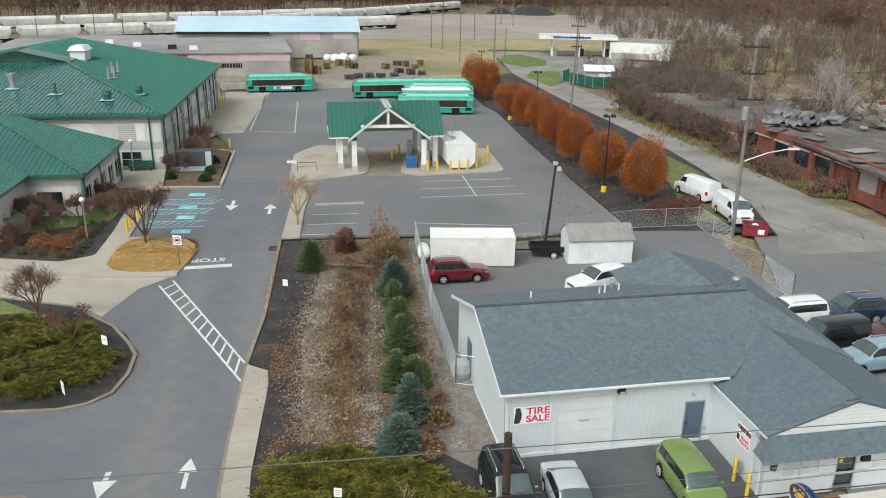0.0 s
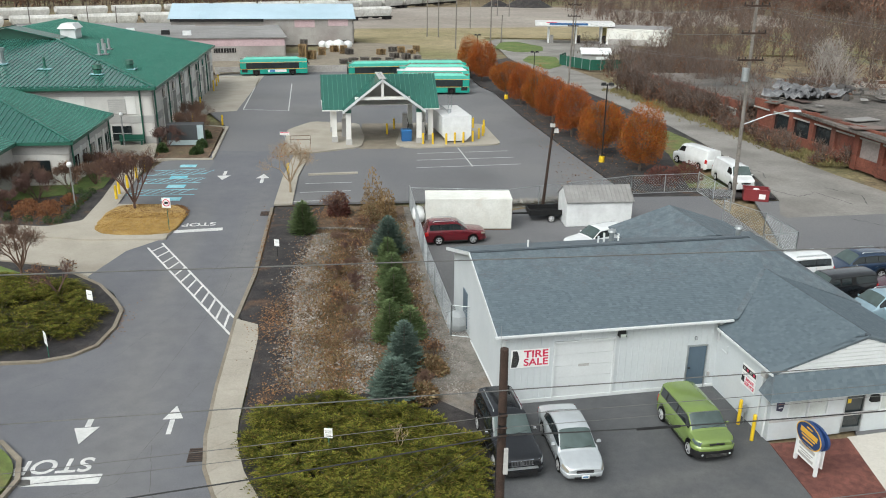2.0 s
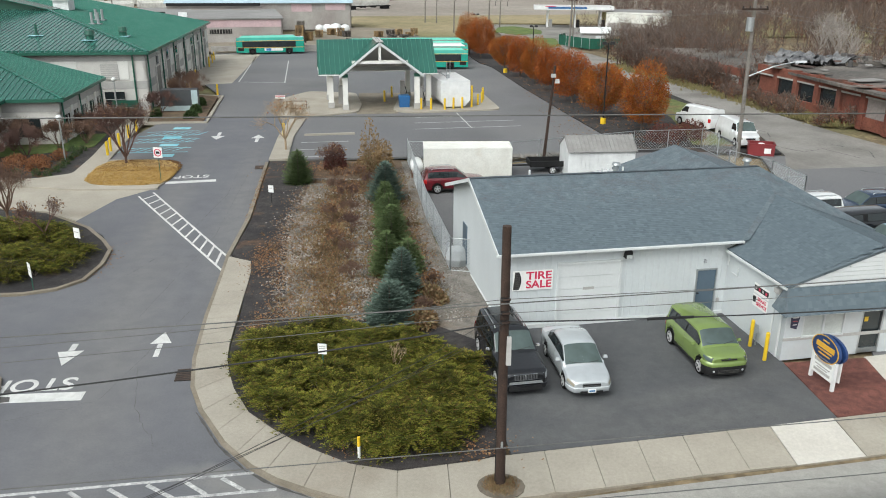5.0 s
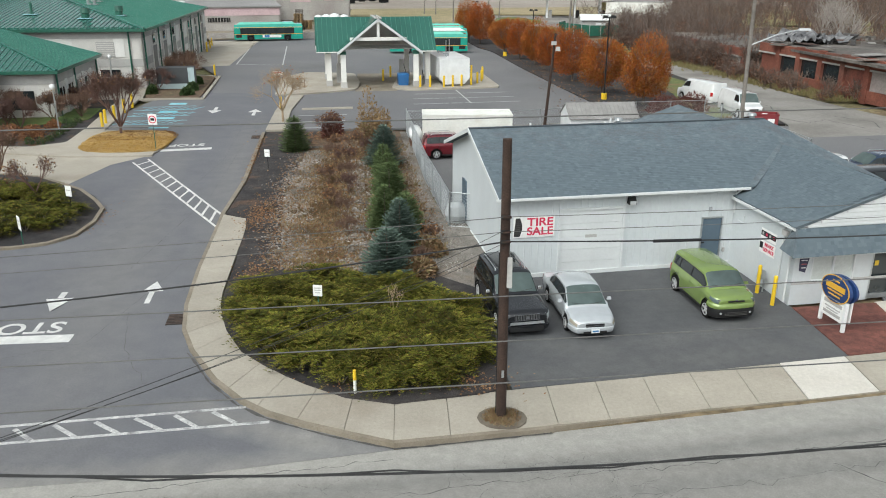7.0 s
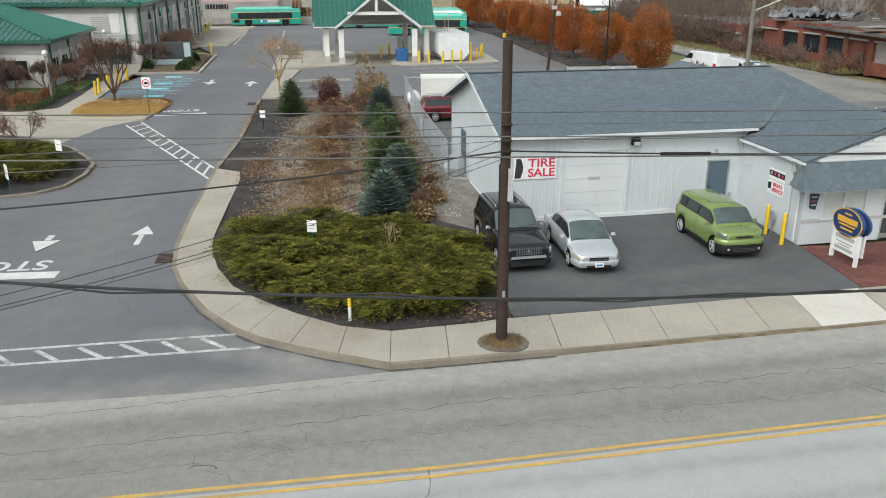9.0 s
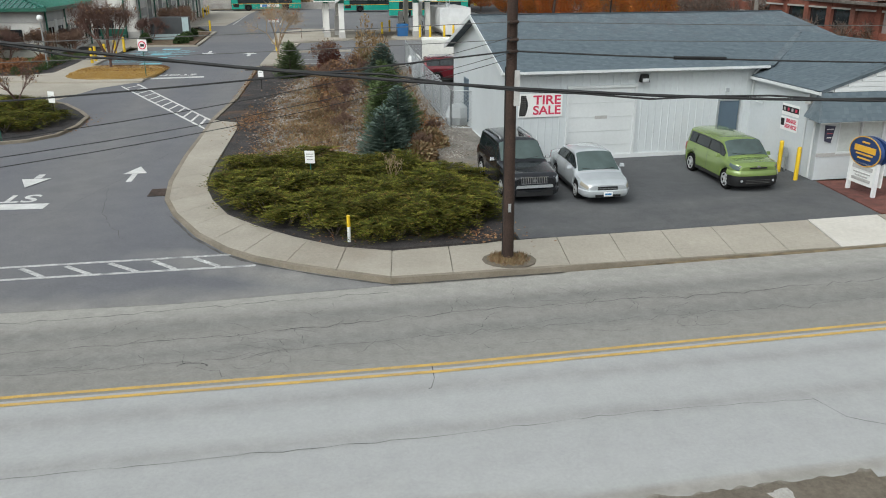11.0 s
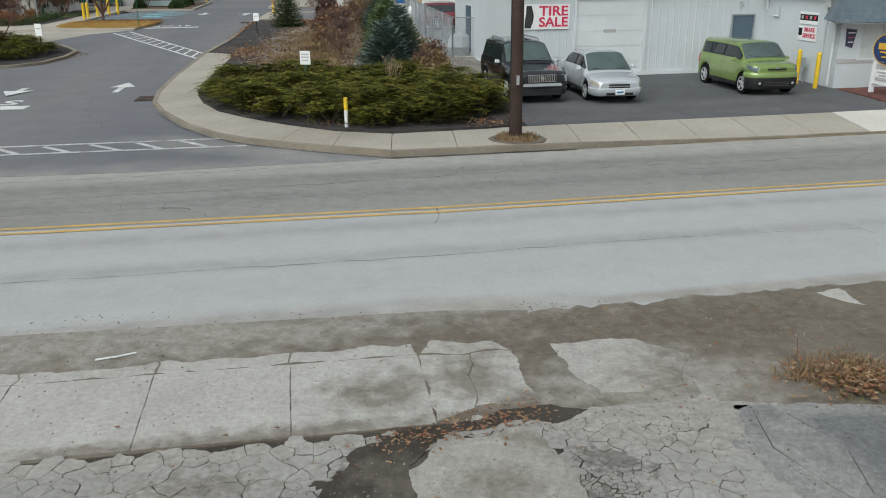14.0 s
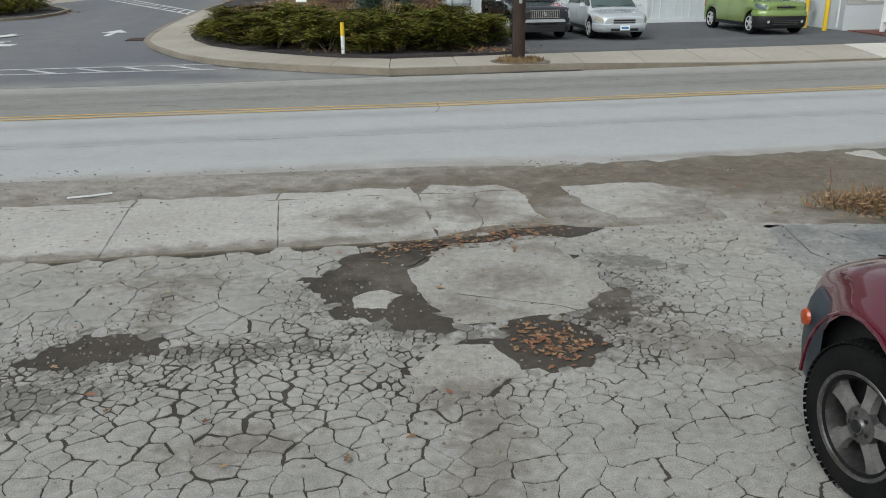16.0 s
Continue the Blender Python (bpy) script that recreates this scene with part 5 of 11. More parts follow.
def car(name, label, m, paint_mat, top, W, wr, axles, green, group="", clad=None, panes=2, rim_mat=None, category="car", spokes=5, rails=False, trim=None, sill=0.26, style="plain", cargo=False, size=0.95, plate=False, nose=(0.6, 0.3), lean=0.25):
    """A car facing +y, one smooth skin drawn over cross sections. top: (y, z) of bonnet and tail; axles: (front y, rear y);
    green: windscreen foot y, roof front y, roof rear y, rear glass foot y, belt z, roof z."""
    root = thing(name, label, category, m, group)
    yf, yb = top[0][0], top[-1][0]
    cy, L, hw, ra = (yf + yb) / 2, yf - yb, W / 2, wr + 0.06
    y1, y2, y3, y4, zb, zr = green

    def roof_z(y):
        if y >= y1 or y <= y4:
            return interp(top, y)
        if y > y2:
            t = (y1 - y) / (y1 - y2)
            return interp(top, y1) + (zr - 0.03 - interp(top, y1)) * (t + 0.12 * t * (1 - t))
        if y >= y3:
            u = 2 * (y - y3) / (y2 - y3) - 1
            return zr - 0.03 * u * u
        t = (y - y4) / (y3 - y4)
        return interp(top, y4) + (zr - 0.03 - interp(top, y4)) * (t + 0.25 * t * (1 - t))

    def section(y):
        e = max(0.0, 1 - (yf - y) / nose[0])
        q = max(0.0, 1 - (y - yb) / 0.4)
        w = hw * (1 - nose[1] * e ** 2.6 - 0.12 * q ** 3)
        zs = sill + 0.06 * e ** 4 + 0.12 * q ** 4
        for ax in axles:
            if abs(y - ax) < ra:
                zs = max(zs, wr + math.sqrt(max(0.0, ra * ra - (y - ax) ** 2)))
        z = roof_z(y)
        belt = min(zb, z - 0.05)
        f = max(0.0, min(1.0, (z - zb) / (zr - zb)))
        low = min(zs, belt - 0.12)
        mid = low + (belt - low) * 0.5
        wt = (w - 0.11) * (1 - f) + (w - lean) * f
        z5 = max(belt + 0.025, z - 0.045 - 0.03 * f)
        return [(w * 0.965 - 0.01, low), (w - 0.008, low + (mid - low) * 0.4), (w, mid), (w - 0.012, belt - 0.1), (w - 0.055, belt), (wt, z5), (wt - 0.1 - 0.04 * f, z - 0.008), (wt * 0.45, z + 0.012), (0.0, z + 0.02)]

    def at(y, v, s):
        h = section(y)
        k = min(int(v), len(h) - 2)
        (xa, za), (xb, zb_) = h[k], h[k + 1]
        t = v - k
        return Vector((s * (xa + (xb - xa) * t), y, za + (zb_ - za) * t))

    def skin(nm, ya, yz, va, vz, s, mat, lab="", n=8, k=4, off=0.01):
        """A pane or lens that follows the skin a little proud of it."""
        g = Geo()
        mid = Vector((0, (ya + yz) / 2 if abs(ya) < yf - 0.5 else ya - 0.6, 0.6))
        for i in range(n + 1):
            for j in range(k + 1):
                y, v = ya + (yz - ya) * i / n, va + (vz - va) * j / k
                p = at(y, v, s)
                nn = (at(y + 0.02, v, s) - at(y - 0.02, v, s)).cross(at(y, v + 0.05, s) - at(y, v - 0.05, s))
                nn = nn.normalized() if nn.length > 1e-9 else Vector((s, 0, 0))
                if nn.dot(p - mid) < 0:
                    nn = -nn
                g.v.append(tuple(p + nn * off))
        g.f = [(i * (k + 1) + j, i * (k + 1) + j + 1, (i + 1) * (k + 1) + j + 1, (i + 1) * (k + 1) + j) for i in range(n) for j in range(k)]
        return part(nm, recalc(g.mesh(nm, 60)), mat, root, lab)

    stops = [yf - d for d in (0.0, 0.012, 0.035, 0.07, 0.12, 0.19, 0.28, 0.4, 0.55)] + [yb + d for d in (0.0, 0.015, 0.05, 0.1, 0.18, 0.3, 0.45)]
    for ax in axles:
        stops += [ax + ra * math.cos(math.pi * k / 12) for k in range(13)] + [ax + ra + 0.01, ax - ra - 0.01]
    stops += [y for y, z in top[1:-1]] + [y1 + (y2 - y1) * k / 5 for k in range(6)] + [y2 + (y3 - y2) * k / 5 for k in range(6)] + [y3 + (y4 - y3) * k / 4 for k in range(5)]
    ys = []
    for y in sorted(stops, reverse=True):
        if not ys or ys[-1] - y > 0.009:
            ys.append(y)
    g, cnt = Geo(), 0
    for y in ys:
        h = section(y)
        ring = [(-x, y, z) for x, z in h] + [(x, y, z) for x, z in h[-2::-1]]
        cnt = len(ring)
        g.v += ring
    for i in range(len(ys) - 1):
        g.f += [(i * cnt + k, i * cnt + k + 1, (i + 1) * cnt + k + 1, (i + 1) * cnt + k) for k in range(cnt - 1)]
    g.f += [tuple(range(cnt)), tuple(range((len(ys) - 1) * cnt, len(ys) * cnt))]
    part("body", recalc(g.mesh("body", 42)), paint_mat, root)
    part("underbody", Geo().box(0, cy, sill + 0.08, W * 0.82, L * 0.88, 0.2).box(0, axles[0], wr + 0.12, W * 0.66, 2 * ra + 0.1, 0.4).box(0, axles[1], wr + 0.12, W * 0.66, 2 * ra + 0.1, 0.4), BLACK, root)
    skin("windscreen", y1 - 0.07, y2 + 0.03, 5.2, 8.0, 1, WIND_GLASS, n=6, k=6)
    skin("windscreen", y1 - 0.07, y2 + 0.03, 5.2, 8.0, -1, WIND_GLASS, n=6, k=6)
    edges = panes if isinstance(panes, list) else [(k / panes, (k + 1) / panes) for k in range(panes)]
    ya, yz = y4 + (0.25 if y3 - y4 < 0.4 else 0.4), y1 - 0.22
    for s in (-1, 1):
        if not cargo:
            skin("rear_window", y4 + 0.06, y3 - 0.03, 5.3, 8.0, s, CAR_GLASS, n=5, k=5)
        if not cargo:
            skin("window_band", ya + 0.015, yz - 0.015, 4.12, 4.88, s, BLACK, n=16, off=0.005)
        for u0, u1 in edges:
            skin("side_window", ya + (yz - ya) * u0 + 0.025, ya + (yz - ya) * u1 - 0.025, 4.17, 4.83, s, CAR_GLASS)
        lamp = skin("headlight", yf - 0.03, yf - (0.4 if style != "suv" else 0.26), 2.75 if style != "suv" else 2.4, 3.8, s, {"soul": WIND_GLASS, "suv": CLEAR_LENS}.get(style, HEADLAMP), n=6, k=3, off=0.012)
        if style != "plain":
            part("lamp_bulb", Geo().tube((s * hw * 0.72, yf - 0.16, interp(top, yf - 0.2) - 0.13), (s * hw * 0.74, yf - 0.03, interp(top, yf - 0.2) - 0.13), 0.06, 0.05, 10), CHROME, lamp)
        skin("tail_light", yb + 0.02, yb + 0.26, 2.3, 3.9, s, RED_LENS, n=5, k=3, off=0.012)
        mir = part("mirror", Geo().box(s * (hw + 0.09), y1 - 0.42, zb + 0.05, 0.2, 0.1, 0.13, 0, 0.03, 0.02), trim or clad or paint_mat, root)
        soften(mir, 0.025)
        for u0, u1 in edges[-2:]:
            yy = ya + (yz - ya) * u0
            part("door_handle", Geo().box(s * (hw - 0.012), yy + 0.12, zb - 0.14, 0.03, 0.17, 0.03), trim or paint_mat, root)
            g = Geo()
            for j in range(8):
                g.v += [tuple(at(yy + dy, 0.3 + 3.6 * j / 7, s) + Vector((s * 0.004, 0, 0))) for dy in (-0.006, 0.006)]
            g.f = [(2 * j, 2 * j + 1, 2 * j + 3, 2 * j + 2) for j in range(7)]
            part("door_seam", recalc(g.mesh("door_seam")), BLACK, root)
        if clad:
            for yc in axles:
                pts = [(s * (hw + 0.002), yc + (ra + 0.02) * math.cos(math.pi * k / 12), wr + (ra + 0.02) * math.sin(math.pi * k / 12)) for k in range(13)]
                part("arch_trim", Geo().path(pts, 0.035, 5), clad, root)
        part("sill_trim", Geo().box(s * (hw - 0.045), (axles[0] + axles[1]) / 2, sill + 0.05, 0.07, axles[0] - axles[1] - 2 * ra, 0.12), clad or BLACK, root)
    hz = interp(top, yf - 0.1) - 0.16

    def front_shell(nm, levels, mat, lab="", reach=0.5):
        """A bumper skin round the nose; levels: height and how far it stands proud."""
        line = []
        for k in range(9):
            y = yf - reach * (1 - k / 8) ** 1.5
            line.append((section(y)[2][0], y))
        line = [(-x, y) for x, y in line] + [(x * t, yf + 0.03 * (1 - t * t)) for x, y in line[-1:] for t in (-0.5, 0.0, 0.5)] + line[::-1]
        gg, cnt2 = Geo(), len(line)
        for z, proud in levels:
            for x, y in line:
                d = math.hypot(x, y - yf + 0.9)
                gg.v.append((x * (1 + proud / d), yf - 0.9 + (y - yf + 0.9) * (1 + proud / d), z))
        for j in range(len(levels) - 1):
            gg.f += [(j * cnt2 + k, j * cnt2 + k + 1, (j + 1) * cnt2 + k + 1, (j + 1) * cnt2 + k) for k in range(cnt2 - 1)]
        return part(nm, recalc(gg.mesh(nm, 40)), mat, root, lab)

    if category == "car" and style != "soul":
        front_shell("bumper", [(sill - 0.02, -0.06), (sill + 0.04, 0.015), (sill + 0.14, 0.035), (sill + 0.21, 0.03), (sill + 0.24, -0.005)], paint_mat)
    if style == "suv":
        part("grille", Geo().box(0, yf - 0.005, hz, W * 0.5, 0.05, 0.24), CHROME, root, "chrome grille with upright bars")
        for k in range(15):
            part("grille_slot", Geo().box(W * 0.5 * ((k + 0.5) / 15 - 0.5), yf + 0.022, hz, W * 0.018, 0.01, 0.2), BLACK, root)
        part("badge", Geo().tube((0, yf + 0.02, hz), (0, yf + 0.04, hz), 0.07, 0.065, 14), CHROME, root)
        part("bumper_strip", Geo().box(0, yf + 0.06, hz - 0.2, W * 0.7, 0.06, 0.09, 0, 0.03, 0.01), STEEL, root, "pale metal bumper strip")
        part("intake", Geo().box(0, yf + 0.0, sill + 0.1, W * 0.7, 0.16, 0.2, 0, 0.02, 0.03), BLACK, root)
    elif style == "soul":
        part("grille", Geo().box(0, yf + 0.02, hz + 0.02, W * 0.36, 0.05, 0.05), BLACK, root)
        part("badge", Geo().box(0, yf + 0.03, hz + 0.07, 0.13, 0.02, 0.05, 0, 0.02, 0.0), CHROME, root)
        front_shell("bumper", [(0.56, 0.0), (0.6, 0.05), (0.68, 0.055), (0.74, 0.03), (0.78, -0.01)], paint_mat)
        low = front_shell("bumper", [(0.2, -0.05), (0.25, 0.02), (0.4, 0.045), (0.56, 0.05), (0.6, 0.035)], BLACK, "wide black lower bumper", 0.4)
        for k in range(3):
            part("intake_bar", Geo().box(0, yf + 0.085, 0.34 + 0.055 * k, W * 0.5, 0.012, 0.016), TAR, low)
        for s in (-1, 1):
            part("fog_lamp", Geo().tube((s * 0.6, yf - 0.03, 0.42), (s * 0.6, yf + 0.06, 0.42), 0.05, 0.045, 12), CLEAR_LENS, root)
    else:
        part("grille", Geo().box(0, yf + 0.004, hz + 0.03, W * 0.4, 0.03, 0.05), BLACK, root)
        part("grille", Geo().box(0, yf + 0.004, hz - 0.06, W * 0.4, 0.03, 0.06), BLACK, root)
        part("grille_bar", Geo().box(0, yf + 0.012, hz - 0.012, W * 0.42, 0.03, 0.022), trim or CHROME, root)
        part("intake", Geo().box(0, yf + 0.06, 0.32, W * 0.5, 0.06, 0.07), BLACK, root)
    if plate:
        pl = part("number_plate", Geo().box(0, yf + 0.092, hz - 0.19, 0.31, 0.015, 0.15), BANNER, root)
        part("print_bar", Geo().box(0, yf + 0.102, hz - 0.19, 0.22, 0.008, 0.06), paint("plate blue", (0.05, 0.2, 0.42), 0.4), pl)
    pr = part("number_plate", Geo().box(0, yb - 0.012, 0.72, 0.31, 0.015, 0.15), BANNER, root)
    part("print_bar", Geo().box(0, yb - 0.022, 0.72, 0.22, 0.008, 0.06), NAVY, pr)
    for s in (-1, 1):
        part("wiper", Geo().path([tuple(at(y1 - 0.06, 7.6, s) + Vector((0, 0, 0.02))), tuple(at(y1 - 0.14, 6.2, s) + Vector((0, 0, 0.02)))], 0.01, 4), BLACK, root)
        if rails:
            x = section((y2 + y3) / 2)[6][0]
            part("roof_rail", Geo().path([(s * x, y2 - 0.25, zr - 0.03), (s * x, y2 - 0.35, zr + 0.05), (s * x, y3 + 0.35, zr + 0.05), (s * x, y3 + 0.25, zr - 0.03)], 0.025, 6), STEEL, root)
        for y in axles:
            wheel(root, s * (hw - 0.12), y, wr, 0.22, s, rim_mat, spokes)
    root.scale = (size, size, size)
    return root


def soften(ob, width):
    b = ob.modifiers.new("soft edges", "BEVEL")
    b.width, b.segments, b.limit_method, b.angle_limit = width, 3, "ANGLE", radians(24)
    b.harden_normals = True


def car_paint(name, c, metal=0.35):
    return paint(name, c, 0.25, metal, 1.0, 0.03)


P_LIME, P_SILVER, P_BLACK = car_paint("lime green car paint", (0.2, 0.28, 0.075), 0.2), car_paint("silver car paint", (0.55, 0.58, 0.6), 0.3), car_paint("black car paint", (0.012, 0.013, 0.016))
P_RED, P_WHITE, P_MAROON = car_paint("red car paint", (0.15, 0.006, 0.014)), car_paint("white car paint", (0.75, 0.76, 0.76), 0.0), car_paint("maroon car paint", (0.13, 0.012, 0.028), 0.3)
P_NAVY, P_SKY, P_WINE = car_paint("dark blue car paint", (0.025, 0.05, 0.1)), car_paint("light blue car paint", (0.32, 0.45, 0.52)), car_paint("wine car paint", (0.09, 0.018, 0.03))


def gz_car(x, y, a, dz=0.0):
    return pose(x, y, ground_z(y) + dz, 0, 0, a)


suv_top = [(2.36, 0.86), (2.32, 0.93), (2.15, 0.99), (1.15, 1.1), (0.9, 1.13), (-2.2, 1.13), (-2.33, 1.05), (-2.36, 0.99)]
sedan_top = [(2.27, 0.66), (2.22, 0.71), (2.0, 0.78), (1.15, 0.9), (0.9, 0.93), (-1.35, 0.98), (-2.1, 1.0), (-2.25, 0.9), (-2.28, 0.84)]
soul_top = [(1.98, 0.92), (1.95, 0.98), (1.85, 1.03), (1.6, 1.07), (1.32, 1.1), (-1.9, 1.13), (-2.02, 1.04), (-2.05, 0.98)]
mini_top = [(2.5, 0.74), (2.45, 0.82), (2.2, 0.92), (1.5, 1.06), (1.3, 1.08), (-2.4, 1.1), (-2.5, 1.0), (-2.54, 0.94)]

car("suv", "black mid-size suv with roof rails parked on the sealed lot", gz_car(2.72, 27.1, 191, 0.03), P_BLACK, suv_top, 1.87, 0.37, (1.42, -1.45), (0.98, 0.25, -2.05, -2.28, 1.12, 1.78), "parked cars", None, 3, rails=True, trim=CHROME, style="suv", nose=(0.4, 0.2), lean=0.2)
car("sedan", "silver compact sedan with a pale bonnet on the sealed lot", gz_car(5.2, 26.85, 187.5, 0.03), P_SILVER, sedan_top, 1.73, 0.31, (1.36, -1.3), (1.3, 0.5, -0.82, -1.62, 0.96, 1.49), "parked cars", None, [(0.08, 0.5), (0.53, 1.0)], plate=True, nose=(0.6, 0.24), lean=0.22)
car("hatchback", "lime green boxy hatchback parked by the shop", gz_car(10.5, 28.0, 189.5, 0.03), P_LIME, soul_top, 1.8, 0.35, (1.34, -1.36), (1.3, 0.68, -1.85, -1.99, 1.08, 1.68), "parked cars", None, [(0, 0.2), (0.22, 0.56), (0.58, 1.0)], style="soul", nose=(0.42, 0.26), lean=0.19)
car("suv", "red compact suv beside the fence of the back lot", gz_car(0.9, 51.3, -80), P_RED, suv_top, 1.8, 0.36, (1.36, -1.3), (0.98, 0.2, -1.95, -2.25, 1.1, 1.76), "parked cars", None, 3, rails=True, size=0.89, lean=0.2)
car("suv", "white suv behind the shop roof", gz_car(10.37, 49.88, 118), P_WHITE, suv_top, 1.85, 0.36, (1.4, -1.4), (0.98, 0.2, -1.95, -2.25, 1.1, 1.74), "parked cars", None, 3)
car("minivan", "white minivan in the side lot", gz_car(21.4, 44.9, 103), P_WHITE, mini_top, 1.95, 0.34, (1.55, -1.5), (1.4, 0.5, -2.2, -2.45, 1.1, 1.76), "side lot cars", None, 3, rails=True)
car("suv", "dark blue suv in the side lot", gz_car(25.5, 45.6, 100), P_NAVY, suv_top, 1.87, 0.37, (1.42, -1.42), (0.98, 0.2, -1.95, -2.25, 1.12, 1.76), "side lot cars", None, 3, rails=True, trim=CHROME)
car("pickup_truck", "black pickup with a hard bed cap in the side lot", gz_car(22.6, 42.1, 106), P_BLACK, [(2.6, 0.88), (2.56, 0.94), (2.4, 1.0), (1.5, 1.08), (1.3, 1.1), (-2.5, 1.1), (-2.62, 1.05), (-2.65, 0.99)], 1.85, 0.37, (1.7, -1.5), (1.3, 0.75, -2.45, -2.6, 1.1, 1.78), "side lot cars", None, [(0, 0.42), (0.5, 0.72), (0.74, 1.0)], category="truck")
car("suv", "wine-red boxy suv in the side lot", gz_car(27.1, 42.6, 100), P_WINE, suv_top, 1.8, 0.37, (1.42, -1.42), (0.98, 0.5, -2.1, -2.28, 1.12, 1.78), "side lot cars", BLACK, 3)
car("suv", "light blue suv in the side lot", gz_car(23.9, 39.4, 104), P_SKY, suv_top, 1.83, 0.36, (1.42, -1.42), (0.98, 0.3, -2.05, -2.28, 1.12, 1.76), "side lot cars", None, 3, rails=True)
car("sedan", "dark sedan in the side lot", gz_car(26.9, 37.6, 100), P_BLACK, sedan_top, 1.75, 0.32, (1.32, -1.3), (1.0, 0.25, -0.85, -1.62, 0.97, 1.45), "side lot cars", None, 2)
van_top = [(2.75, 0.92), (2.7, 1.0), (2.55, 1.08), (1.95, 1.2), (1.75, 1.25), (-2.6, 1.28), (-2.72, 1.2), (-2.75, 1.14)]
for x, y, a in ((24.0, 73.2, 21), (25.15, 66.4, 184)):
    car("cargo_van", "white cargo van parked on the grass verge", gz_car(x, y, a, 0.08), P_WHITE, van_top, 2.0, 0.37, (1.75, -1.6), (1.85, 1.25, -2.55, -2.7, 1.26, 2.1), "cargo vans", None, [(0.76, 1.0)] if a > 100 else [(0.76, 1.0)], category="van", cargo=True)

# ---- the green-roofed bus garage and office ----
def seams(poly, spacing, parent, mat, h=0.045, w=0.03):
    """Standing seams up the slope of a roof plane whose first edge is the eave."""
    p = [Vector(q) for q in poly]
    e = (p[1] - p[0]).normalized()
    nrm = e.cross((p[2] - p[0]).normalized()).normalized()
    if nrm.z < 0:
        nrm = -nrm
    up = nrm.cross(e).normalized()
    if up.z < 0:
        up = -up
    flat = [((q - p[0]).dot(e), (q - p[0]).dot(up)) for q in p]
    x0, x1 = min(a for a, b in flat), max(a for a, b in flat)
    g = Geo()
    x = x0 + spacing * 0.4
    while x < x1:
        ys = []
        for (ax, ay), (bx, by) in zip(flat, flat[1:] + flat[:1]):
            if (ax > x) != (bx > x):
                ys.append(ay + (by - ay) * (x - ax) / (bx - ax))
        ys.sort()
        for lo, hi in zip(ys[::2], ys[1::2]):
            if hi - lo > 0.1:
                q = [p[0] + e * (x + s) + up * d + nrm * k for d in (lo, hi) for s, k in ((-w / 2, 0), (-w / 2, h), (w / 2, h), (w / 2, 0))]
                g.add(q, [(0, 1, 5, 4), (1, 2, 6, 5), (2, 3, 7, 6), (0, 3, 2, 1), (4, 5, 6, 7)])
        x += spacing
    return part("seams", recalc(g.mesh("seams")), mat, parent, kind="stuff")


# seams paler than the roof pans: their highlights are put into the colour
SEAM_GREEN = material("highlit green seam", (0.05, 0.19, 0.145), (0.065, 0.22, 0.17), 0.35, 0.4, 6, 0.06, 0.03, spec=0.6)


def metal_roof(parent, poly, label="", spacing=0.46, t=0.12, mat=None):
    mat = mat or GREEN_ROOF
    r = part("roof", recalc(Geo().slab(poly, t).mesh("roof")), mat, parent, label)
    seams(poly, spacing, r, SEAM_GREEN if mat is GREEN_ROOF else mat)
    return r


HALL = pose(-29.4, 81.0, 0.45, 0, 0, 7.6)
hall = thing("bus_garage", "pale block bus garage with a green metal hip roof", "building", HALL)
LEN = 43.0
ez, sl = 5.8, 0.186
rz_ = ez + sl * 21.0
E0, E1, R1 = (0.5, -0.6, ez), (0.5, LEN + 0.5, ez), (-20.5, LEN + 0.5, rz_)
HIP, R0 = (-15.3, 21.1, ez + sl * 15.8), (-20.5, 21.1, rz_)
metal_roof(hall, [E0, E1, R1, R0, HIP], "dark green standing-seam roof")
L0, L1, LHIP = (-41.5, -0.6, ez), (-41.5, LEN + 0.5, ez), (-25.7, 21.1, ez + sl * 15.8)
metal_roof(hall, [L0, E0, HIP, LHIP], "green standing-seam hip")
metal_roof(hall, [L1, L0, LHIP, R0, R1])
part("gablet", Geo().slab([HIP, LHIP, (R0[0], R0[1], R0[2] + 0.35)], 0.1), GREEN_TRIM, hall, "dark green louvred gablet")
part("roof", recalc(Geo().slab([(-14.6, 20.4, HIP[2] + 0.02), (-14.6, 24, HIP[2] + 0.02), (-20.5, 24, rz_ + 0.42), (-20.5, 20.2, rz_ + 0.42)], 0.1).slab([(-26.4, 20.4, HIP[2] + 0.02), (-26.4, 24, HIP[2] + 0.02), (-20.5, 24, rz_ + 0.42), (-20.5, 20.2, rz_ + 0.42)], 0.1).mesh("roof")), GREEN_ROOF, hall)
part("hip_cap", Geo().tube((0.5, -0.6, ez + 0.03), (HIP[0], HIP[1], HIP[2] + 0.05), 0.16, 0.16, 6), GREEN_ROOF, hall)
part("fascia", Geo().box(0.52, LEN / 2, ez - 0.1, 0.14, LEN + 1, 0.26), GREEN_TRIM, hall)
part("fascia", Geo().box(-20.5, -0.62, ez - 0.1, 42, 0.14, 0.26), GREEN_TRIM, hall)
# snow guards along the front eave
g = Geo()
for k in range(60):
    g.box(-0.6 - 0.6 * k, -0.2, ez + 0.12, 0.5, 0.05, 0.12)
part("snow_guard", g, GREEN_ROOF, hall, kind="stuff")
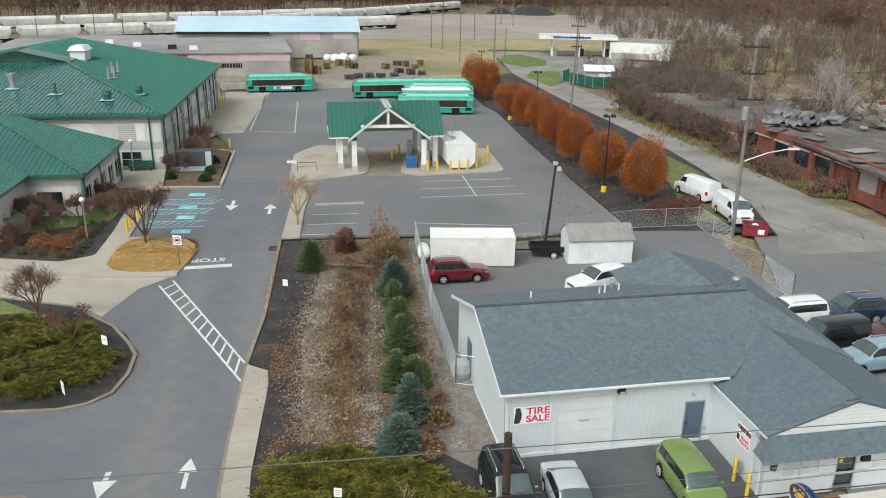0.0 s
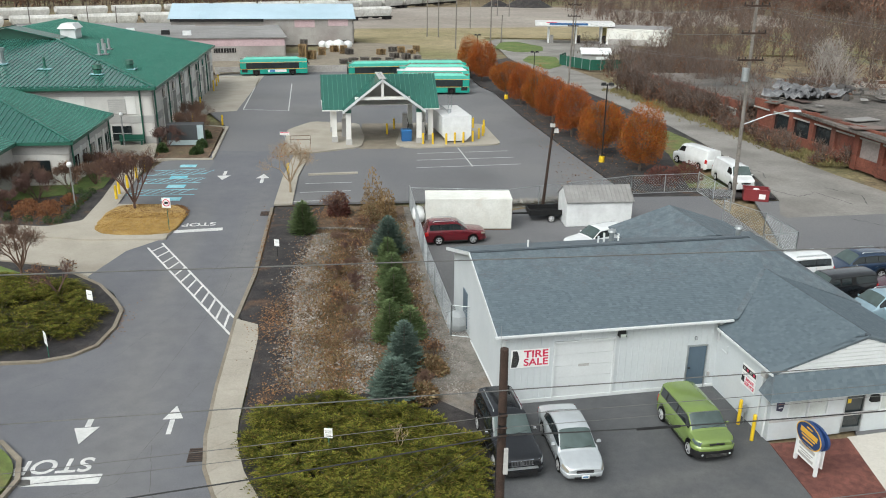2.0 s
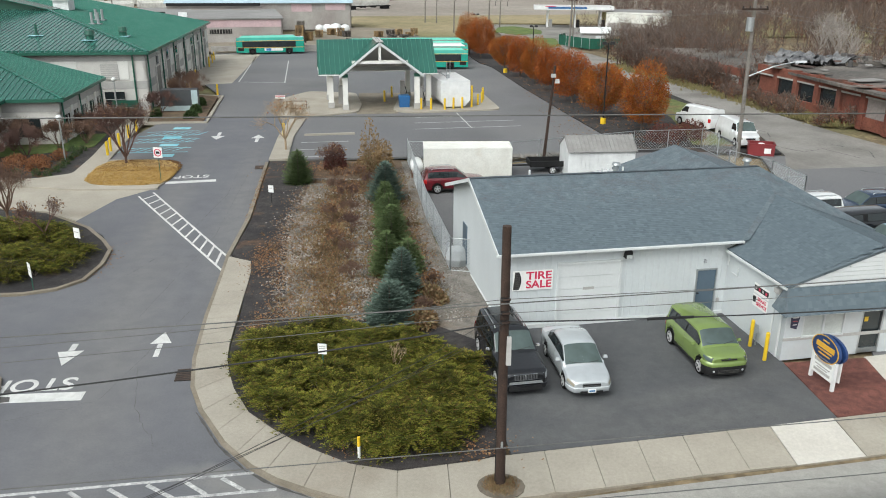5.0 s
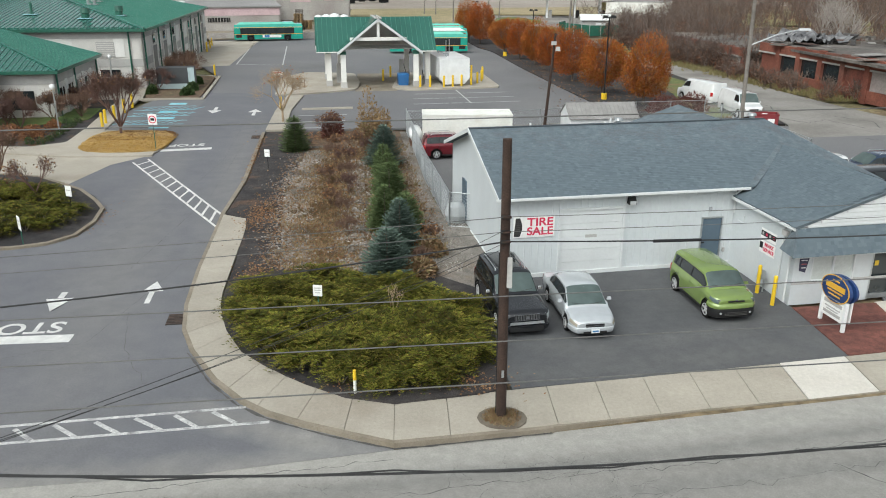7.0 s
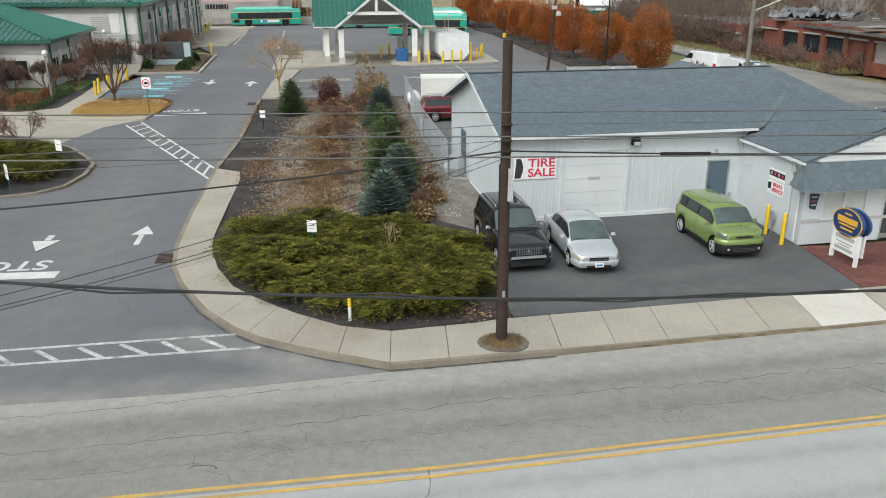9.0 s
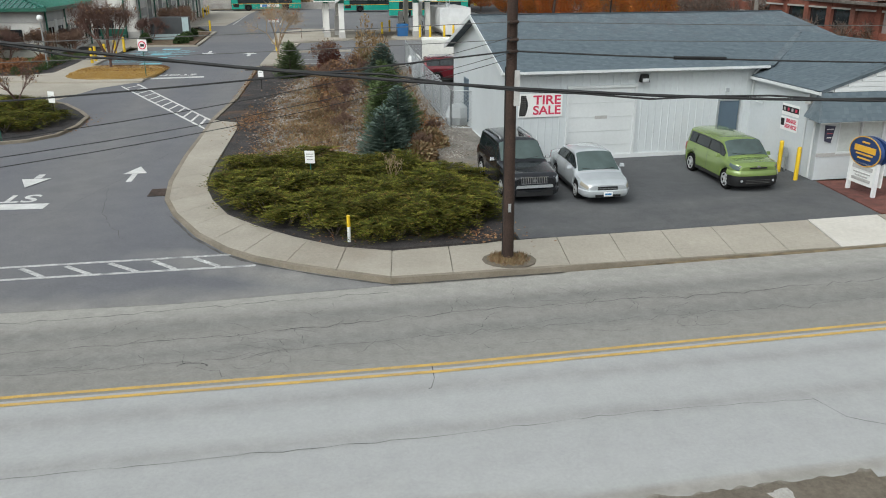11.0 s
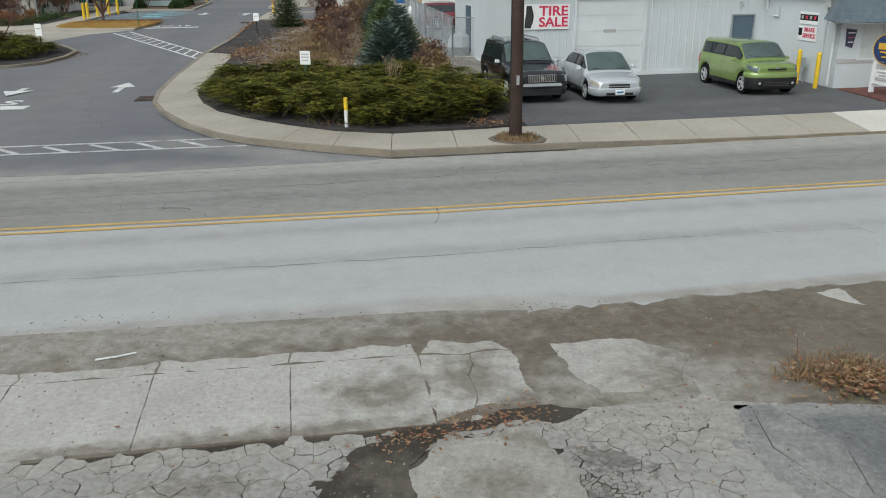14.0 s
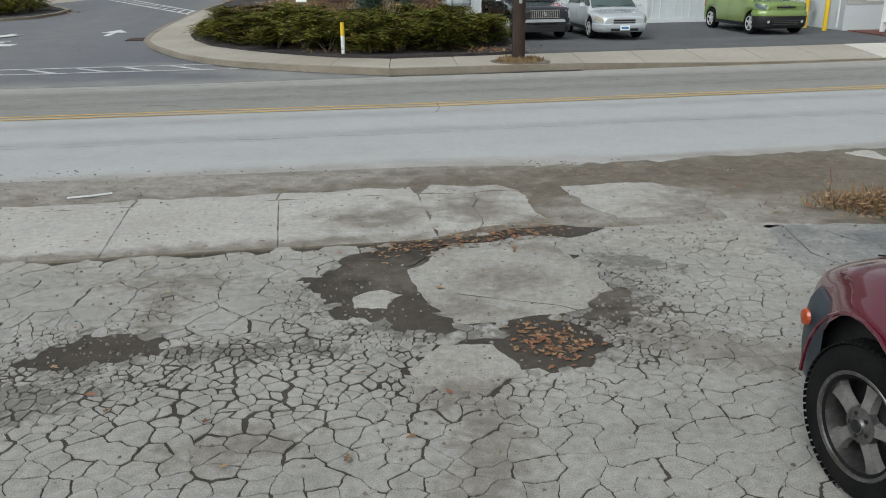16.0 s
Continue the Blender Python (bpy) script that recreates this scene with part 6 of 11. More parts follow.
# walls: grey block with pale panels between bands
part("wall", Geo().box(-0.15, LEN / 2, ez / 2 - 0.1, 0.3, LEN, ez), WALL_GREY, hall)
part("wall", Geo().box(-20.5, 0.15, ez / 2 - 0.1, 41, 0.3, ez), WALL_GREY, hall)
part("wall", Geo().box(-20.5, LEN, ez / 2 - 0.1, 41, 0.3, ez), WALL_GREY, hall)
for z, h in ((0.4, 0.8), (2.55, 0.75), (5.25, 0.7)):
    part("band", Geo().box(0.02, LEN / 2, z, 0.06, LEN - 0.1, h), WALL_BAND, hall)
    part("band", Geo().box(-20.5, -0.02, z, 40.9, 0.06, h), WALL_BAND, hall)
DOOR_GREY = paint("grey roller door", (0.2, 0.2, 0.195), 0.6)
v = 3.0
for k in range(7):
    vv = 5.4 + 5.6 * k
    d = part("roller_door", Geo().box(0.06, vv, 1.9, 0.06, 2.2, 3.7), DOOR_GREY, hall, "tall grey roller door")
    for s in (-1, 1):
        part("door_frame", Geo().box(0.09, vv + s * 1.2, 1.95, 0.1, 0.2, 3.9), WALL_PALE, d)
    part("wall_panel", Geo().box(0.06, vv + 2.7, 3.95, 0.05, 2.0, 1.7), WALL_PALE, hall)
    part("wall_panel", Geo().box(0.06, vv + 2.7, 1.45, 0.05, 2.0, 1.3), WALL_PALE, hall)
    w = part("window", Geo().box(0.075, vv, 4.45, 0.05, 0.9, 0.8), GLASS, hall)
    part("window_head", Geo().box(0.09, vv, 4.9, 0.08, 1.1, 0.1), WALL_BAND, w)
    part("window_sill", Geo().box(0.09, vv, 4.0, 0.08, 1.1, 0.1), WALL_BAND, w)
    part("wall_lamp", Geo().box(0.2, vv, 5.2, 0.3, 0.3, 0.2), WHITE, hall)
for vv in (0.4, 7.6, 14.6, 21.8, 29, 36):
    part("downspout", Geo().tube((0.18, vv, 0), (0.18, vv, ez - 0.2), 0.09, 0.09, 6), GREEN_TRIM, hall)
for u in (-1.2,):
    part("downspout", Geo().tube((u, -0.14, 0), (u, -0.14, ez - 0.2), 0.09, 0.09, 6), GREEN_TRIM, hall)
for u in (-0.6, -6.2, -11.5, -16.5):
    part("wall_panel", Geo().box(u - 1.6, -0.05, 4.0, 2.4 if u < -1 else 1.0, 0.05, 1.8), WALL_PALE, hall)
vent = part("louvre", Geo().box(-3.5, -0.08, 3.85, 1.7, 0.08, 1.5), WALL_BAND, hall, "grey wall louvre")
for k in range(7):
    part("louvre_blade", Geo().box(-3.5, -0.13, 3.25 + 0.2 * k, 1.6, 0.06, 0.05), WALL_GREY, vent)
part("window", Geo().box(-3.3, -0.08, 1.15, 1.9, 0.06, 1.5), GLASS, hall, "dark office window")
part("window_frame", Geo().box(-3.3, -0.12, 1.15, 0.08, 0.06, 1.5).box(-3.3, -0.12, 1.15, 1.9, 0.06, 0.07).box(-3.3, -0.12, 0.37, 2.1, 0.12, 0.08), WALL_BAND, hall)
part("door", Geo().box(-5.9, -0.08, 1.1, 1.0, 0.06, 2.2), GREEN_TRIM, hall, "green entrance door")
part("notice", Geo().box(-5.95, -0.12, 1.35, 0.25, 0.02, 0.3), BANNER, hall)
# roof vents
FLASH = paint("pale blue flashing", (0.35, 0.6, 0.66), 0.6)


def on_front(u, v):
    return ez + (HIP[2] - ez) * (v + 0.6) / 21.7


for u, v, kind in ((-6.3, 4.8, 1), (-12.2, 7.0, 0), (-17.3, 9.2, 2), (-26, 9.5, 0)):
    z = on_front(u, v)
    f = part("flashing", Geo().box(u, v, z + 0.03, 1.4, 1.3, 0.05), FLASH, hall, "pale blue roof flashing")
    if kind == 1:
        part("vent", Geo().tube((u, v, z), (u, v, z + 0.5), 0.4, 0.4, 12).tube((u, v, z + 0.55), (u, v, z + 1.0), 0.5, 0.42, 12), GREEN_TRIM, f)
    elif kind == 2:
        part("vent", Geo().tube((u, v, z), (u, v, z + 1.4), 0.35, 0.35, 10).tube((u, v, z + 1.4), (u, v, z + 1.7), 0.5, 0.5, 10), STEEL, f)
    else:
        part("vent", Geo().tube((u, v, z), (u, v, z + 1.2), 0.13, 0.13, 8).tube((u, v, z), (u, v, z + 0.3), 0.25, 0.2, 8), GREEN_TRIM, f)
for u, v in ((-3.8, 8.2),):
    z = ez + sl * (0.5 - u)
    f = part("flashing", Geo().box(u, v, z + 0.05, 1.4, 1.3, 0.05), FLASH, hall)
    part("vent", Geo().tube((u, v, z), (u, v, z + 0.5), 0.4, 0.4, 12).tube((u, v, z + 0.55), (u, v, z + 1.0), 0.5, 0.42, 12), GREEN_TRIM, f)
for u, v in ((-8.5, 14.5), (-8.1, 15.6), (-9.2, 19), (-8.8, 20.2)):
    z = ez + sl * (0.5 - u)
    part("flue", Geo().tube((u, v, z - 0.1), (u, v, z + 1.3), 0.16, 0.16, 8).box(u, v, z + 0.05, 0.7, 0.9, 0.08), STEEL, hall, "thin galvanized flue")
z = ez + sl * 15
hv_ = part("roof_fan", Geo().box(-14.6, 25.5, z + 0.5, 1.8, 2.6, 1.3), WHITE, hall, "white rooftop fan housing")
part("hood", Geo().box(-14.6, 25.5, z + 1.4, 2.3, 3.2, 0.6, 0, 0.5, 0.2), WHITE, hv_)

OFFICE = pose(-30.7, 64.2, 0.45, 0, 0, 7.6)
office = thing("office_building", "low pale office wing with a green metal hip roof", "building", OFFICE)
oz, os_ = 3.85, 0.27
metal_roof(office, [(0.5, -0.5, oz), (0.5, 12.6, oz), (-10.0, 12.6, oz + os_ * 10.5), (-10.0, 10.0, oz + os_ * 10.5)], "dark green standing-seam roof")
metal_roof(office, [(-22, -0.5, oz), (0.5, -0.5, oz), (-10, 10, oz + os_ * 10.5), (-22, 10, oz + os_ * 10.5)], "green standing-seam roof")
metal_roof(office, [(-3.9, -7.5, oz), (-3.9, -0.5, oz), (-9.5, 4.8, oz + os_ * 5.6), (-9.5, -2, oz + os_ * 5.6)])
part("hip_cap", Geo().tube((0.5, -0.5, oz + 0.03), (-10, 10, oz + os_ * 10.5 + 0.04), 0.13, 0.13, 6), GREEN_ROOF, office)
part("fascia", Geo().box(0.52, 6.0, oz - 0.12, 0.14, 13.2, 0.26).box(-1.8, -0.52, oz - 0.12, 4.5, 0.14, 0.26).box(-3.88, -4, oz - 0.12, 0.14, 7, 0.26), GREEN_TRIM, office)
part("wall", Geo().box(-0.15, 6.3, oz / 2 - 0.1, 0.3, 12.6, oz), WALL_GREY, office)
part("wall", Geo().box(-11, 0.15, oz / 2 - 0.1, 22, 0.3, oz), WALL_GREY, office)
part("wall", Geo().box(-4.55, -3.6, oz / 2 - 0.1, 0.3, 7.2, oz), WALL_GREY, office)
part("wall", Geo().box(-9, -7.1, oz / 2 - 0.1, 9, 0.3, oz), WALL_GREY, office)
part("band", Geo().box(0.02, 6.3, oz - 0.65, 0.06, 12.5, 0.9).box(-2.2, -0.02, oz - 0.65, 4.4, 0.06, 0.9), WALL_BAND, office)
for k in range(5):
    vv = 1.6 + 2.4 * k
    w = part("window", Geo().box(0.06, vv, 1.5, 0.05, 1.1, 1.6), GLASS, office, "dark office window")
    part("window_frame", Geo().box(0.09, vv, 1.5, 0.05, 0.06, 1.6), WALL_PALE, w)
    part("pilaster", Geo().box(0.06, vv + 1.2, 1.4, 0.14, 0.5, 2.9), WALL_PALE, office)
for u in (-2.6,):
    part("window", Geo().box(u, -0.06, 1.5, 2.0, 0.05, 1.5), GLASS, office)
part("downspout", Geo().tube((0.15, 0.4, 0), (0.15, 0.4, oz - 0.2), 0.08, 0.08, 6), GREEN_TRIM, office)
part("downspout", Geo().tube((0.15, 5.2, 0), (0.15, 5.2, oz - 0.2), 0.08, 0.08, 6), GREEN_TRIM, office)
part("downspout", Geo().tube((0.15, 12.0, 0), (0.15, 12.0, oz - 0.2), 0.08, 0.08, 6), GREEN_TRIM, office)

# ---- fuelling canopy ----
CAN = pose(-12.2, 81.05, 0.45, 0, 0, 9.5)
can = thing("fuel_canopy", "green-roofed fuelling canopy on pale square pillars", "canopy", CAN)
CW, CD, ce, cr = 12.1, 3.5, 3.65, 6.75
metal_roof(can, [(CW, 2 * CD, ce), (0, 2 * CD, ce), (0, CD, cr), (CW, CD, cr)], "", 0.5)
ga, gb, gm_ = 2.1, 10.4, 6.1
metal_roof(can, [(0, 0, ce), (ga, 0, ce), (gm_, CD, cr), (0, CD, cr)], "green standing-seam canopy roof", 0.5)
metal_roof(can, [(gb, 0, ce), (CW, 0, ce), (CW, CD, cr), (gm_, CD, cr)], "green standing-seam canopy roof", 0.5)
metal_roof(can, [(ga, -1.2, ce - 0.05), (ga, 0.2, ce), (gm_, CD, cr + 0.1), (gm_, -1.2, cr + 0.1)], "", 0.45)
metal_roof(can, [(gb, 0.2, ce), (gb, -1.2, ce - 0.05), (gm_, -1.2, cr + 0.1), (gm_, CD, cr + 0.1)], "", 0.45)
part("ridge_cap", Geo().box(gm_, 1.2, cr + 0.14, 0.7, 5.2, 0.08), WALL_BAND, can)
part("barge_board", Geo().slab([(ga - 0.1, -1.24, ce - 0.25), (ga - 0.1, -1.24, ce + 0.02), (gm_, -1.24, cr + 0.12), (gm_, -1.24, cr - 0.15)], 0.08).slab([(gm_, -1.24, cr - 0.15), (gm_, -1.24, cr + 0.12), (gb + 0.1, -1.24, ce + 0.02), (gb + 0.1, -1.24, ce - 0.25)], 0.08), TRIM, can, "white barge boards")
part("tie_beam", Geo().box(gm_, -1.0, ce + 1.25, 5.6, 0.25, 0.3), WALL_PALE, can)
part("king_post", Geo().box(gm_, -1.0, ce + 2.1, 0.25, 0.25, 1.7), WALL_PALE, can)
part("soffit", Geo().box(1.1, 1.5, ce - 0.08, 2.2, 3.4, 0.08).box(11.2, 1.5, ce - 0.08, 1.8, 3.4, 0.08).box(CW / 2, 4.8, ce - 0.08, CW, 3.6, 0.08), WALL_PALE, can)
for u, v in ((1.2, 0.9), (2.6, -0.5), (9.9, -0.5), (11.3, 0.9), (1.2, 6.4), (2.6, 7.2), (9.9, 7.2), (11.3, 6.4)):
    pl = part("pillar", Geo().box(u, v, 2.0, 0.5, 0.5, 3.4), WALL_PALE, can)
    part("pillar_base", Geo().box(u, v, 0.35, 0.62, 0.62, 0.7), WALL_BAND, pl)
    part("pillar_cap", Geo().box(u, v, ce - 0.1, 0.6, 0.6, 0.3), GREEN_TRIM, pl)
part("lining", Geo().slab([(ga + 0.1, -1.1, ce - 0.2), (ga + 0.1, 0.4, ce - 0.2), (gm_, CD, cr - 0.1), (gm_, -1.1, cr - 0.1)], 0.04).slab([(gb - 0.1, 0.4, ce - 0.2), (gb - 0.1, -1.1, ce - 0.2), (gm_, -1.1, cr - 0.1), (gm_, CD, cr - 0.1)], 0.04).slab([(0.2, 2 * CD - 0.1, ce - 0.12), (CW - 0.2, 2 * CD - 0.1, ce - 0.12), (CW - 0.2, CD, cr - 0.2), (0.2, CD, cr - 0.2)], 0.04), WALL_GREY, can, "pale lining under the canopy roof")
part("back_truss", Geo().box(gm_, 7.0, ce + 0.3, 8.0, 0.2, 0.5), WALL_PALE, can)
for u, v, h, mat_ in ((9.0, 4.5, 2.2, WALL_BAND), (10.4, 0.6, 2.0, WALL_BAND), (2.3, 3.6, 1.9, WALL_BAND)):
    fp = thing("fuel_dispenser", "grey fuel dispenser under the canopy", "dispenser", CAN @ pose(u, v, 0.13))
    part("cabinet", Geo().box(0, 0, h / 2, 0.5, 0.7, h, 0, 0.04, 0.04), mat_, fp)
    part("hose", Geo().path([(0.25, 0, h * 0.8), (0.45, 0, h * 0.4), (0.3, 0, 0.5), (0.26, 0, h * 0.5)], 0.04, 5), BLACK, fp)
bin_ = thing("waste_bin", "blue plastic wheeled bin beside a pillar", "bin", CAN @ pose(8.7, 0.7, 0.14))
part("tub", Geo().box(0, 0, 0.55, 1.0, 1.0, 1.1, 0, -0.06, -0.06), paint("blue plastic", (0.02, 0.12, 0.32), 0.5), bin_)
part("lid", Geo().box(0, 0, 1.15, 1.16, 1.16, 0.1, 0, 0.1, 0.1), paint("blue lid", (0.03, 0.16, 0.4), 0.5), bin_)
rack = thing("bike_rack", "brown metal railing on the fuel island", "rail", pose(-14.5, 80.7, 0.59, 0, 0, 8))
part("frame", Geo().path([(-1, 0, 0), (-1, 0, 0.9), (1, 0, 0.9), (1, 0, 0)], 0.04, 6).path([(-1, 0, 0.5), (1, 0, 0.5)], 0.03, 5), TWIG, rack)
tank = thing("storage_tank", "white rectangular fuel storage tank on saddles", "tank", pose(0.9, 85.7, 0.6, 0, 0, 12))
g = Geo()
sec = [(-1.0, 0.15), (1.0, 0.15), (1.55, 0.75), (1.55, 2.75), (-1.55, 2.75), (-1.55, 0.75)]
n = len(sec)
g.add([(x, -3.4, z) for x, z in sec] + [(x, 3.4, z) for x, z in sec], [tuple(range(n - 1, -1, -1)), tuple(range(n, 2 * n))] + [(i, (i + 1) % n, n + (i + 1) % n, n + i) for i in range(n)])
part("shell", recalc(g.mesh("shell")), WHITE, tank)
for y in (-2.4, 2.4):
    part("saddle", Geo().box(0, y, 0.08, 2.2, 0.4, 0.2), WALL_BAND, tank)
part("pipework", Geo().path([(-0.6, -2, 2.75), (-0.6, -2, 3.0), (-0.6, 2, 3.0), (-0.6, 2, 2.75)], 0.06, 6).tube((0.2, 1.8, 2.7), (0.2, 1.8, 4.1), 0.04).tube((0.6, 2.0, 2.7), (0.6, 2.0, 4.2), 0.04).tube((-0.3, -1, 2.7), (-0.3, -1, 3.1), 0.2, 0.2, 8), STEEL, tank)
b0 = thing("bollard", "yellow steel bollard guarding the fuel tank", "bollard", pose(-1.9, 81.5, 0.55), "tank bollards")
part("pipe", Geo().tube((0, 0, 0), (0, 0, 1.15), 0.11, 0.11, 10).lathe([(0.11, 1.15), (0.07, 1.2), (0, 1.22)], n=10), YELLOW, b0)
for x, y in ((-0.9, 81.5), (0.5, 81.4), (1.4, 81.9), (2.3, 82.2), (3.3, 83.0), (4.0, 84.4), (4.5, 86.0), (4.7, 87.6), (4.75, 89.2), (3.6, 90.5), (-6.0, 86.5), (-5.4, 89.5)):
    copy_thing(b0, pose(x, y, 0.55))
for x, y in ((-28.9, 92), (-29.9, 96.5), (-31.5, 104), (-33.3, 117), (-34.2, 122), (-25.3, 91.2), (-25.6, 60.2), (-25.9, 61.6), (-25.9, 63.4), (-26.4, 66.8), (-26.7, 69.5), (-13.5, 68.2), (-34.0, 119.5), (-35.0, 126)):
    copy_thing(b0, pose(x, y, ground_z(y)))

# ---- buses ----
TEAL = car_paint("teal bus paint", (0.02, 0.36, 0.27), 0.1)
TEAL_LIGHT = car_paint("light mint bus roof", (0.12, 0.55, 0.43), 0.0)


def bus(label, m, roof_mat, teal=True, ad=True):
    """A city bus facing +x, 11 m long."""
    r = thing("bus", label, "bus", m, "parked buses")
    L, W, H = 11.0, 2.45, 2.9
    part("body", Geo().box(0, 0, 0.75, L, W, 0.9).box(0, 0, 1.55, L - 0.06, W - 0.06, 1.1).box(0, 0, 2.35, L, W, 0.6, 0, 0.12, 0.16), TEAL, r)
    part("roof", Geo().box(-0.3, 0, 2.8, L - 1.6, W - 0.5, 0.36, 0, 0.5, 0.15), roof_mat, r)
    part("roof_panel", Geo().box(0.2, 0, 2.66, L - 0.5, W - 0.36, 0.05), roof_mat, r)
    for s in (-1, 1):
        part("window_band", Geo().box(-0.2, s * (W / 2 - 0.01), 1.62, L - 2.4, 0.06, 0.95), GLASS, r)
        part("stripe", Geo().box(0, s * (W / 2 + 0.005), 1.1, L - 0.1, 0.02, 0.07), GOLD, r)
        part("stripe", Geo().box(0, s * (W / 2 - 0.005), 2.16, L - 0.1, 0.02, 0.06), GOLD, r)
        part("vent_grille", Geo().box(-L / 2 + 0.75, s * (W / 2 + 0.005), 0.85, 0.9, 0.02, 0.5), BLACK, r)
        if ad:
            a = part("advert", Geo().box(0.5, s * (W / 2 + 0.008), 0.78, 3.0, 0.02, 0.42), BANNER, r)
            part("advert_block", Geo().box(-0.3, s * (W / 2 + 0.014), 0.78, 0.8, 0.02, 0.36), paint("advert blue", (0.05, 0.2, 0.5), 0.4), a)
        for x in (L / 2 - 2.5, -L / 2 + 2.6):
            part("wheel_arch", Geo().box(x, s * (W / 2 - 0.02), 0.62, 1.15, 0.06, 0.75), BLACK, r)
            t = part("tyre", recalc(Geo().lathe([(0.28, -0.13), (0.45, -0.13), (0.48, 0), (0.45, 0.13), (0.28, 0.13)], "y", n=20).mesh("tyre", 35)), RUBBER, r)
            t.matrix_basis = pose(x, s * (W / 2 - 0.1), 0.48)
            part("rim", Geo().tube((0, -0.1, 0), (0, 0.14, 0), 0.28, 0.28, 14), ALLOY if x > 0 else BLACK, t)
        for k in range(5):
            part("window_bar", Geo().box(-3.6 + 1.5 * k, s * (W / 2 + 0.025), 1.62, 0.05, 0.02, 0.95), BLACK, r)
    part("windscreen", Geo().box(L / 2 - 0.01, 0, 1.6, 0.06, W - 0.3, 1.3), GLASS, r)
    part("destination_sign", Geo().box(L / 2 - 0.02, 0, 2.42, 0.06, 1.6, 0.25), BLACK, r)
    part("rear_panel", Geo().box(-L / 2 + 0.0, 0, 1.4, 0.05, W - 0.4, 1.2), BLACK, r)
    for s in (-1, 1):
        part("headlight", Geo().box(L / 2, s * 0.95, 0.7, 0.06, 0.3, 0.2), CLEAR_LENS, r)
        part("mirror", Geo().box(L / 2 + 0.25, s * 1.3, 1.9, 0.15, 0.15, 0.4), BLACK, r)
        part("tail_light", Geo().box(-L / 2 - 0.01, s * 1.05, 0.9, 0.05, 0.15, 0.3), RED_LENS, r)
    return r


bus("teal city bus with a mint roof along the yard wall", pose(-28.2, 135.6, 0.45, 0, 0, 14), TEAL_LIGHT)
for x, y, a, white in ((-1.6, 116.7, 4, False), (-1.4, 122.6, 5, True), (-1.3, 127.6, 5, False), (-1.6, 133.0, 6, False), (-9.8, 131.2, 12, False), (-6.8, 124.6, 5, False)):
    if (x, y) != (-6.8, 124.6):
        bus("teal city bus with a white roof parked in a row" if white else "teal city bus with a mint roof parked in a row", pose(x, y, 0.45, 0, 0, a + (180 if x > -5 else 0)), WHITE if white else TEAL_LIGHT, ad=False)

# ---- warehouses, storage yard, filling station, ruin ----
ware = thing("warehouse", "low block warehouse with faded pink and red bands", "building", pose(-29.6, 154.5, 0.5, 0, 0, 14))
part("wall", Geo().box(-27.5, 0.15, 2.15, 55, 0.3, 4.3).box(-0.15, 20, 2.15, 0.3, 40, 4.3), BLOCK, ware)
part("painted_band", Geo().box(-9.5, -0.03, 3.55, 18.6, 0.06, 1.3).box(0.03, 18, 3.4, 0.06, 34, 1.6), PINK, ware, "faded pink wall band")
part("painted_band", Geo().box(-23, -0.03, 3.55, 8, 0.06, 1.3), paint("faded red", (0.5, 0.07, 0.06), 0.8), ware, "faded red wall band")
part("roof", Geo().box(-27.5, 20, 4.4, 55.6, 40.6, 0.2), FLAT_ROOF, ware, "flat grey tar roof")
for u, w in ((-16.6, 4.4), (-11.2, 4.0), (-22, 4.2)):
    wn_ = part("window", Geo().box(u, -0.04, 2.15, w, 0.08, 0.8), BLACK, ware, "strip of dark glass-block windows")
    for k in range(8):
        part("mullion", Geo().box(u - w / 2 + w * (k + 0.5) / 8, -0.1, 2.15, 0.08, 0.04, 0.8), BLOCK, wn_)
for u, v in ((-18, 6), (-22, 8), (-29, 14), (-35, 20)):
    part("roof_unit", Geo().box(u, v, 4.9, 1.6, 1.2, 0.8, 0, 0.06, 0.06), WHITE if u != -22 else BLACK, ware, "small rooftop unit")
part("roof_patch", Geo().box(-6, 30, 4.53, 6, 3, 0.04, 0.1).box(-14, 32, 4.53, 7, 4, 0.04), BARE, ware)
blue = thing("shed_building", "long shed with a pale blue metal roof", "building", pose(-20.3, 188, 0.5, 0, 0, 10))
part("wall", Geo().box(-20, 0.15, 2.9, 40, 0.3, 5.8).box(-0.15, 8, 2.9, 0.3, 16, 5.8), BLOCK, blue)
part("wall_panel", Geo().box(-11, -0.03, 4.7, 4.5, 0.06, 1.6), PINK, blue, "faded pink wall panel")
part("wall_panel", Geo().box(-3.5, -0.03, 4.9, 4.5, 0.06, 1.4), PINK, blue, "faded pink wall panel")
metal_roof(blue, [(-40.5, -0.6, 5.8), (0.5, -0.6, 5.8), (0.5, 9, 8.6), (-40.5, 9, 8.6)], "pale blue metal roof", 0.9, mat=SKY_BLUE_ROOF)
part("gable", Geo().slab([(0.0, 0, 5.8), (0.0, 18, 5.8), (0.0, 9, 8.5)], 0.2), BLOCK, blue)
part("beam", Geo().box(-30, -0.5, 5.5, 20, 0.2, 0.6), BLACK, blue)
wall_ = tagged(part("wall_low", Geo().box(0, 0, 0.5, 36, 0.3, 1.2), BLOCK, label="low concrete block wall behind the yard", kind="structure"), category="wall")
wall_.matrix_basis = pose(-20.6, 139.8, 0.45, 0, 0, 13)
sheet("lawn", [(-37, 136.2), (-31, 138), (-31.5, 141), (-38, 139)], 0.3, GRASS, "strip of bright green grass", cuts=())
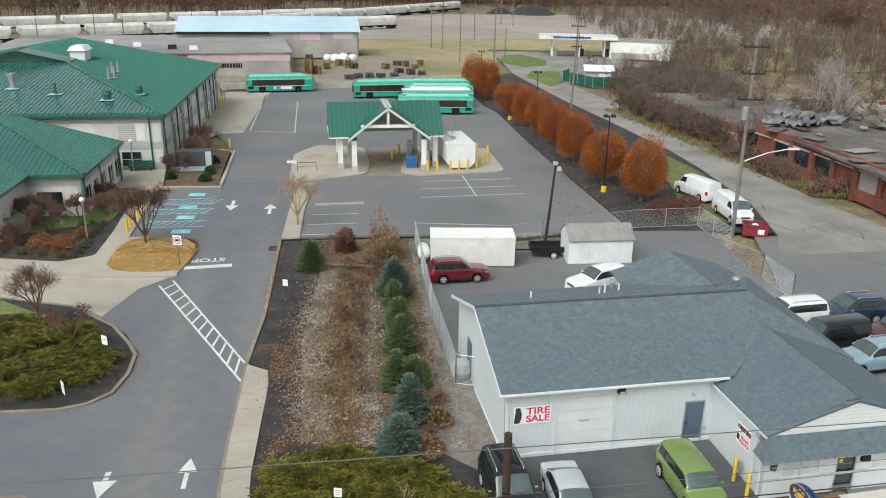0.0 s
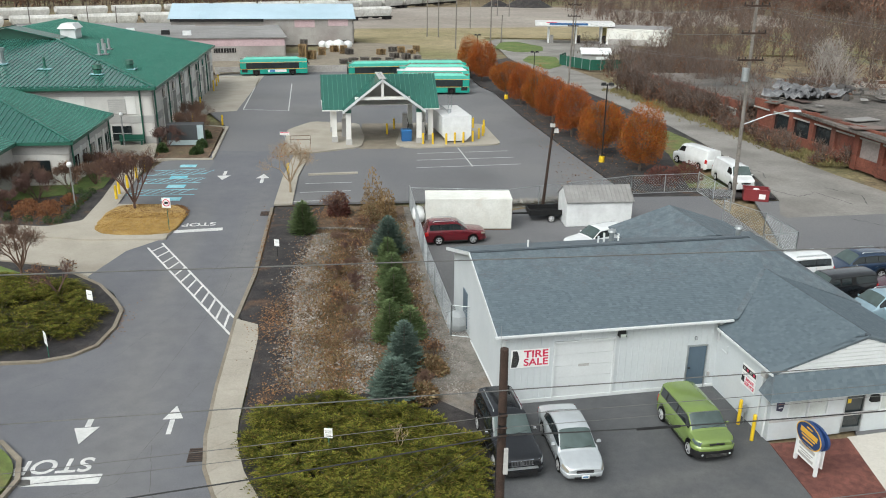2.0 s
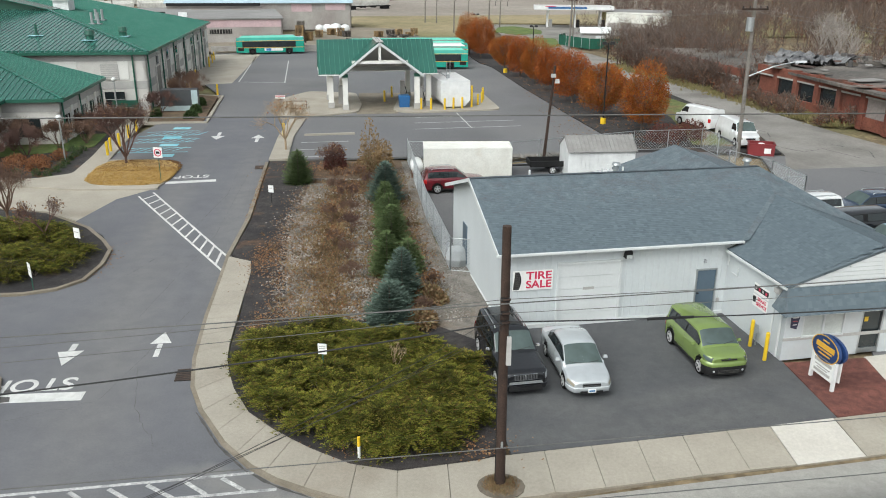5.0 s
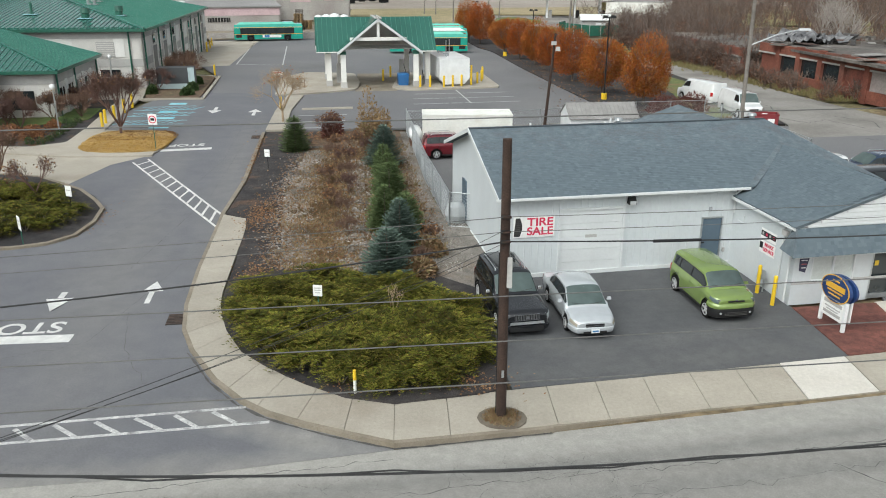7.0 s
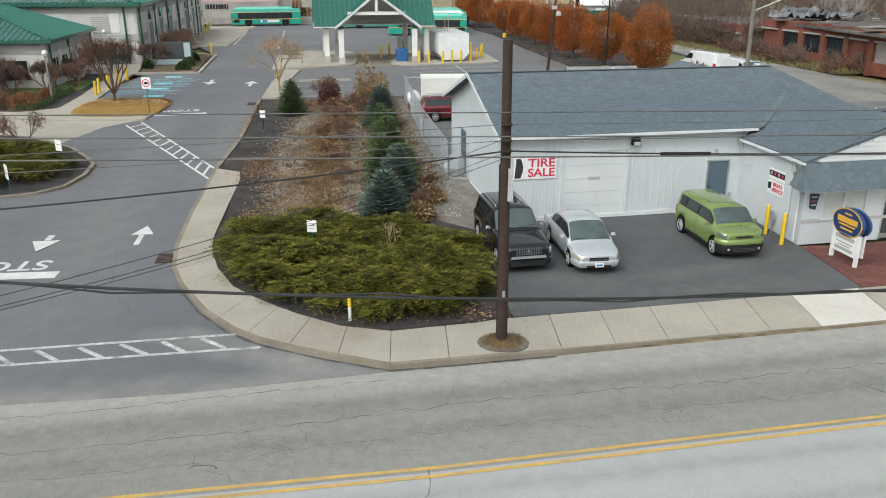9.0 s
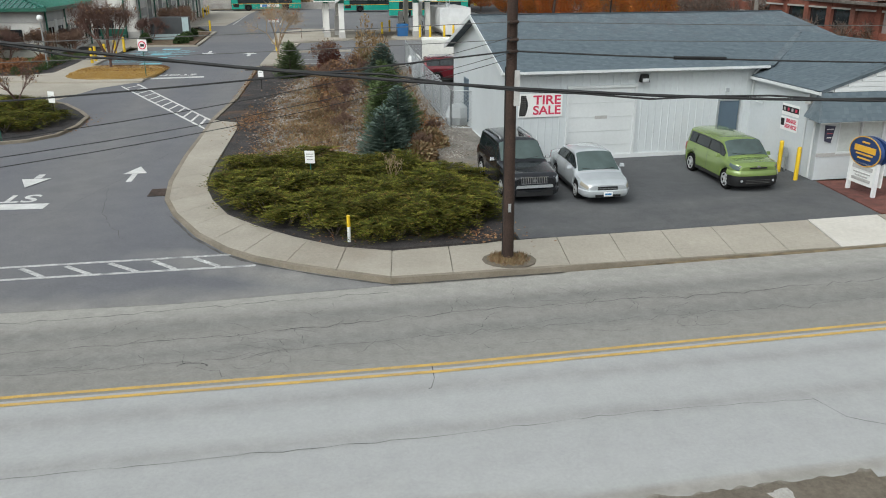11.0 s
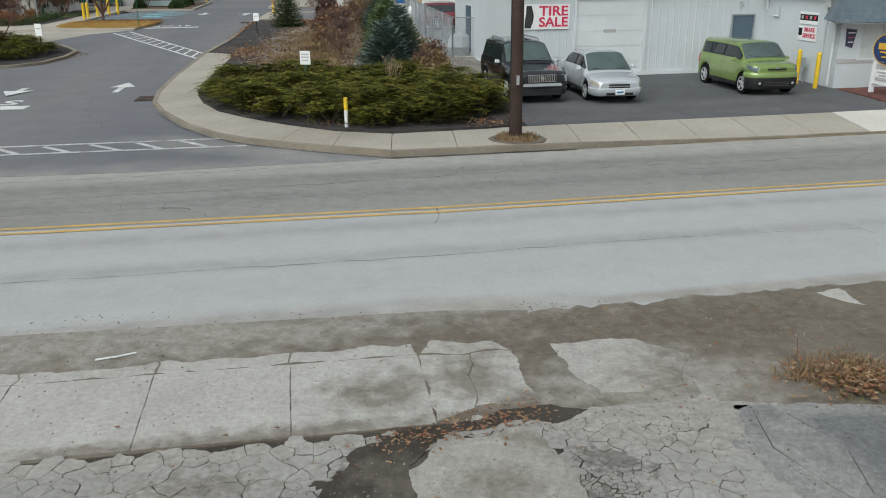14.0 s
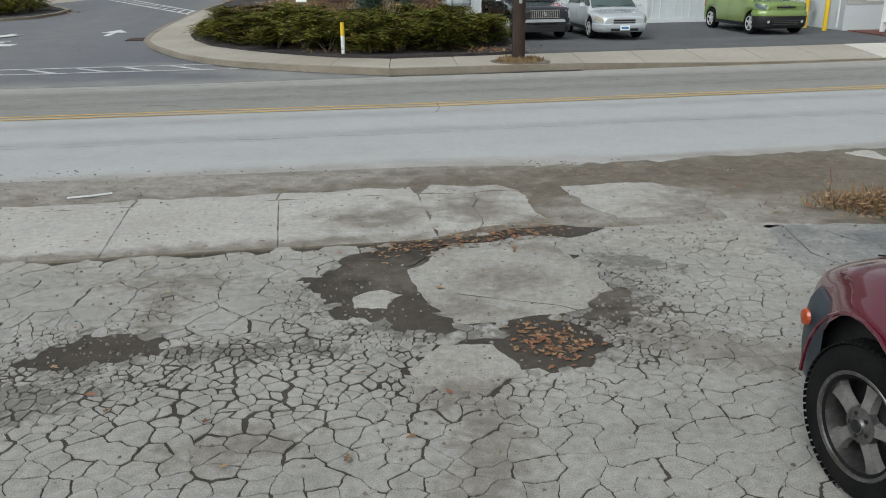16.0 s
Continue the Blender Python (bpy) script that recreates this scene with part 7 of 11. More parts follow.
PALLET = leafy("pallet wood", [(0.38, 0.26, 0.13), (0.46, 0.32, 0.17), (0.3, 0.2, 0.1), (0.1, 0.08, 0.06)])
rnd = random.Random(7)


def pallet_stack(x, y, n, rz, dark=False):
    r = thing("pallet_stack", "stack of dark worn pallets in the yard" if dark else "stack of yellow wooden pallets in the yard", "pallets", pose(x, y, 0.7, 0, 0, rz), "pallet stacks")
    for k in range(n):
        g = Geo()
        for j in range(5):
            g.box(0, -0.5 + 0.25 * j, 0.14, 1.2, 0.14, 0.03)
        for j in (-0.5, 0, 0.5):
            g.box(j, 0, 0.07, 0.1, 1.1, 0.1)
        o = part("pallet", g, RUIN_ROOF if dark else PALLET, r, kind="stuff")
        o.matrix_basis = pose(rnd.uniform(-0.05, 0.05), rnd.uniform(-0.05, 0.05), 0.16 * k, 0, 0, rnd.uniform(-4, 4)) @ Matrix.Diagonal((1.25, 1.25, 1.05, 1))


for x, y, n, d in ((-26.6, 155.5, 18, 0), (-26.8, 158, 22, 1), (-25.2, 157, 10, 0), (-22.5, 170, 8, 0), (-20.2, 167, 10, 0), (-19, 166, 7, 1), (-12.5, 166, 7, 0), (-10.5, 172, 6, 1), (-8.6, 170, 8, 0), (-6.4, 168, 5, 0), (-5.5, 172, 8, 0), (-21.5, 183, 8, 1), (-23, 181, 6, 1), (-9.4, 160, 6, 1), (-7, 158, 7, 1), (-4.8, 157.5, 5, 1), (-14.5, 152, 6, 1), (-16.5, 151, 6, 1), (-12.4, 153, 5, 1), (-10, 155, 4, 1), (-18.2, 150, 5, 1), (-24.2, 164, 9, 0)):
    pallet_stack(x, y, n, rnd.uniform(-20, 40), d)
for x, y, s in ((-24.5, 178.5, 1.3), (-22.6, 178, 1.5), (-20.8, 180, 1.2), (-26.4, 180, 1.1)):
    sk = thing("sack", "white bulk sack in the storage yard", "sack", pose(x, y, 0.7))
    part("bag", Geo().lathe([(0, 0), (0.7 * s, 0.05), (0.85 * s, 0.5 * s), (0.7 * s, 1.0 * s), (0.2 * s, 1.2 * s), (0, 1.2 * s)], n=12), WHITE, sk, smooth=60)

gas = thing("filling_station", "white flat canopy with a blue stripe over fuel pumps", "canopy", pose(31.6, 198.5, 0.45, 0, 0, -5))
part("canopy", Geo().box(0, 0, 4.6, 18.6, 7.5, 0.8), WHITE, gas)
part("stripe", Geo().box(-1.5, -3.77, 4.65, 9, 0.06, 0.45), paint("station blue", (0.03, 0.12, 0.3), 0.4), gas)
part("stripe", Geo().box(-5.5, -3.78, 4.95, 2.5, 0.06, 0.15), RED_INK, gas)
for u in (-6, 0.5, 6.5):
    for v in (-1.5, 2):
        part("column", Geo().box(u, v, 2.1, 0.4, 0.4, 4.2), WHITE, gas)
    pm = part("pump", Geo().box(u + 0.8, 0, 0.9, 0.8, 0.9, 1.8), BLACK if u > 0 else WALL_BAND, gas)
yb_ = thing("generator", "cream boxed machine behind the station", "machine", pose(40.5, 200, 0.45))
part("cabinet", Geo().box(0, 0, 1.9, 3.6, 2, 3.2), material("cream paint", (0.6, 0.52, 0.25), (0.52, 0.45, 0.2), 0.5), yb_)
part("base", Geo().box(0, 0, 0.2, 4, 2.2, 0.5), BLACK, yb_)
wb = thing("flat_building", "white flat-roofed block building with weathered paint", "building", pose(47.5, 198, 0.45, 0, 0, -20))
part("wall", Geo().box(0, 0, 1.9, 14, 12, 3.8), RUSTY_WHITE, wb)
part("roof", Geo().box(0, 0, 3.85, 13.6, 11.6, 0.1), FLAT_ROOF, wb)
part("band", Geo().box(-2, -6.02, 0.7, 9, 0.06, 1.4), BLOCK, wb)
hut = thing("hut", "small grey hut with a white roof inside a green fence", "hut", pose(28.2, 150.5, 0.45, 0, 0, -4))
part("wall", Geo().box(0, 0, 1.3, 5, 4, 2.6), WALL_BAND, hut)
metal_roof(hut, [(-2.8, -2.4, 2.6), (2.8, -2.4, 2.6), (2.8, 0, 3.5), (-2.8, 0, 3.5)], "", 0.6, mat=WHITE)
metal_roof(hut, [(2.8, 2.4, 2.6), (-2.8, 2.4, 2.6), (-2.8, 0, 3.5), (2.8, 0, 3.5)], "", 0.6, mat=WHITE)
part("door", Geo().box(1.0, -2.03, 1.1, 2.0, 0.06, 2.0), WHITE, hut)
GREEN_MESH = material("green privacy mesh", (0.01, 0.075, 0.05), (0.015, 0.1, 0.065), 0.9, 0.5, 20, 0.15, 0.1)
gf = thing("fence", "dark green privacy-screened fence round the hut", "fence")
for a, b in (((22.2, 154), (26.5, 145.6)), ((26.5, 145.6), (34.5, 146.2)), ((22.2, 154), (24, 158))):
    n = 4
    for k in range(n):
        p, q = Vector(a).lerp(Vector(b), k / n), Vector(a).lerp(Vector(b), (k + 1) / n)
        part("screen", Geo().slab([(p.x, p.y, 0.45), (q.x, q.y, 0.45), (q.x, q.y, 2.3), (p.x, p.y, 2.3)], 0.04), GREEN_MESH, gf)
        part("post", Geo().tube((p.x, p.y, 0.4), (p.x, p.y, 2.5), 0.05), STEEL, gf)

ruin = thing("brick_ruin", "derelict low red-brick factory with a sagging tar roof", "building")
RZT = 4.3
edge = [(39.9, 60.0), (39.9, 70.2), (38.0, 80.5), (35.9, 91.0)]
edge2 = [(35.3, 94), (33.0, 106), (29.6, 122.5)]
for line, top in ((edge, RZT), (edge2, 3.3)):
    for a, b in zip(line[:-1], line[1:]):
        d = (Vector(b) - Vector(a)).normalized()
        nx, ny = d.y, -d.x
        L = math.dist(a, b)
        k = max(1, round(L / 3.4))
        for i in range(k):
            p, q = Vector(a).lerp(Vector(b), i / k), Vector(a).lerp(Vector(b), (i + 1) / k)
            m = (p + q) / 2
            ang = math.atan2(q.y - p.y, q.x - p.x)
            ln = (q - p).length
            part("pier", Geo().box(p.x, p.y, top / 2 + 0.2, 0.7, 0.5, top - 0.2, ang), BRICK, ruin)
            part("wall", Geo().box(m.x, m.y, 0.95, ln, 0.35, 1.1, ang), BRICK, ruin)
            part("parapet", Geo().box(m.x, m.y, top - 0.45, ln, 0.37, 0.9, ang), BRICK, ruin)
            part("lintel", Geo().box(m.x - 0.02, m.y, top - 0.95, ln, 0.45, 0.16, ang), OLD_CONCRETE, ruin)
            kind = rnd.random()
            inset = Geo().box(m.x + 0.12, m.y, (top - 0.9 + 1.5) / 2, ln - 0.6, 0.1, top - 2.4, ang)
            part("window", inset, GLASS if kind < 0.55 else (BLOCK if kind < 0.75 else BRICK), ruin, "broken dark factory window" if kind < 0.55 else "bricked-up window")
RUB = leafy("roof rubble", [(0.08, 0.07, 0.06), (0.14, 0.125, 0.11), (0.28, 0.27, 0.26), (0.12, 0.06, 0.04), (0.06, 0.06, 0.064), (0.1, 0.085, 0.07)])
part("roof", recalc(Geo().slab([(39.7, 60, RZT - 0.2), (75, 64, RZT), (72, 102, RZT - 0.3), (52, 104, RZT - 1.0), (36.2, 91, RZT - 0.2)], 0.25).mesh("roof")), RUIN_ROOF, ruin, "patched and stained tar roof")
part("roof", recalc(Geo().slab([(35.4, 94, 3.0), (50, 100, 2.6), (50, 128, 2.4), (30, 122.5, 3.0)], 0.25).mesh("roof")), RUIN_ROOF, ruin, "collapsed brown roof")
part("floor_slab", recalc(Geo().slab([(50, 100, 0.9), (90, 98, 0.9), (95, 130, 0.9), (52, 130, 0.9)], 0.25).mesh("floor_slab")), BARE, ruin)
g = Geo()
for _ in range(900):
    x, y = rnd.uniform(44, 90), rnd.uniform(92, 132)
    if x < 50 and y > 100:
        continue
    s = rnd.uniform(0.2, 1.3)
    z = 4.0 if y < 100 and x < 70 else 1.0
    g.box(x, y, z + s * 0.15, s * 1.8, s * rnd.uniform(0.3, 1.2), s * rnd.uniform(0.2, 0.6), rnd.uniform(0, 3), rnd.uniform(0, 0.1) * s, 0.1 * s)
tagged(part("rubble", g, RUB, label="heaps of grey and brown demolition rubble", kind="stuff"), category="rubble")
g = Geo()
for _ in range(60):
    x, y = rnd.uniform(36.5, 60), rnd.uniform(60, 92)
    s = rnd.uniform(0.3, 1.6)
    g.box(x, y, RZT + 0.03, s * 2, s, 0.08, rnd.uniform(0, 3))
tagged(part("roof_debris", g, RUB, label="loose sheets and scraps on the ruined roof", kind="stuff"), category="debris")
tarp = thing("tarpaulin", "crumpled grey and white tarpaulin on the ruin", "tarpaulin", pose(44.0, 95.5, RZT))
g = Geo()
N = 14
for i in range(N):
    for j in range(N):
        g.v.append((i * 0.55 - 3.6 + rnd.uniform(-0.15, 0.15), j * 0.4 - 2.6, abs(rnd.gauss(0.3, 0.22)) + 0.4 * math.sin(i * 0.5)))
g.f = [(i * N + j, (i + 1) * N + j, (i + 1) * N + j + 1, i * N + j + 1) for i in range(N - 1) for j in range(N - 1)]
part("sheet", g, material("grey tarpaulin", (0.06, 0.06, 0.065), (0.2, 0.2, 0.205), 0.6, 0.6, 4, 0.2, 0.1, stain=(0.4, 0.4, 0.4), stain_at=0.64), tarp)
tp2 = copy_thing(tarp, pose(41.0, 93.0, RZT - 0.1, 0, 0, 50))

# railway wagons
def wagon(m, c):
    r = thing("hopper_wagon", "pale grey rounded hopper rail wagon", "wagon", m, "rail wagons")
    sec = [(-1.5, 1.2), (-1.6, 2.2), (-1.5, 3.4), (-0.9, 4.1), (0.9, 4.1), (1.5, 3.4), (1.6, 2.2), (1.5, 1.2)]
    g = Geo()
    n = len(sec)
    xs = [(-7.5, 0.55), (-6.6, 1), (6.6, 1), (7.5, 0.55)]
    for x, k in xs:
        for a, b in sec:
            g.v.append((x, a, 4.1 - (4.1 - b) * k))
    for s in range(3):
        g.f += [(s * n + i, s * n + (i + 1) % n, (s + 1) * n + (i + 1) % n, (s + 1) * n + i) for i in range(n)]
    g.f += [tuple(range(n)), tuple(range(3 * n, 4 * n))]
    part("hopper", recalc(g.mesh("hopper")), c, r)
    part("underframe", Geo().box(0, 0, 0.95, 16, 2.4, 0.3).box(-6.4, 0, 0.45, 2.4, 2.2, 0.9).box(6.4, 0, 0.45, 2.4, 2.2, 0.9).box(-2, 0, 0.8, 1.5, 1.6, 0.7).box(2, 0, 0.8, 1.5, 1.6, 0.7), BLACK, r)
    return r


PALE_GREY = material("pale grey wagon paint", (0.62, 0.61, 0.58), (0.5, 0.49, 0.46), 0.7, 0.3, 2, 0.15, 0.05, stain=(0.25, 0.2, 0.16), stain_at=0.6)
first = wagon(pose(-118, 206, 0.5, 0, 0, 33), PALE_GREY)
d0 = Vector((-118, 206))
rail_dir = Vector((math.cos(radians(36)), math.sin(radians(36))))
for k in range(1, 8):
    p = d0 + rail_dir * 16.6 * k
    copy_thing(first, pose(p.x, p.y, 0.5, 0, 0, 36))
for k in range(9):
    p = Vector((-150, 222)) + Vector((math.cos(radians(40)), math.sin(radians(40)))) * 17 * k
    copy_thing(first, pose(p.x, p.y, 0.8, 0, 0, 40))
for k in range(9):
    p = Vector((-60, 268)) + Vector((math.cos(radians(63)), math.sin(radians(63)))) * 17 * k
    copy_thing(first, pose(p.x, p.y, 0.5, 0, 0, 63))
truck = thing("tanker_truck", "white tank trailer beside the tracks", "truck", pose(-27, 345, 0.4, 0, 0, 60))
part("tank", Geo().tube((-5, 0, 2), (5, 0, 2), 1.3, 1.3, 12), WHITE, truck)
part("chassis", Geo().box(0, 0, 0.7, 11, 2.2, 0.5), BLACK, truck)
coal = Geo()
for cx, cy, r, h in ((38, 372, 12, 4.5), (24, 375, 7, 3)):
    prof = [(r, 0), (r * 0.75, h * 0.3), (r * 0.45, h * 0.75), (r * 0.15, h), (0, h)]
    coal.lathe(prof, at=(cx, cy, 0), n=18)
tagged(part("coal_heap", coal, MULCH, label="dark heaps of coal at the far edge", kind="stuff"), category="heap")

# ---- back lot: container, shed, trailer, tank, skip ----
con = thing("storage_container", "long dirty-white storage container in the back lot", "container", pose(1.95, 54.7, 0.4, 0, 0, 2))
part("shell", Geo().box(0, 0, 1.2, 6.1, 2.3, 2.1), RUSTY_WHITE, con)
for k in range(26):
    part("rib", Geo().box(-2.95 + 0.236 * k, -1.165, 1.2, 0.09, 0.03, 1.95), RUSTY_WHITE, con)
part("roof_rim", Geo().box(0, -1.15, 2.27, 6.14, 0.06, 0.1).box(0, 1.15, 2.27, 6.14, 0.06, 0.1).box(-3.05, 0, 2.27, 0.06, 2.3, 0.1).box(3.05, 0, 2.27, 0.06, 2.3, 0.1), RUSTY_WHITE, con)
part("skid", Geo().box(0, 0, 0.1, 6.0, 2.2, 0.16), TWIG, con)
shed = thing("garden_shed", "white timber shed with a grey ribbed metal roof", "shed", pose(11.35, 56.0, 0.4, 0, 0, 6))
part("wall", Geo().box(0, -1.2, 1.0, 4.7, 0.1, 1.9).box(0, 1.2, 1.0, 4.7, 0.1, 1.9), WHITE, shed)
for s in (-1, 1):
    part("gable_wall", Geo().slab([(s * 2.35, -1.25, 0.05), (s * 2.35, 1.25, 0.05), (s * 2.35, 1.25, 1.95), (s * 2.35, 0, 2.75), (s * 2.35, -1.25, 1.95)], 0.08), WHITE, shed)
for k in range(16):
    part("board", Geo().box(-2.25 + 0.3 * k, -1.265, 1.0, 0.27, 0.03, 1.85), WHITE, shed)
GREYMET = material("grey ribbed roof", (0.27, 0.26, 0.25), (0.33, 0.32, 0.31), 0.5, 1, 12, 0.1, 0.1, 0.3)
metal_roof(shed, [(-2.5, -1.45, 1.88), (2.5, -1.45, 1.88), (2.5, 0, 2.8), (-2.5, 0, 2.8)], "grey ribbed roof", 0.3, 0.04, GREYMET)
metal_roof(shed, [(2.5, 1.45, 1.88), (-2.5, 1.45, 1.88), (-2.5, 0, 2.8), (2.5, 0, 2.8)], "", 0.3, 0.04, GREYMET)
part("door", Geo().box(0.6, -1.3, 0.95, 1.3, 0.03, 1.5), WHITE, shed)
ut = thing("utility_trailer", "small black open utility trailer", "trailer", pose(7.75, 56.4, 0.42, 0, 0, 5))
part("bed", Geo().box(0, 0, 0.55, 2.6, 1.5, 0.1).box(0, -0.75, 0.75, 2.6, 0.05, 0.35).box(0, 0.75, 0.75, 2.6, 0.05, 0.35).box(-1.3, 0, 0.75, 0.05, 1.5, 0.35), BLACK, ut)
part("ramp", Geo().box(1.32, 0, 1.05, 0.06, 1.45, 1.0), BLACK, ut)
part("drawbar", Geo().box(-1.9, 0, 0.5, 1.3, 0.1, 0.1), BLACK, ut)
for s in (-1, 1):
    t = wheel(ut, 0.3, s * 0.85, 0.3, 0.18, 1, WHITE)
    t.matrix_basis = pose(0.3, s * 0.85, 0.3, 0, 0, 90 * s)
pt = thing("propane_tank", "white horizontal gas tank on a rusty cradle", "tank", pose(-1.6, 54.6, 0.42, 0, 0, 95))
part("tank", Geo().lathe([(0, -1.0), (0.25, -0.95), (0.45, -0.7), (0.45, 0.7), (0.25, 0.95), (0, 1.0)], "x", (0, 0, 0.85), 16), WHITE, pt, smooth=50)
part("cradle", Geo().box(-0.5, 0, 0.2, 0.2, 0.8, 0.45).box(0.5, 0, 0.2, 0.2, 0.8, 0.45), TWIG, pt)
skip = thing("dumpster", "small dark red steel skip with white bags", "dumpster", pose(25.6, 62.2, 0.36, 0, 0, -15))
DRED = paint("dark red steel", (0.2, 0.02, 0.025), 0.6)
part("shell", Geo().box(0, -0.6, 0.55, 1.9, 0.06, 0.9).box(0, 0.6, 0.55, 1.9, 0.06, 0.9).box(-0.95, 0, 0.55, 0.06, 1.2, 0.9).box(0.95, 0, 0.55, 0.06, 1.2, 0.9).box(0, 0, 0.15, 1.9, 1.2, 0.08), DRED, skip)
part("rim", Geo().box(0, -0.62, 1.0, 2.0, 0.1, 0.1).box(0, 0.62, 1.0, 2.0, 0.1, 0.1).box(-0.97, 0, 1.0, 0.1, 1.3, 0.1).box(0.97, 0, 1.0, 0.1, 1.3, 0.1), DRED, skip)
part("notice", Geo().box(0.45, -0.64, 0.5, 0.5, 0.02, 0.4), BANNER, skip)
part("bag", Geo().lathe([(0, 0.3), (0.4, 0.4), (0.45, 0.7), (0.2, 1.0), (0, 1.02)], n=10), WHITE, skip, smooth=60)

# ---- plants ----
def leaf_quad(g, p, nrm, up, w, h):
    """A small four-cornered leaf or spray of needles at p."""
    side = up.cross(nrm)
    if side.length < 1e-4:
        side = up.orthogonal()
    side = side.normalized() * w / 2
    tip = up * h
    n = len(g.v)
    g.v += [tuple(p - side * 0.4), tuple(p + side * 0.4), tuple(p + tip * 0.6 + side), tuple(p + tip), tuple(p + tip * 0.6 - side)]
    g.f.append((n, n + 1, n + 2, n + 3, n + 4))


def needle(g, p, out, side, ln):
    """A slim pointed spray: four corners."""
    n = len(g.v)
    m = p + out * ln * 0.45
    g.v += [tuple(p), tuple(m + side), tuple(p + out * ln), tuple(m - side)]
    g.f.append((n, n + 1, n + 2, n + 3))


def rand_dir(r):
    z = r.uniform(-1, 1)
    a = r.uniform(0, 2 * math.pi)
    s = math.sqrt(1 - z * z)
    return Vector((s * math.cos(a), s * math.sin(a), z))


def branches(g, p, d, length, rad, depth, r, spread=0.6, lift=0.15, tips=None, n=5, kids=(2, 3)):
    """A limb that bends and forks; collects its ends in tips."""
    steps = 3 if depth > 1 else 2
    q = Vector(p)
    for k in range(steps):
        d = (d + rand_dir(r) * 0.16 + Vector((0, 0, lift * 0.3))).normalized()
        e = q + d * length / steps
        g.tube(q, e, rad * (1 - 0.3 * k / steps), rad * (1 - 0.3 * (k + 1) / steps), n if depth > 1 else 3, False)
        q = e
    if depth == 0:
        if tips is not None:
            tips.append((q, d))
        return
    for _ in range(r.randint(*kids)):
        nd = (d + rand_dir(r) * spread + Vector((0, 0, lift))).normalized()
        branches(g, q, nd, length * r.uniform(0.6, 0.8), rad * 0.6, depth - 1, r, spread, lift, tips, n, kids)


PEAR = leafy("autumn pear leaves", [(0.3, 0.075, 0.013), (0.37, 0.11, 0.016), (0.22, 0.042, 0.012), (0.19, 0.1, 0.02), (0.38, 0.14, 0.022), (0.25, 0.055, 0.014)], 0.6, 0.2, 0.4, 0.6)
PEAR_RED = leafy("red autumn pear leaves", [(0.3, 0.065, 0.013), (0.36, 0.09, 0.015), (0.22, 0.04, 0.011), (0.2, 0.08, 0.018), (0.4, 0.13, 0.02)], 0.6, 0.2, 0.35, 0.9)
SPRUCE_BLUE = leafy("blue spruce needles", [(0.085, 0.125, 0.1), (0.12, 0.17, 0.14), (0.06, 0.092, 0.07), (0.175, 0.225, 0.19)], 0.7)
SPRUCE = leafy("green spruce needles", [(0.06, 0.096, 0.034), (0.088, 0.13, 0.047), (0.12, 0.165, 0.066), (0.155, 0.19, 0.085)], 0.7)
JUNIPER = leafy("juniper sprays", [(0.045, 0.056, 0.009), (0.066, 0.075, 0.011), (0.027, 0.037, 0.008), (0.095, 0.096, 0.014), (0.12, 0.105, 0.018), (0.02, 0.028, 0.008), (0.095, 0.056, 0.018)], 0.8, 0.1, 0.5, 0.9)
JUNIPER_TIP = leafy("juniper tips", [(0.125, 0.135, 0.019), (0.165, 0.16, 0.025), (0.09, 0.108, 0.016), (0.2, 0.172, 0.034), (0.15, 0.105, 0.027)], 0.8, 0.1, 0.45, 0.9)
DRYLEAF = leafy("fallen leaves", [(0.26, 0.145, 0.07), (0.18, 0.098, 0.05), (0.32, 0.2, 0.105), (0.15, 0.082, 0.045), (0.1, 0.062, 0.04), (0.28, 0.13, 0.055)], 0.8)
WEED = leafy("dry weeds", [(0.19, 0.118, 0.063), (0.24, 0.158, 0.088), (0.14, 0.088, 0.05), (0.3, 0.225, 0.135), (0.15, 0.13, 0.055), (0.2, 0.1, 0.05)], 0.85, 0.2, 0.45, 0.6)
REDBUSH = leafy("dark red shrub leaves", [(0.1, 0.036, 0.03), (0.14, 0.05, 0.038), (0.075, 0.03, 0.025), (0.17, 0.075, 0.05)], 0.7)
BUSHGREEN = leafy("clipped shrub leaves", [(0.03, 0.055, 0.02), (0.05, 0.085, 0.03), (0.08, 0.11, 0.04)], 0.7)
TANBUSH = leafy("tan grassy leaves", [(0.28, 0.19, 0.095), (0.23, 0.145, 0.066), (0.17, 0.11, 0.055), (0.33, 0.24, 0.135)], 0.8)
STONE = leafy("grey rip-rap stone", [(0.17, 0.158, 0.142), (0.24, 0.226, 0.206), (0.11, 0.095, 0.08), (0.3, 0.283, 0.26), (0.17, 0.14, 0.112), (0.38, 0.36, 0.33)], 0.9, 0.3, 0.35, 0.5)


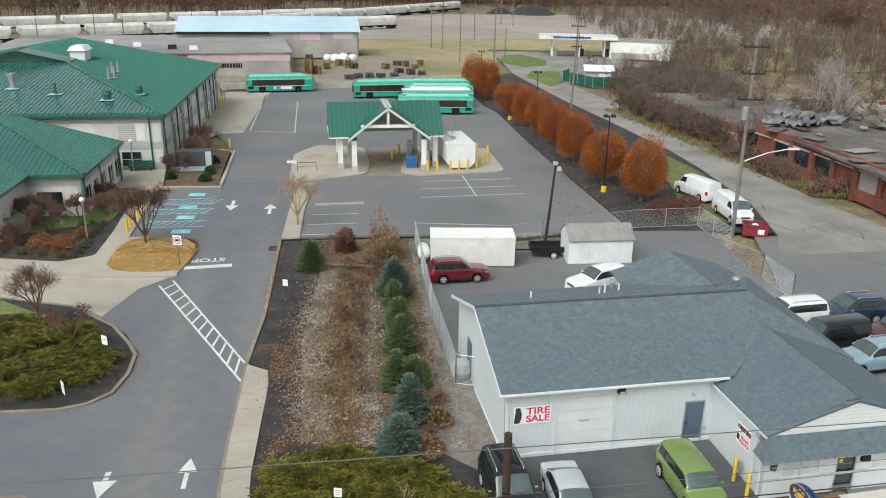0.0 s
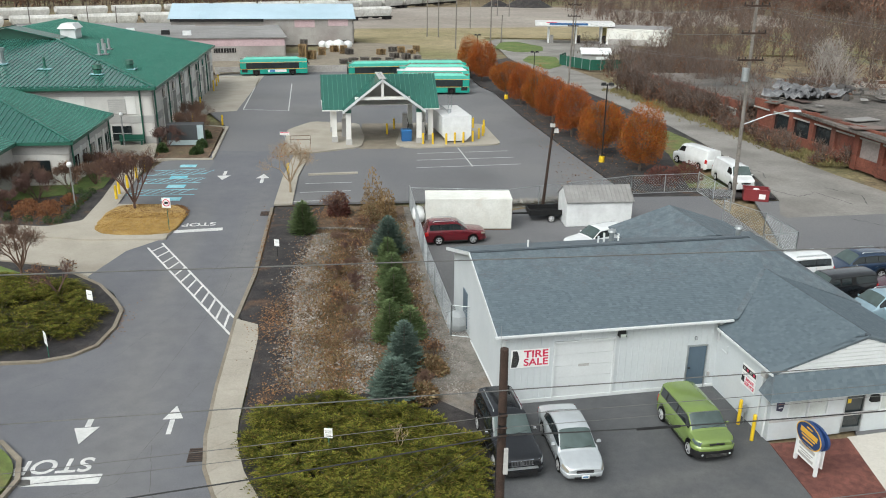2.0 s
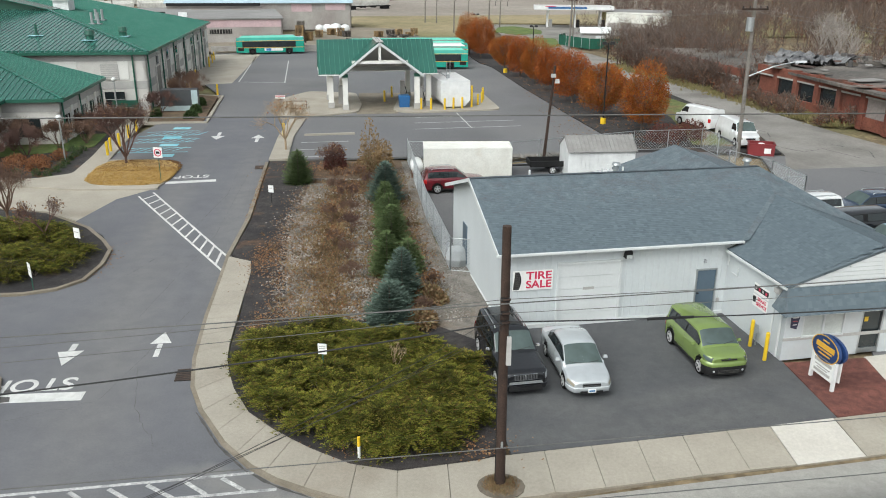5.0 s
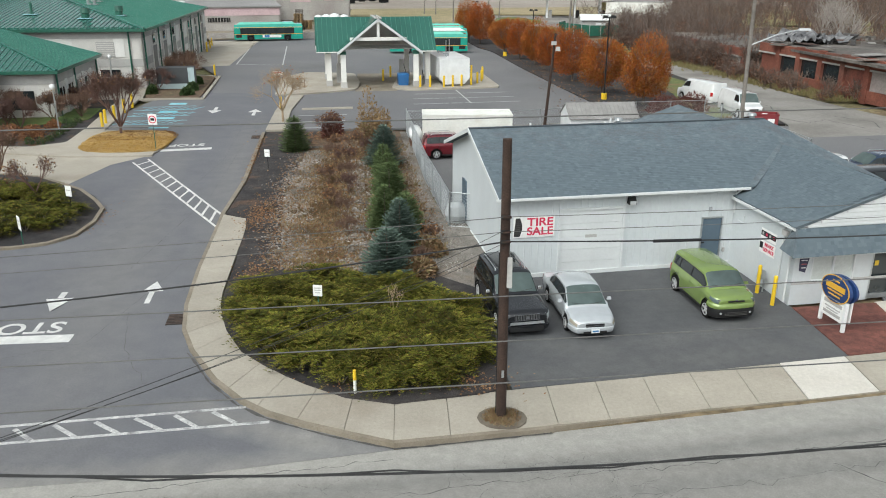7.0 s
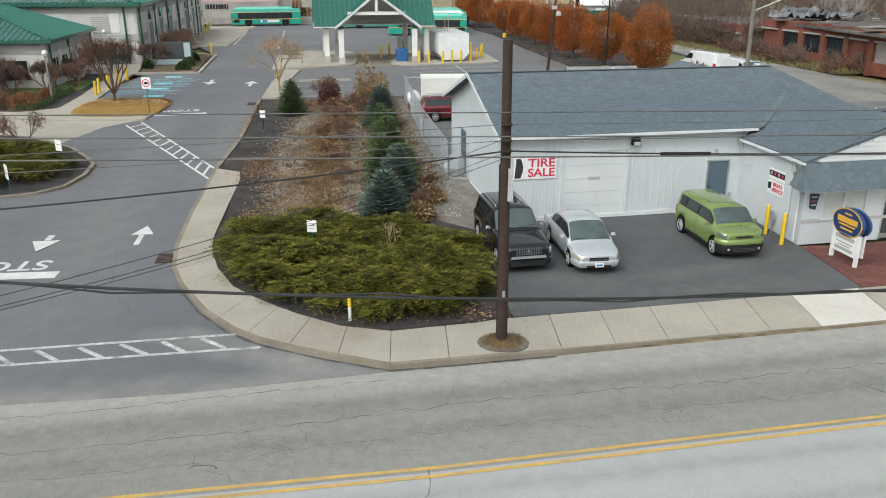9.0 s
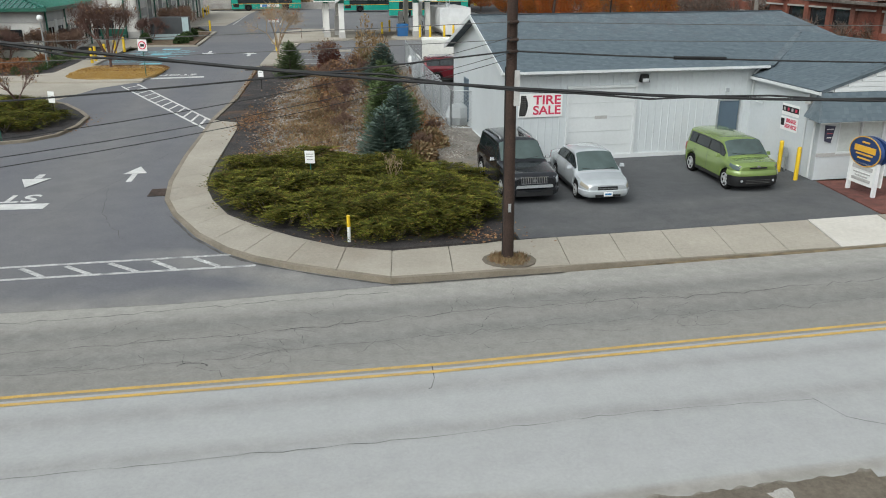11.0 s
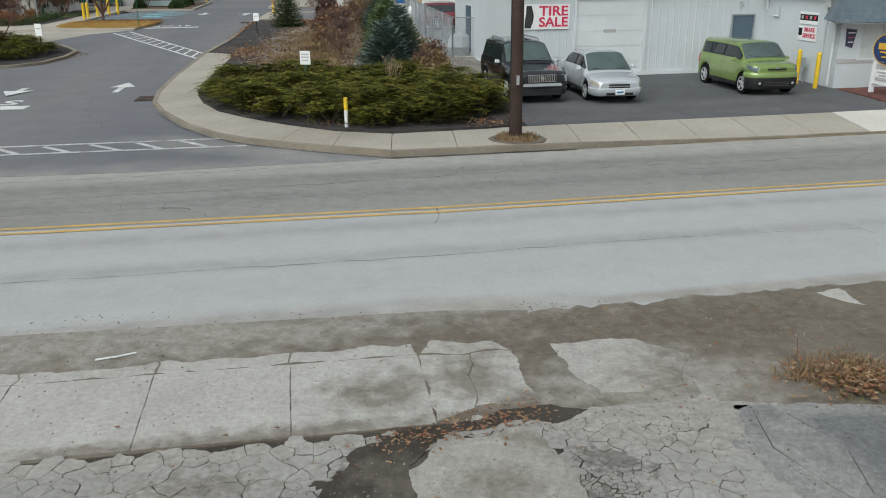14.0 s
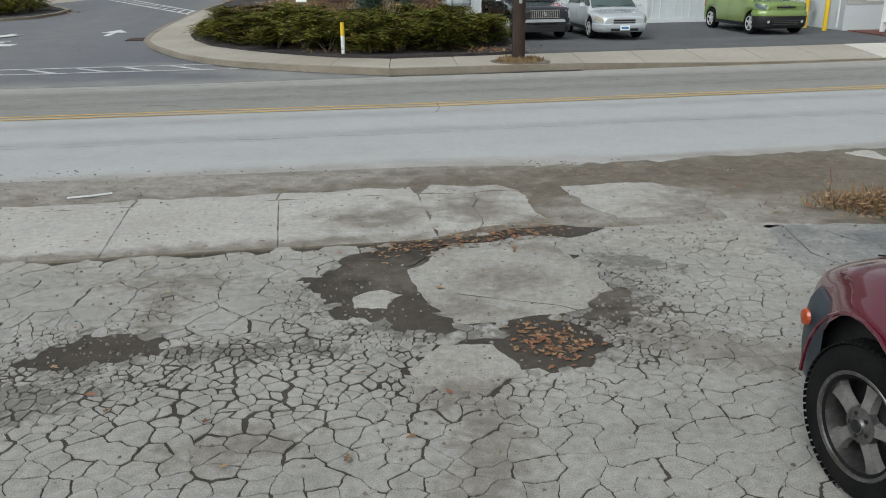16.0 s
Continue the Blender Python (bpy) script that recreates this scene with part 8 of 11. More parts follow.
def pear_tree(seed, mat, h=5.2, w=4.3):
    r = random.Random(seed)
    root = thing("pear_tree", "rounded pear tree in orange autumn leaf on dark mulch", "tree", None, "row of pear trees")
    g = Geo()
    g.tube((0, 0, -0.2), (0, 0, 1.3), 0.14, 0.11, 8)
    tips = []
    for k in range(7):
        a = 2 * math.pi * k / 7 + r.uniform(-0.3, 0.3)
        branches(g, (0, 0, 1.0 + 0.08 * k), Vector((math.cos(a) * 0.5, math.sin(a) * 0.5, 1)).normalized(), h * 0.34, 0.06, 2, r, 0.5, 0.25, tips)
    part("trunk", g, BARK, root)
    c = Geo()
    lobes = [(rand_dir(r), r.uniform(0.06, 0.22)) for _ in range(30)]
    cz, hz, hw = h * 0.56, h * 0.46, w / 2
    for _ in range(17000):
        d = rand_dir(r)
        bump = 1 + sum(k * max(0, d.dot(q)) ** 9 for q, k in lobes) - 0.2 * r.random()
        rad = (r.random() ** 0.33) * bump * 0.9
        if rad < 0.45:
            continue
        taper = 1.0 + 0.08 * max(0, d.z)
        p = Vector((d.x * hw * taper, d.y * hw * taper, d.z * hz)) * rad + Vector((0, 0, cz))
        if p.z < 0.7:
            continue
        leaf_quad(c, p, rand_dir(r), (d + rand_dir(r) * 0.9 + Vector((0, 0, 0.4))).normalized(), r.uniform(0.05, 0.095), r.uniform(0.08, 0.15))
    part("crown", c, mat, root)
    return root


t1, t2, t3 = pear_tree(11, PEAR), pear_tree(12, PEAR_RED), pear_tree(13, PEAR, 5.1, 4.5)
spots = [(18.3, 71.4, t1, 1.02), (15.75, 77.6, t3, 1.04), (14.4, 87.3, t2, 0.98), (13.3, 95.0, t2, 0.93), (12.0, 101.6, t1, 0.93), (10.7, 108.2, t2, 0.93), (9.1, 114.8, t3, 0.98), (6.4, 130.0, t2, 1.12), (4.8, 136.0, t1, 1.08)]
used = set()
for x, y, src, s in spots:
    m = pose(x, y, 0.5, 0, 0, (x * 67) % 360)
    if src in used:
        o = copy_thing(src, m)
    else:
        used.add(src)
        o = src
        o.matrix_basis = m
    o.scale = (s, s, s)


def spruce(seed, h, w, mat, label):
    r = random.Random(seed)
    root = thing("spruce_tree", label, "tree", None, "row of young spruces")
    part("trunk", Geo().tube((0, 0, -0.1), (0, 0, h * 0.95), 0.07, 0.015, 6), BARK, root)
    c = Geo()
    z = 0.1
    while z < h - 0.12:
        f = z / h
        rad = w / 2 * ((1 - f) ** 0.6) * (0.85 + 0.15 * min(1, f * 6)) + 0.04
        nb = max(7, int(rad * 22))
        for b in range(nb):
            a = 2 * math.pi * (b + r.random()) / nb
            rr = rad * r.uniform(0.72, 1.1)
            rise = 0.05 + 0.5 * f
            out = Vector((math.cos(a), math.sin(a), rise)).normalized()
            cross = Vector((-math.sin(a), math.cos(a), 0))
            base = Vector((0, 0, z))
            m = max(3, int(rr / 0.065))
            for q in range(m):
                t = 0.2 + 0.8 * (q + 0.5) / m
                p = base + out * rr * t + Vector((0, 0, -0.12 * rr * math.sin(t * 2.6)))
                ln = (0.2 - 0.09 * t) * r.uniform(0.8, 1.3)
                for sd in (-1, 0, 1):
                    dd = (out * 0.8 + cross * sd * 0.9 + Vector((0, 0, r.uniform(-0.1, 0.4)))).normalized()
                    needle(c, p, dd, dd.cross(Vector((r.uniform(-0.6, 0.6), r.uniform(-0.6, 0.6), 1))).normalized() * 0.024, ln)
        z += 0.115 * r.uniform(0.85, 1.15)
    for k in range(24):
        dd = (rand_dir(r) * 0.5 + Vector((0, 0, 1))).normalized()
        needle(c, Vector((0, 0, h - 0.35 + 0.012 * k)), dd, dd.orthogonal().normalized() * 0.02, 0.15)
    part("foliage", c, mat, root)
    return root


BLUE_LABEL, GREEN_LABEL = "young blue spruce on the edge of the swale", "young green spruce on the edge of the swale"
for k, (x, y, h, w, mat, lab) in enumerate(((-2.04, 30.46, 2.15, 1.95, SPRUCE_BLUE, BLUE_LABEL), (-1.66, 33.43, 2.46, 1.76, SPRUCE_BLUE, BLUE_LABEL), (-1.5, 36.6, 1.8, 1.5, SPRUCE, GREEN_LABEL), (-2.52, 36.3, 2.25, 1.6, SPRUCE, GREEN_LABEL), (-2.55, 40.4, 2.3, 1.75, SPRUCE, GREEN_LABEL), (-2.85, 43.4, 2.1, 1.65, SPRUCE, GREEN_LABEL), (-3.3, 46.6, 1.9, 1.4, SPRUCE, GREEN_LABEL), (-3.4, 48.6, 2.6, 2.1, SPRUCE_BLUE, BLUE_LABEL), (-9.61, 52.64, 2.35, 1.8, SPRUCE, "single green spruce on the mulch strip"))):
    o = spruce(40 + k, h, w * 1.32, mat, lab)
    o.matrix_basis = pose(x, y, ground_z(y) + 0.05)


def in_poly(x, y, poly):
    hit = False
    for (ax, ay), (bx, by) in zip(poly, poly[1:] + poly[:1]):
        if (ay > y) != (by > y) and x < (bx - ax) * (y - ay) / (by - ay) + ax:
            hit = not hit
    return hit


def edge_dist(x, y, poly):
    best = 99
    for (ax, ay), (bx, by) in zip(poly, poly[1:] + poly[:1]):
        dx, dy = bx - ax, by - ay
        t = max(0, min(1, ((x - ax) * dx + (y - ay) * dy) / (dx * dx + dy * dy)))
        best = min(best, math.hypot(x - ax - t * dx, y - ay - t * dy))
    return best


def juniper_bed(name, poly, top, plants, seed, label, dz=0.08, fronds=72):
    """A low spreading mass of junipers: arching fronds laid in shelves round each plant."""
    r = random.Random(seed)
    g, core, tips = Geo(), Geo(), Geo()
    xs, ys = [p[0] for p in poly], [p[1] for p in poly]
    spots = []
    for _ in range(9000):
        if len(spots) >= plants:
            break
        x, y = r.uniform(min(xs), max(xs)), r.uniform(min(ys), max(ys))
        if in_poly(x, y, poly) and edge_dist(x, y, poly) > 0.35 and all(math.hypot(x - a, y - b) > 0.62 for a, b in spots):
            spots.append((x, y))
    for x, y in spots:
        z0 = ground_z(y) + dz
        e = min(1.0, edge_dist(x, y, poly) / 1.4)
        h = top * (0.68 + 0.32 * e) * r.uniform(0.5, 1.4)
        lean = r.uniform(0, 6.28)
        for k in range(fronds):
            a = r.gauss(lean, 1.5)
            lev = r.random() ** 0.6
            ln = r.uniform(0.55, 1.15) * (1.15 - 0.45 * lev) * (0.78 + 0.22 * e)
            out = Vector((math.cos(a), math.sin(a), 0))
            cross = Vector((-out.y, out.x, 0))
            base = Vector((x, y, z0 + h * lev * 0.85)) + out * 0.08
            up, m = r.uniform(0.05, 0.3), 11
            tip = base
            for q in range(m):
                t = (q + 1) / m
                p = base + out * ln * t + Vector((0, 0, ln * (up * t - 0.26 * t * t)))
                if p.z < z0 + 0.03:
                    break
                fan = 0.17 * (1.15 - t) + 0.05
                for sd in (-1, 1):
                    dd = (out * 0.75 + cross * sd + Vector((0, 0, r.uniform(0.0, 0.5)))).normalized()
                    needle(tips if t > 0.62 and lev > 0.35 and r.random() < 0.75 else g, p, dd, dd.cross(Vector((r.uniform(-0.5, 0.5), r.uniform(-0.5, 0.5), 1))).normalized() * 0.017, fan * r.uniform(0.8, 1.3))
                tip = p
            dd = (out + Vector((0, 0, 0.25))).normalized()
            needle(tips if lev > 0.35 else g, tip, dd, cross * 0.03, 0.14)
        for k in range(4):
            a = r.uniform(0, 6.28)
            core.tube((x, y, z0 - 0.08), (x + 0.35 * math.cos(a), y + 0.35 * math.sin(a), z0 + h * 0.6), 0.022, 0.01, 4, False)
    root = thing(name, label, "shrub")
    part("foliage", g, JUNIPER, root)
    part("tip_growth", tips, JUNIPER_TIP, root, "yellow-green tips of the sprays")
    part("undergrowth", core, BARK, root, kind="stuff")
    return root


jun_poly = [(-8.0, 28.2), (-7.25, 25.3), (-5.8, 23.0), (-4.0, 21.6), (-2.3, 20.95), (-0.5, 20.95), (0.95, 21.5), (1.8, 23.3), (1.95, 25.7), (1.1, 28.0), (-1.3, 29.5), (-3.3, 30.0), (-5.3, 30.3), (-6.9, 29.6)]
juniper_bed("juniper_bed", jun_poly, 0.78, 150, 5, "wide low mass of olive-green spreading junipers")
isl_poly = [(-34, 34.6), (-22, 34.4), (-19.2, 34.8), (-17.9, 36), (-17.8, 38.5), (-18.8, 40.5), (-20.5, 42.4), (-23, 43.9), (-26, 43.5), (-30, 42.6), (-36, 42)]
juniper_bed("juniper_bed", isl_poly, 0.68, 150, 6, "olive-green spreading junipers on the drive island", 0.12, 44)


def bare_tree(name, label, x, y, h, seed, mat=TWIG, stems=4, spread=0.55, lift=0.2, depth=3, trunk=0.05, leafs=None, count=0, category="tree", fork=0.0, twigs=700):
    r = random.Random(seed)
    root = thing(name, label, category, pose(x, y, ground_z(y) + 0.05))
    g, tips = Geo(), []
    if fork:
        g.tube((0, 0, -0.1), (0, 0, fork), trunk * 1.6, trunk * 1.3, 7, False)
    for k in range(stems):
        a = 2 * math.pi * k / stems + r.uniform(-0.4, 0.4)
        branches(g, (0, 0, fork), Vector((math.cos(a) * spread, math.sin(a) * spread, 1)).normalized(), (h - fork) * 0.36, trunk, depth, r, spread, lift, tips, 5)
    part("branchwork", g, mat, root)
    if twigs:
        c = Geo()
        for _ in range(twigs):
            p, d = tips[r.randrange(len(tips))]
            dd = (d + rand_dir(r) * 0.9).normalized()
            p = p + rand_dir(r) * h * 0.05 - d * h * r.uniform(0.0, 0.22)
            needle(c, p, dd, dd.orthogonal().normalized() * r.uniform(0.006, 0.012), h * r.uniform(0.06, 0.14))
        part("brushwood", c, mat, root, kind="stuff")
    if leafs:
        c = Geo()
        for _ in range(count):
            p, d = tips[r.randrange(len(tips))]
            leaf_quad(c, p + rand_dir(r) * 0.25, rand_dir(r), rand_dir(r), r.uniform(0.06, 0.12), r.uniform(0.08, 0.16))
        part("leaves", c, leafs, root)
    return root


TANTWIG = material("tan twigs", (0.3, 0.22, 0.14), (0.36, 0.27, 0.18), 0.95, 0.5, 9, 0.25, 0.2)
REDTWIG = material("reddish twigs", (0.095, 0.055, 0.046), (0.14, 0.08, 0.064), 0.95, 0.5, 9, 0.25, 0.2)
bare_tree("crepe_myrtle", "bare pollarded crepe myrtle on the concrete strip", -12.3, 62.6, 4.6, 21, TANTWIG, 6, 0.8, 0.15, 3, 0.06, PEAR, 60, fork=0.9, twigs=1600)
bare_tree("crepe_myrtle", "reddish bare tree in the straw bed", -23.2, 57.6, 4.7, 22, REDTWIG, 7, 0.5, 0.25, 3, 0.07, DRYLEAF, 420, fork=0.5, twigs=4200)
bare_tree("crepe_myrtle", "bare multi-stemmed tree on the drive island", -24.7, 43.4, 3.7, 23, TWIG, 6, 0.6, 0.1, 3, 0.06, fork=0.8, twigs=2200)
bare_tree("crepe_myrtle", "small bare tree among the island junipers", -21.2, 40.4, 2.6, 24, REDTWIG, 5, 0.6, 0.1, 3, 0.035, DRYLEAF, 120, fork=0.6)
bare_tree("bare_shrub", "thin bare shrub among the junipers", -1.6, 26.6, 1.5, 25, TANTWIG, 4, 0.3, 0.3, 2, 0.014, category="shrub", twigs=60)
for k, (x, y, h) in enumerate(((-26.5, 83.5, 3.2), (-27.6, 79, 2.4), (-28.2, 90.4, 3.0), (-36, 60, 2.6), (-33.5, 61.5, 2.8), (-31.5, 59.5, 2.6), (-30.5, 62.8, 2.4), (-38, 63, 3.0), (-40, 58, 2.6), (-35, 57.5, 2.2), (-29.0, 64.5, 2.2), (-32.5, 56.5, 2.0), (-37.5, 55.8, 2.2), (-42, 57, 2.6), (-44, 60, 2.8), (-30.2, 67.5, 2.2))):
    bare_tree("bare_shrub", "dense bare brown shrub beside the office", x, y, h, 60 + k, REDTWIG if k % 2 else TWIG, 9, 0.6, 0.12, 3, 0.03, DRYLEAF if k % 3 == 0 else None, 150, "shrub", twigs=5200)


def bush(name, label, x, y, w, h, mat, seed, count=900, category="shrub", size=0.1, dz=0.05):
    r = random.Random(seed)
    root = thing(name, label, category, pose(x, y, ground_z(y) + dz))
    g = Geo()
    lobes = [(rand_dir(r), r.uniform(0.1, 0.35)) for _ in range(8)]
    for _ in range(count):
        d = rand_dir(r)
        d.z = abs(d.z)
        k = r.random() ** 0.4 * (1 + sum(a * max(0, d.dot(q)) ** 4 for q, a in lobes)) * 0.8
        p = Vector((d.x * w / 2, d.y * w / 2, d.z * h)) * k
        leaf_quad(g, p, rand_dir(r), (d + rand_dir(r) * 0.7).normalized(), r.uniform(0.5, 1) * size, r.uniform(0.9, 1.8) * size)
    part("foliage", g, mat, root)
    st = Geo()
    for _ in range(6):
        a = r.uniform(0, 6.28)
        st.tube((0, 0, -0.05), (math.cos(a) * w * 0.3, math.sin(a) * w * 0.3, h * 0.75), 0.015, 0.008, 4, False)
    part("stems", st, BARK, root)
    return root


for k, (x, y, w, h, mat, lab) in enumerate(((-5.0, 56.3, 2.0, 2.9, TANBUSH, "tall tan ornamental grass clump"), (-4.0, 55.2, 1.8, 2.4, TANBUSH, "tan ornamental grass clump"), (-7.6, 56.6, 1.8, 1.9, REDBUSH, "dark reddish shrub at the swale head"), (-4.7, 53.6, 1.6, 1.9, WEED, "brown weedy shrub beside the swale"), (-24.2, 79, 1.1, 0.9, BUSHGREEN, "small clipped evergreen in the bed"), (-25, 83.5, 1.1, 0.9, BUSHGREEN, "small clipped evergreen in the bed"), (-24, 76.2, 1.2, 0.9, BUSHGREEN, "small clipped evergreen in the bed"), (-27.5, 76.8, 1.2, 1.0, BUSHGREEN, "small clipped evergreen in the bed"), (21.5, 68.0, 3.6, 1.6, REDBUSH, "low dark red hedge by the fence"), (18.8, 66.8, 3.4, 1.6, REDBUSH, "low dark red hedge by the fence"), (-0.9, 30.6, 1.6, 0.7, WEED, "low rusty weeds beside the spruce"), (-0.3, 33.2, 1.6, 0.7, WEED, "low rusty weeds beside the spruce"))):
    bush("shrub", lab, x, y, w, h, mat, 80 + k, 1500, size=0.12)
for k, (x, y) in enumerate(((-28.15, 61.8), (-28.05, 60.7), (-27.95, 59.7), (-27.75, 58.5), (-27.5, 57.2), (-27.35, 56.1), (-27.2, 54.9), (-27.4, 54.0), (-28.2, 54.1), (-29.65, 54.3), (-29.0, 61.7), (-29.7, 61.3), (-31.3, 54.6), (-33.0, 54.9))):
    bush("shrub", "small clipped evergreen along the footpath", x, y, 0.7, 0.5, BUSHGREEN, 120 + k, 300, size=0.06, dz=0.1)
RUSTBUSH = leafy("rusty oak-leaf shrub", [(0.17, 0.07, 0.035), (0.25, 0.11, 0.05), (0.3, 0.15, 0.07), (0.14, 0.06, 0.035)], 0.85)
for k, (x, y, w) in enumerate(((-30.6, 55.6, 1.9), (-28.9, 55.7, 1.7), (-31.2, 57.4, 2.0), (-29.5, 57.2, 1.8), (-28.6, 58.8, 1.3), (-33.2, 57.0, 2.0), (-35, 56.2, 2.0))):
    bush("shrub", "rusty low shrub in the office bed", x, y, w, 0.9, RUSTBUSH, 140 + k, 620, size=0.1, dz=0.1)

for k, (x, y, h, mt) in enumerate(((-6.6, 49.5, 1.5, TWIG), (-5.6, 47.6, 1.7, REDTWIG), (-5.2, 45.0, 1.4, TWIG), (-6.3, 44.2, 1.3, TWIG), (-4.9, 42.4, 1.4, REDTWIG), (-5.6, 40.4, 1.1, TWIG), (-4.7, 38.4, 1.2, TWIG), (-5.4, 51.6, 1.9, TWIG), (-4.3, 50.8, 1.6, REDTWIG), (-6.9, 52.6, 1.2, TWIG), (-4.2, 35.6, 1.1, TWIG), (-7.5, 55.6, 2.4, REDTWIG), (-0.6, 31.6, 1.1, TWIG), (-0.2, 34.6, 1.0, TWIG))):
    bare_tree("dead_shrub", "dead brown shrub in the swale", x, y, h, 160 + k, mt, 8, 0.5, 0.15, 2, 0.012, DRYLEAF if k % 2 else None, 120, "shrub", twigs=1100)
# swale: rip-rap stones, weeds, fallen leaves
r = random.Random(3)


def stone_geo(count, place, smin, smax, seed):
    g = Geo()
    r = random.Random(seed)
    for _ in range(count):
        x, y, z = place(r)
        s = r.uniform(smin, smax)
        a = r.uniform(0, 3.14)
        vs = []
        for dx, dy, dz in ((-1, -0.7, -0.4), (1, -0.8, -0.4), (0.9, 0.8, -0.4), (-0.8, 0.9, -0.4), (-0.6, -0.5, 0.5), (0.6, -0.45, 0.6), (0.5, 0.5, 0.45), (-0.5, 0.55, 0.6)):
            dx, dy, dz = (q * s * r.uniform(0.75, 1.2) for q in (dx, dy, dz))
            vs.append((x + dx * math.cos(a) - dy * math.sin(a), y + dx * math.sin(a) + dy * math.cos(a), z + dz))
        g.add(vs, [(4, 5, 6, 7), (0, 1, 5, 4), (1, 2, 6, 5), (2, 3, 7, 6), (3, 0, 4, 7)])
    return g


def band(line, width):
    """A place picked at random along a line of the plan."""
    def pick(r):
        k = r.randrange(len(line) - 1)
        t = r.random()
        p = Vector(line[k]).lerp(Vector(line[k + 1]), t)
        x = p.x + r.gauss(0, width / 2.4)
        return x, p.y, ground_z(p.y) + 0.06
    return pick


rock_l = [(-8.3, 52.5), (-8.0, 46), (-7.8, 41.9), (-6.9, 36), (-5.9, 31.2)]
rock_r = [(-5.0, 50), (-4.6, 44), (-4.3, 39), (-3.9, 35), (-3.4, 31)]
gravel_l = [(-2.5, 57), (-1.4, 46), (-0.2, 39), (0.3, 35), (0.6, 31)]
tagged(part("rip_rap", stone_geo(6500, band(rock_l, 1.5), 0.02, 0.075, 31), STONE, label="bands of loose grey rip-rap stones", kind="stuff"), category="stones")
tagged(part("rip_rap", stone_geo(3200, band(rock_r, 1.1), 0.02, 0.075, 32), STONE, label="bands of loose grey rip-rap stones", kind="stuff"), category="stones")
tagged(part("rip_rap", stone_geo(420, band([(-8.3, 53.5), (-5.5, 53.3)], 1.0), 0.06, 0.16, 33), STONE, label="loose grey stones at the swale head", kind="stuff"), category="stones")
tagged(part("gravel_stones", stone_geo(5200, band(gravel_l, 1.2), 0.012, 0.036, 34), STONE, label="loose gravel stones beside the shop", kind="stuff"), category="gravel")
tagged(part("rip_rap", stone_geo(700, lambda r: (r.uniform(-2.0, 15), 0, 0), 0.06, 0.15, 35), STONE, label="strip of grey stones along the yard edge", kind="stuff"), category="stones")
for v in bpy.data.objects["rip_rap.003"].data.vertices:
    v.co.y += 58.6 + 0.28 * (v.co.x + 2) + 0.5 * math.sin(v.co.x * 41.0)
    v.co.z += 0.5


def tufts(place, count, hmin, hmax, seed, blades=7, w=0.03):
    g = Geo()
    r = random.Random(seed)
    for _ in range(count):
        x, y, z = place(r)
        h = r.uniform(hmin, hmax)
        for _ in range(blades):
            d = (rand_dir(r) * 0.75 + Vector((0, 0, 1))).normalized()
            leaf_quad(g, Vector((x + r.uniform(-0.1, 0.1), y + r.uniform(-0.1, 0.1), z - 0.02)), rand_dir(r), d, w, h * r.uniform(0.6, 1.1))
    return g


swale_line = [(-6.2, 53.5), (-6.3, 46), (-5.9, 41), (-5.4, 36), (-4.7, 31)]
tagged(part("dry_weeds", tufts(band(swale_line, 2.8), 2600, 0.06, 0.3, 41, 8, 0.025), WEED, label="dry brown weeds along the swale bottom", kind="stuff"), category="weeds")
tagged(part("dry_weeds", tufts(band([(-4, 55), (-2.8, 46), (-2, 40), (-1.2, 34)], 1.8), 700, 0.15, 0.4, 42, 7, 0.04), WEED, label="dry weeds between the spruces", kind="stuff"), category="weeds")


def litter(place, count, seed, s=0.07):
    g = Geo()
    r = random.Random(seed)
    for _ in range(count):
        x, y, z = place(r)
        d = Vector((r.uniform(-1, 1), r.uniform(-1, 1), r.uniform(-0.1, 0.35))).normalized()
        leaf_quad(g, Vector((x, y, z + 0.02)), Vector((r.uniform(-0.5, 0.5), r.uniform(-0.5, 0.5), 1)), d, s * r.uniform(0.5, 1), s * r.uniform(0.8, 1.5))
    return g


def area(x0, x1, y0, y1, dz=0.08):
    return lambda r: (lambda x, y: (x, y, ground_z(y) + dz))(r.uniform(x0, x1), r.uniform(y0, y1))


def blob(cx, cy, sx, sy, dz=0.09):
    return lambda r: (lambda x, y: (x, y, ground_z(y) + dz))(r.gauss(cx, sx), r.gauss(cy, sy))


for k, (pl, n, s) in enumerate(((band(swale_line, 3.0), 8500, 0.085), (band([(-9.0, 57), (-8.5, 45), (-7.7, 38), (-6.6, 31)], 1.3), 2600, 0.08), (blob(-9.0, 38.8, 0.45, 1.6), 900, 0.08), (blob(-7.6, 30.2, 0.4, 0.8), 260, 0.09), (band([(-11.2, 44), (-12.6, 57)], 0.25), 420, 0.09), (blob(-8.5, 57, 1.6, 1.0), 700, 0.1), (area(10, 20, 64, 120), 1400, 0.16), (blob(1.2, 21.6, 0.7, 0.4), 200, 0.08), (blob(-2, 21.4, 0.9, 0.25), 120, 0.07), (blob(-17.0, 38, 0.4, 1.2, 0.03), 120, 0.08), (band([(-1.2, 44), (-0.4, 36)], 1.0), 500, 0.08))):
    tagged(part("leaf_litter", litter(pl, n, 200 + k, s), DRYLEAF, label="scattered brown fallen leaves", kind="stuff"), category="leaves")
STRAW = leafy("straw blades", [(0.3, 0.18, 0.05), (0.42, 0.27, 0.085), (0.36, 0.22, 0.06), (0.46, 0.31, 0.12)], 0.9)
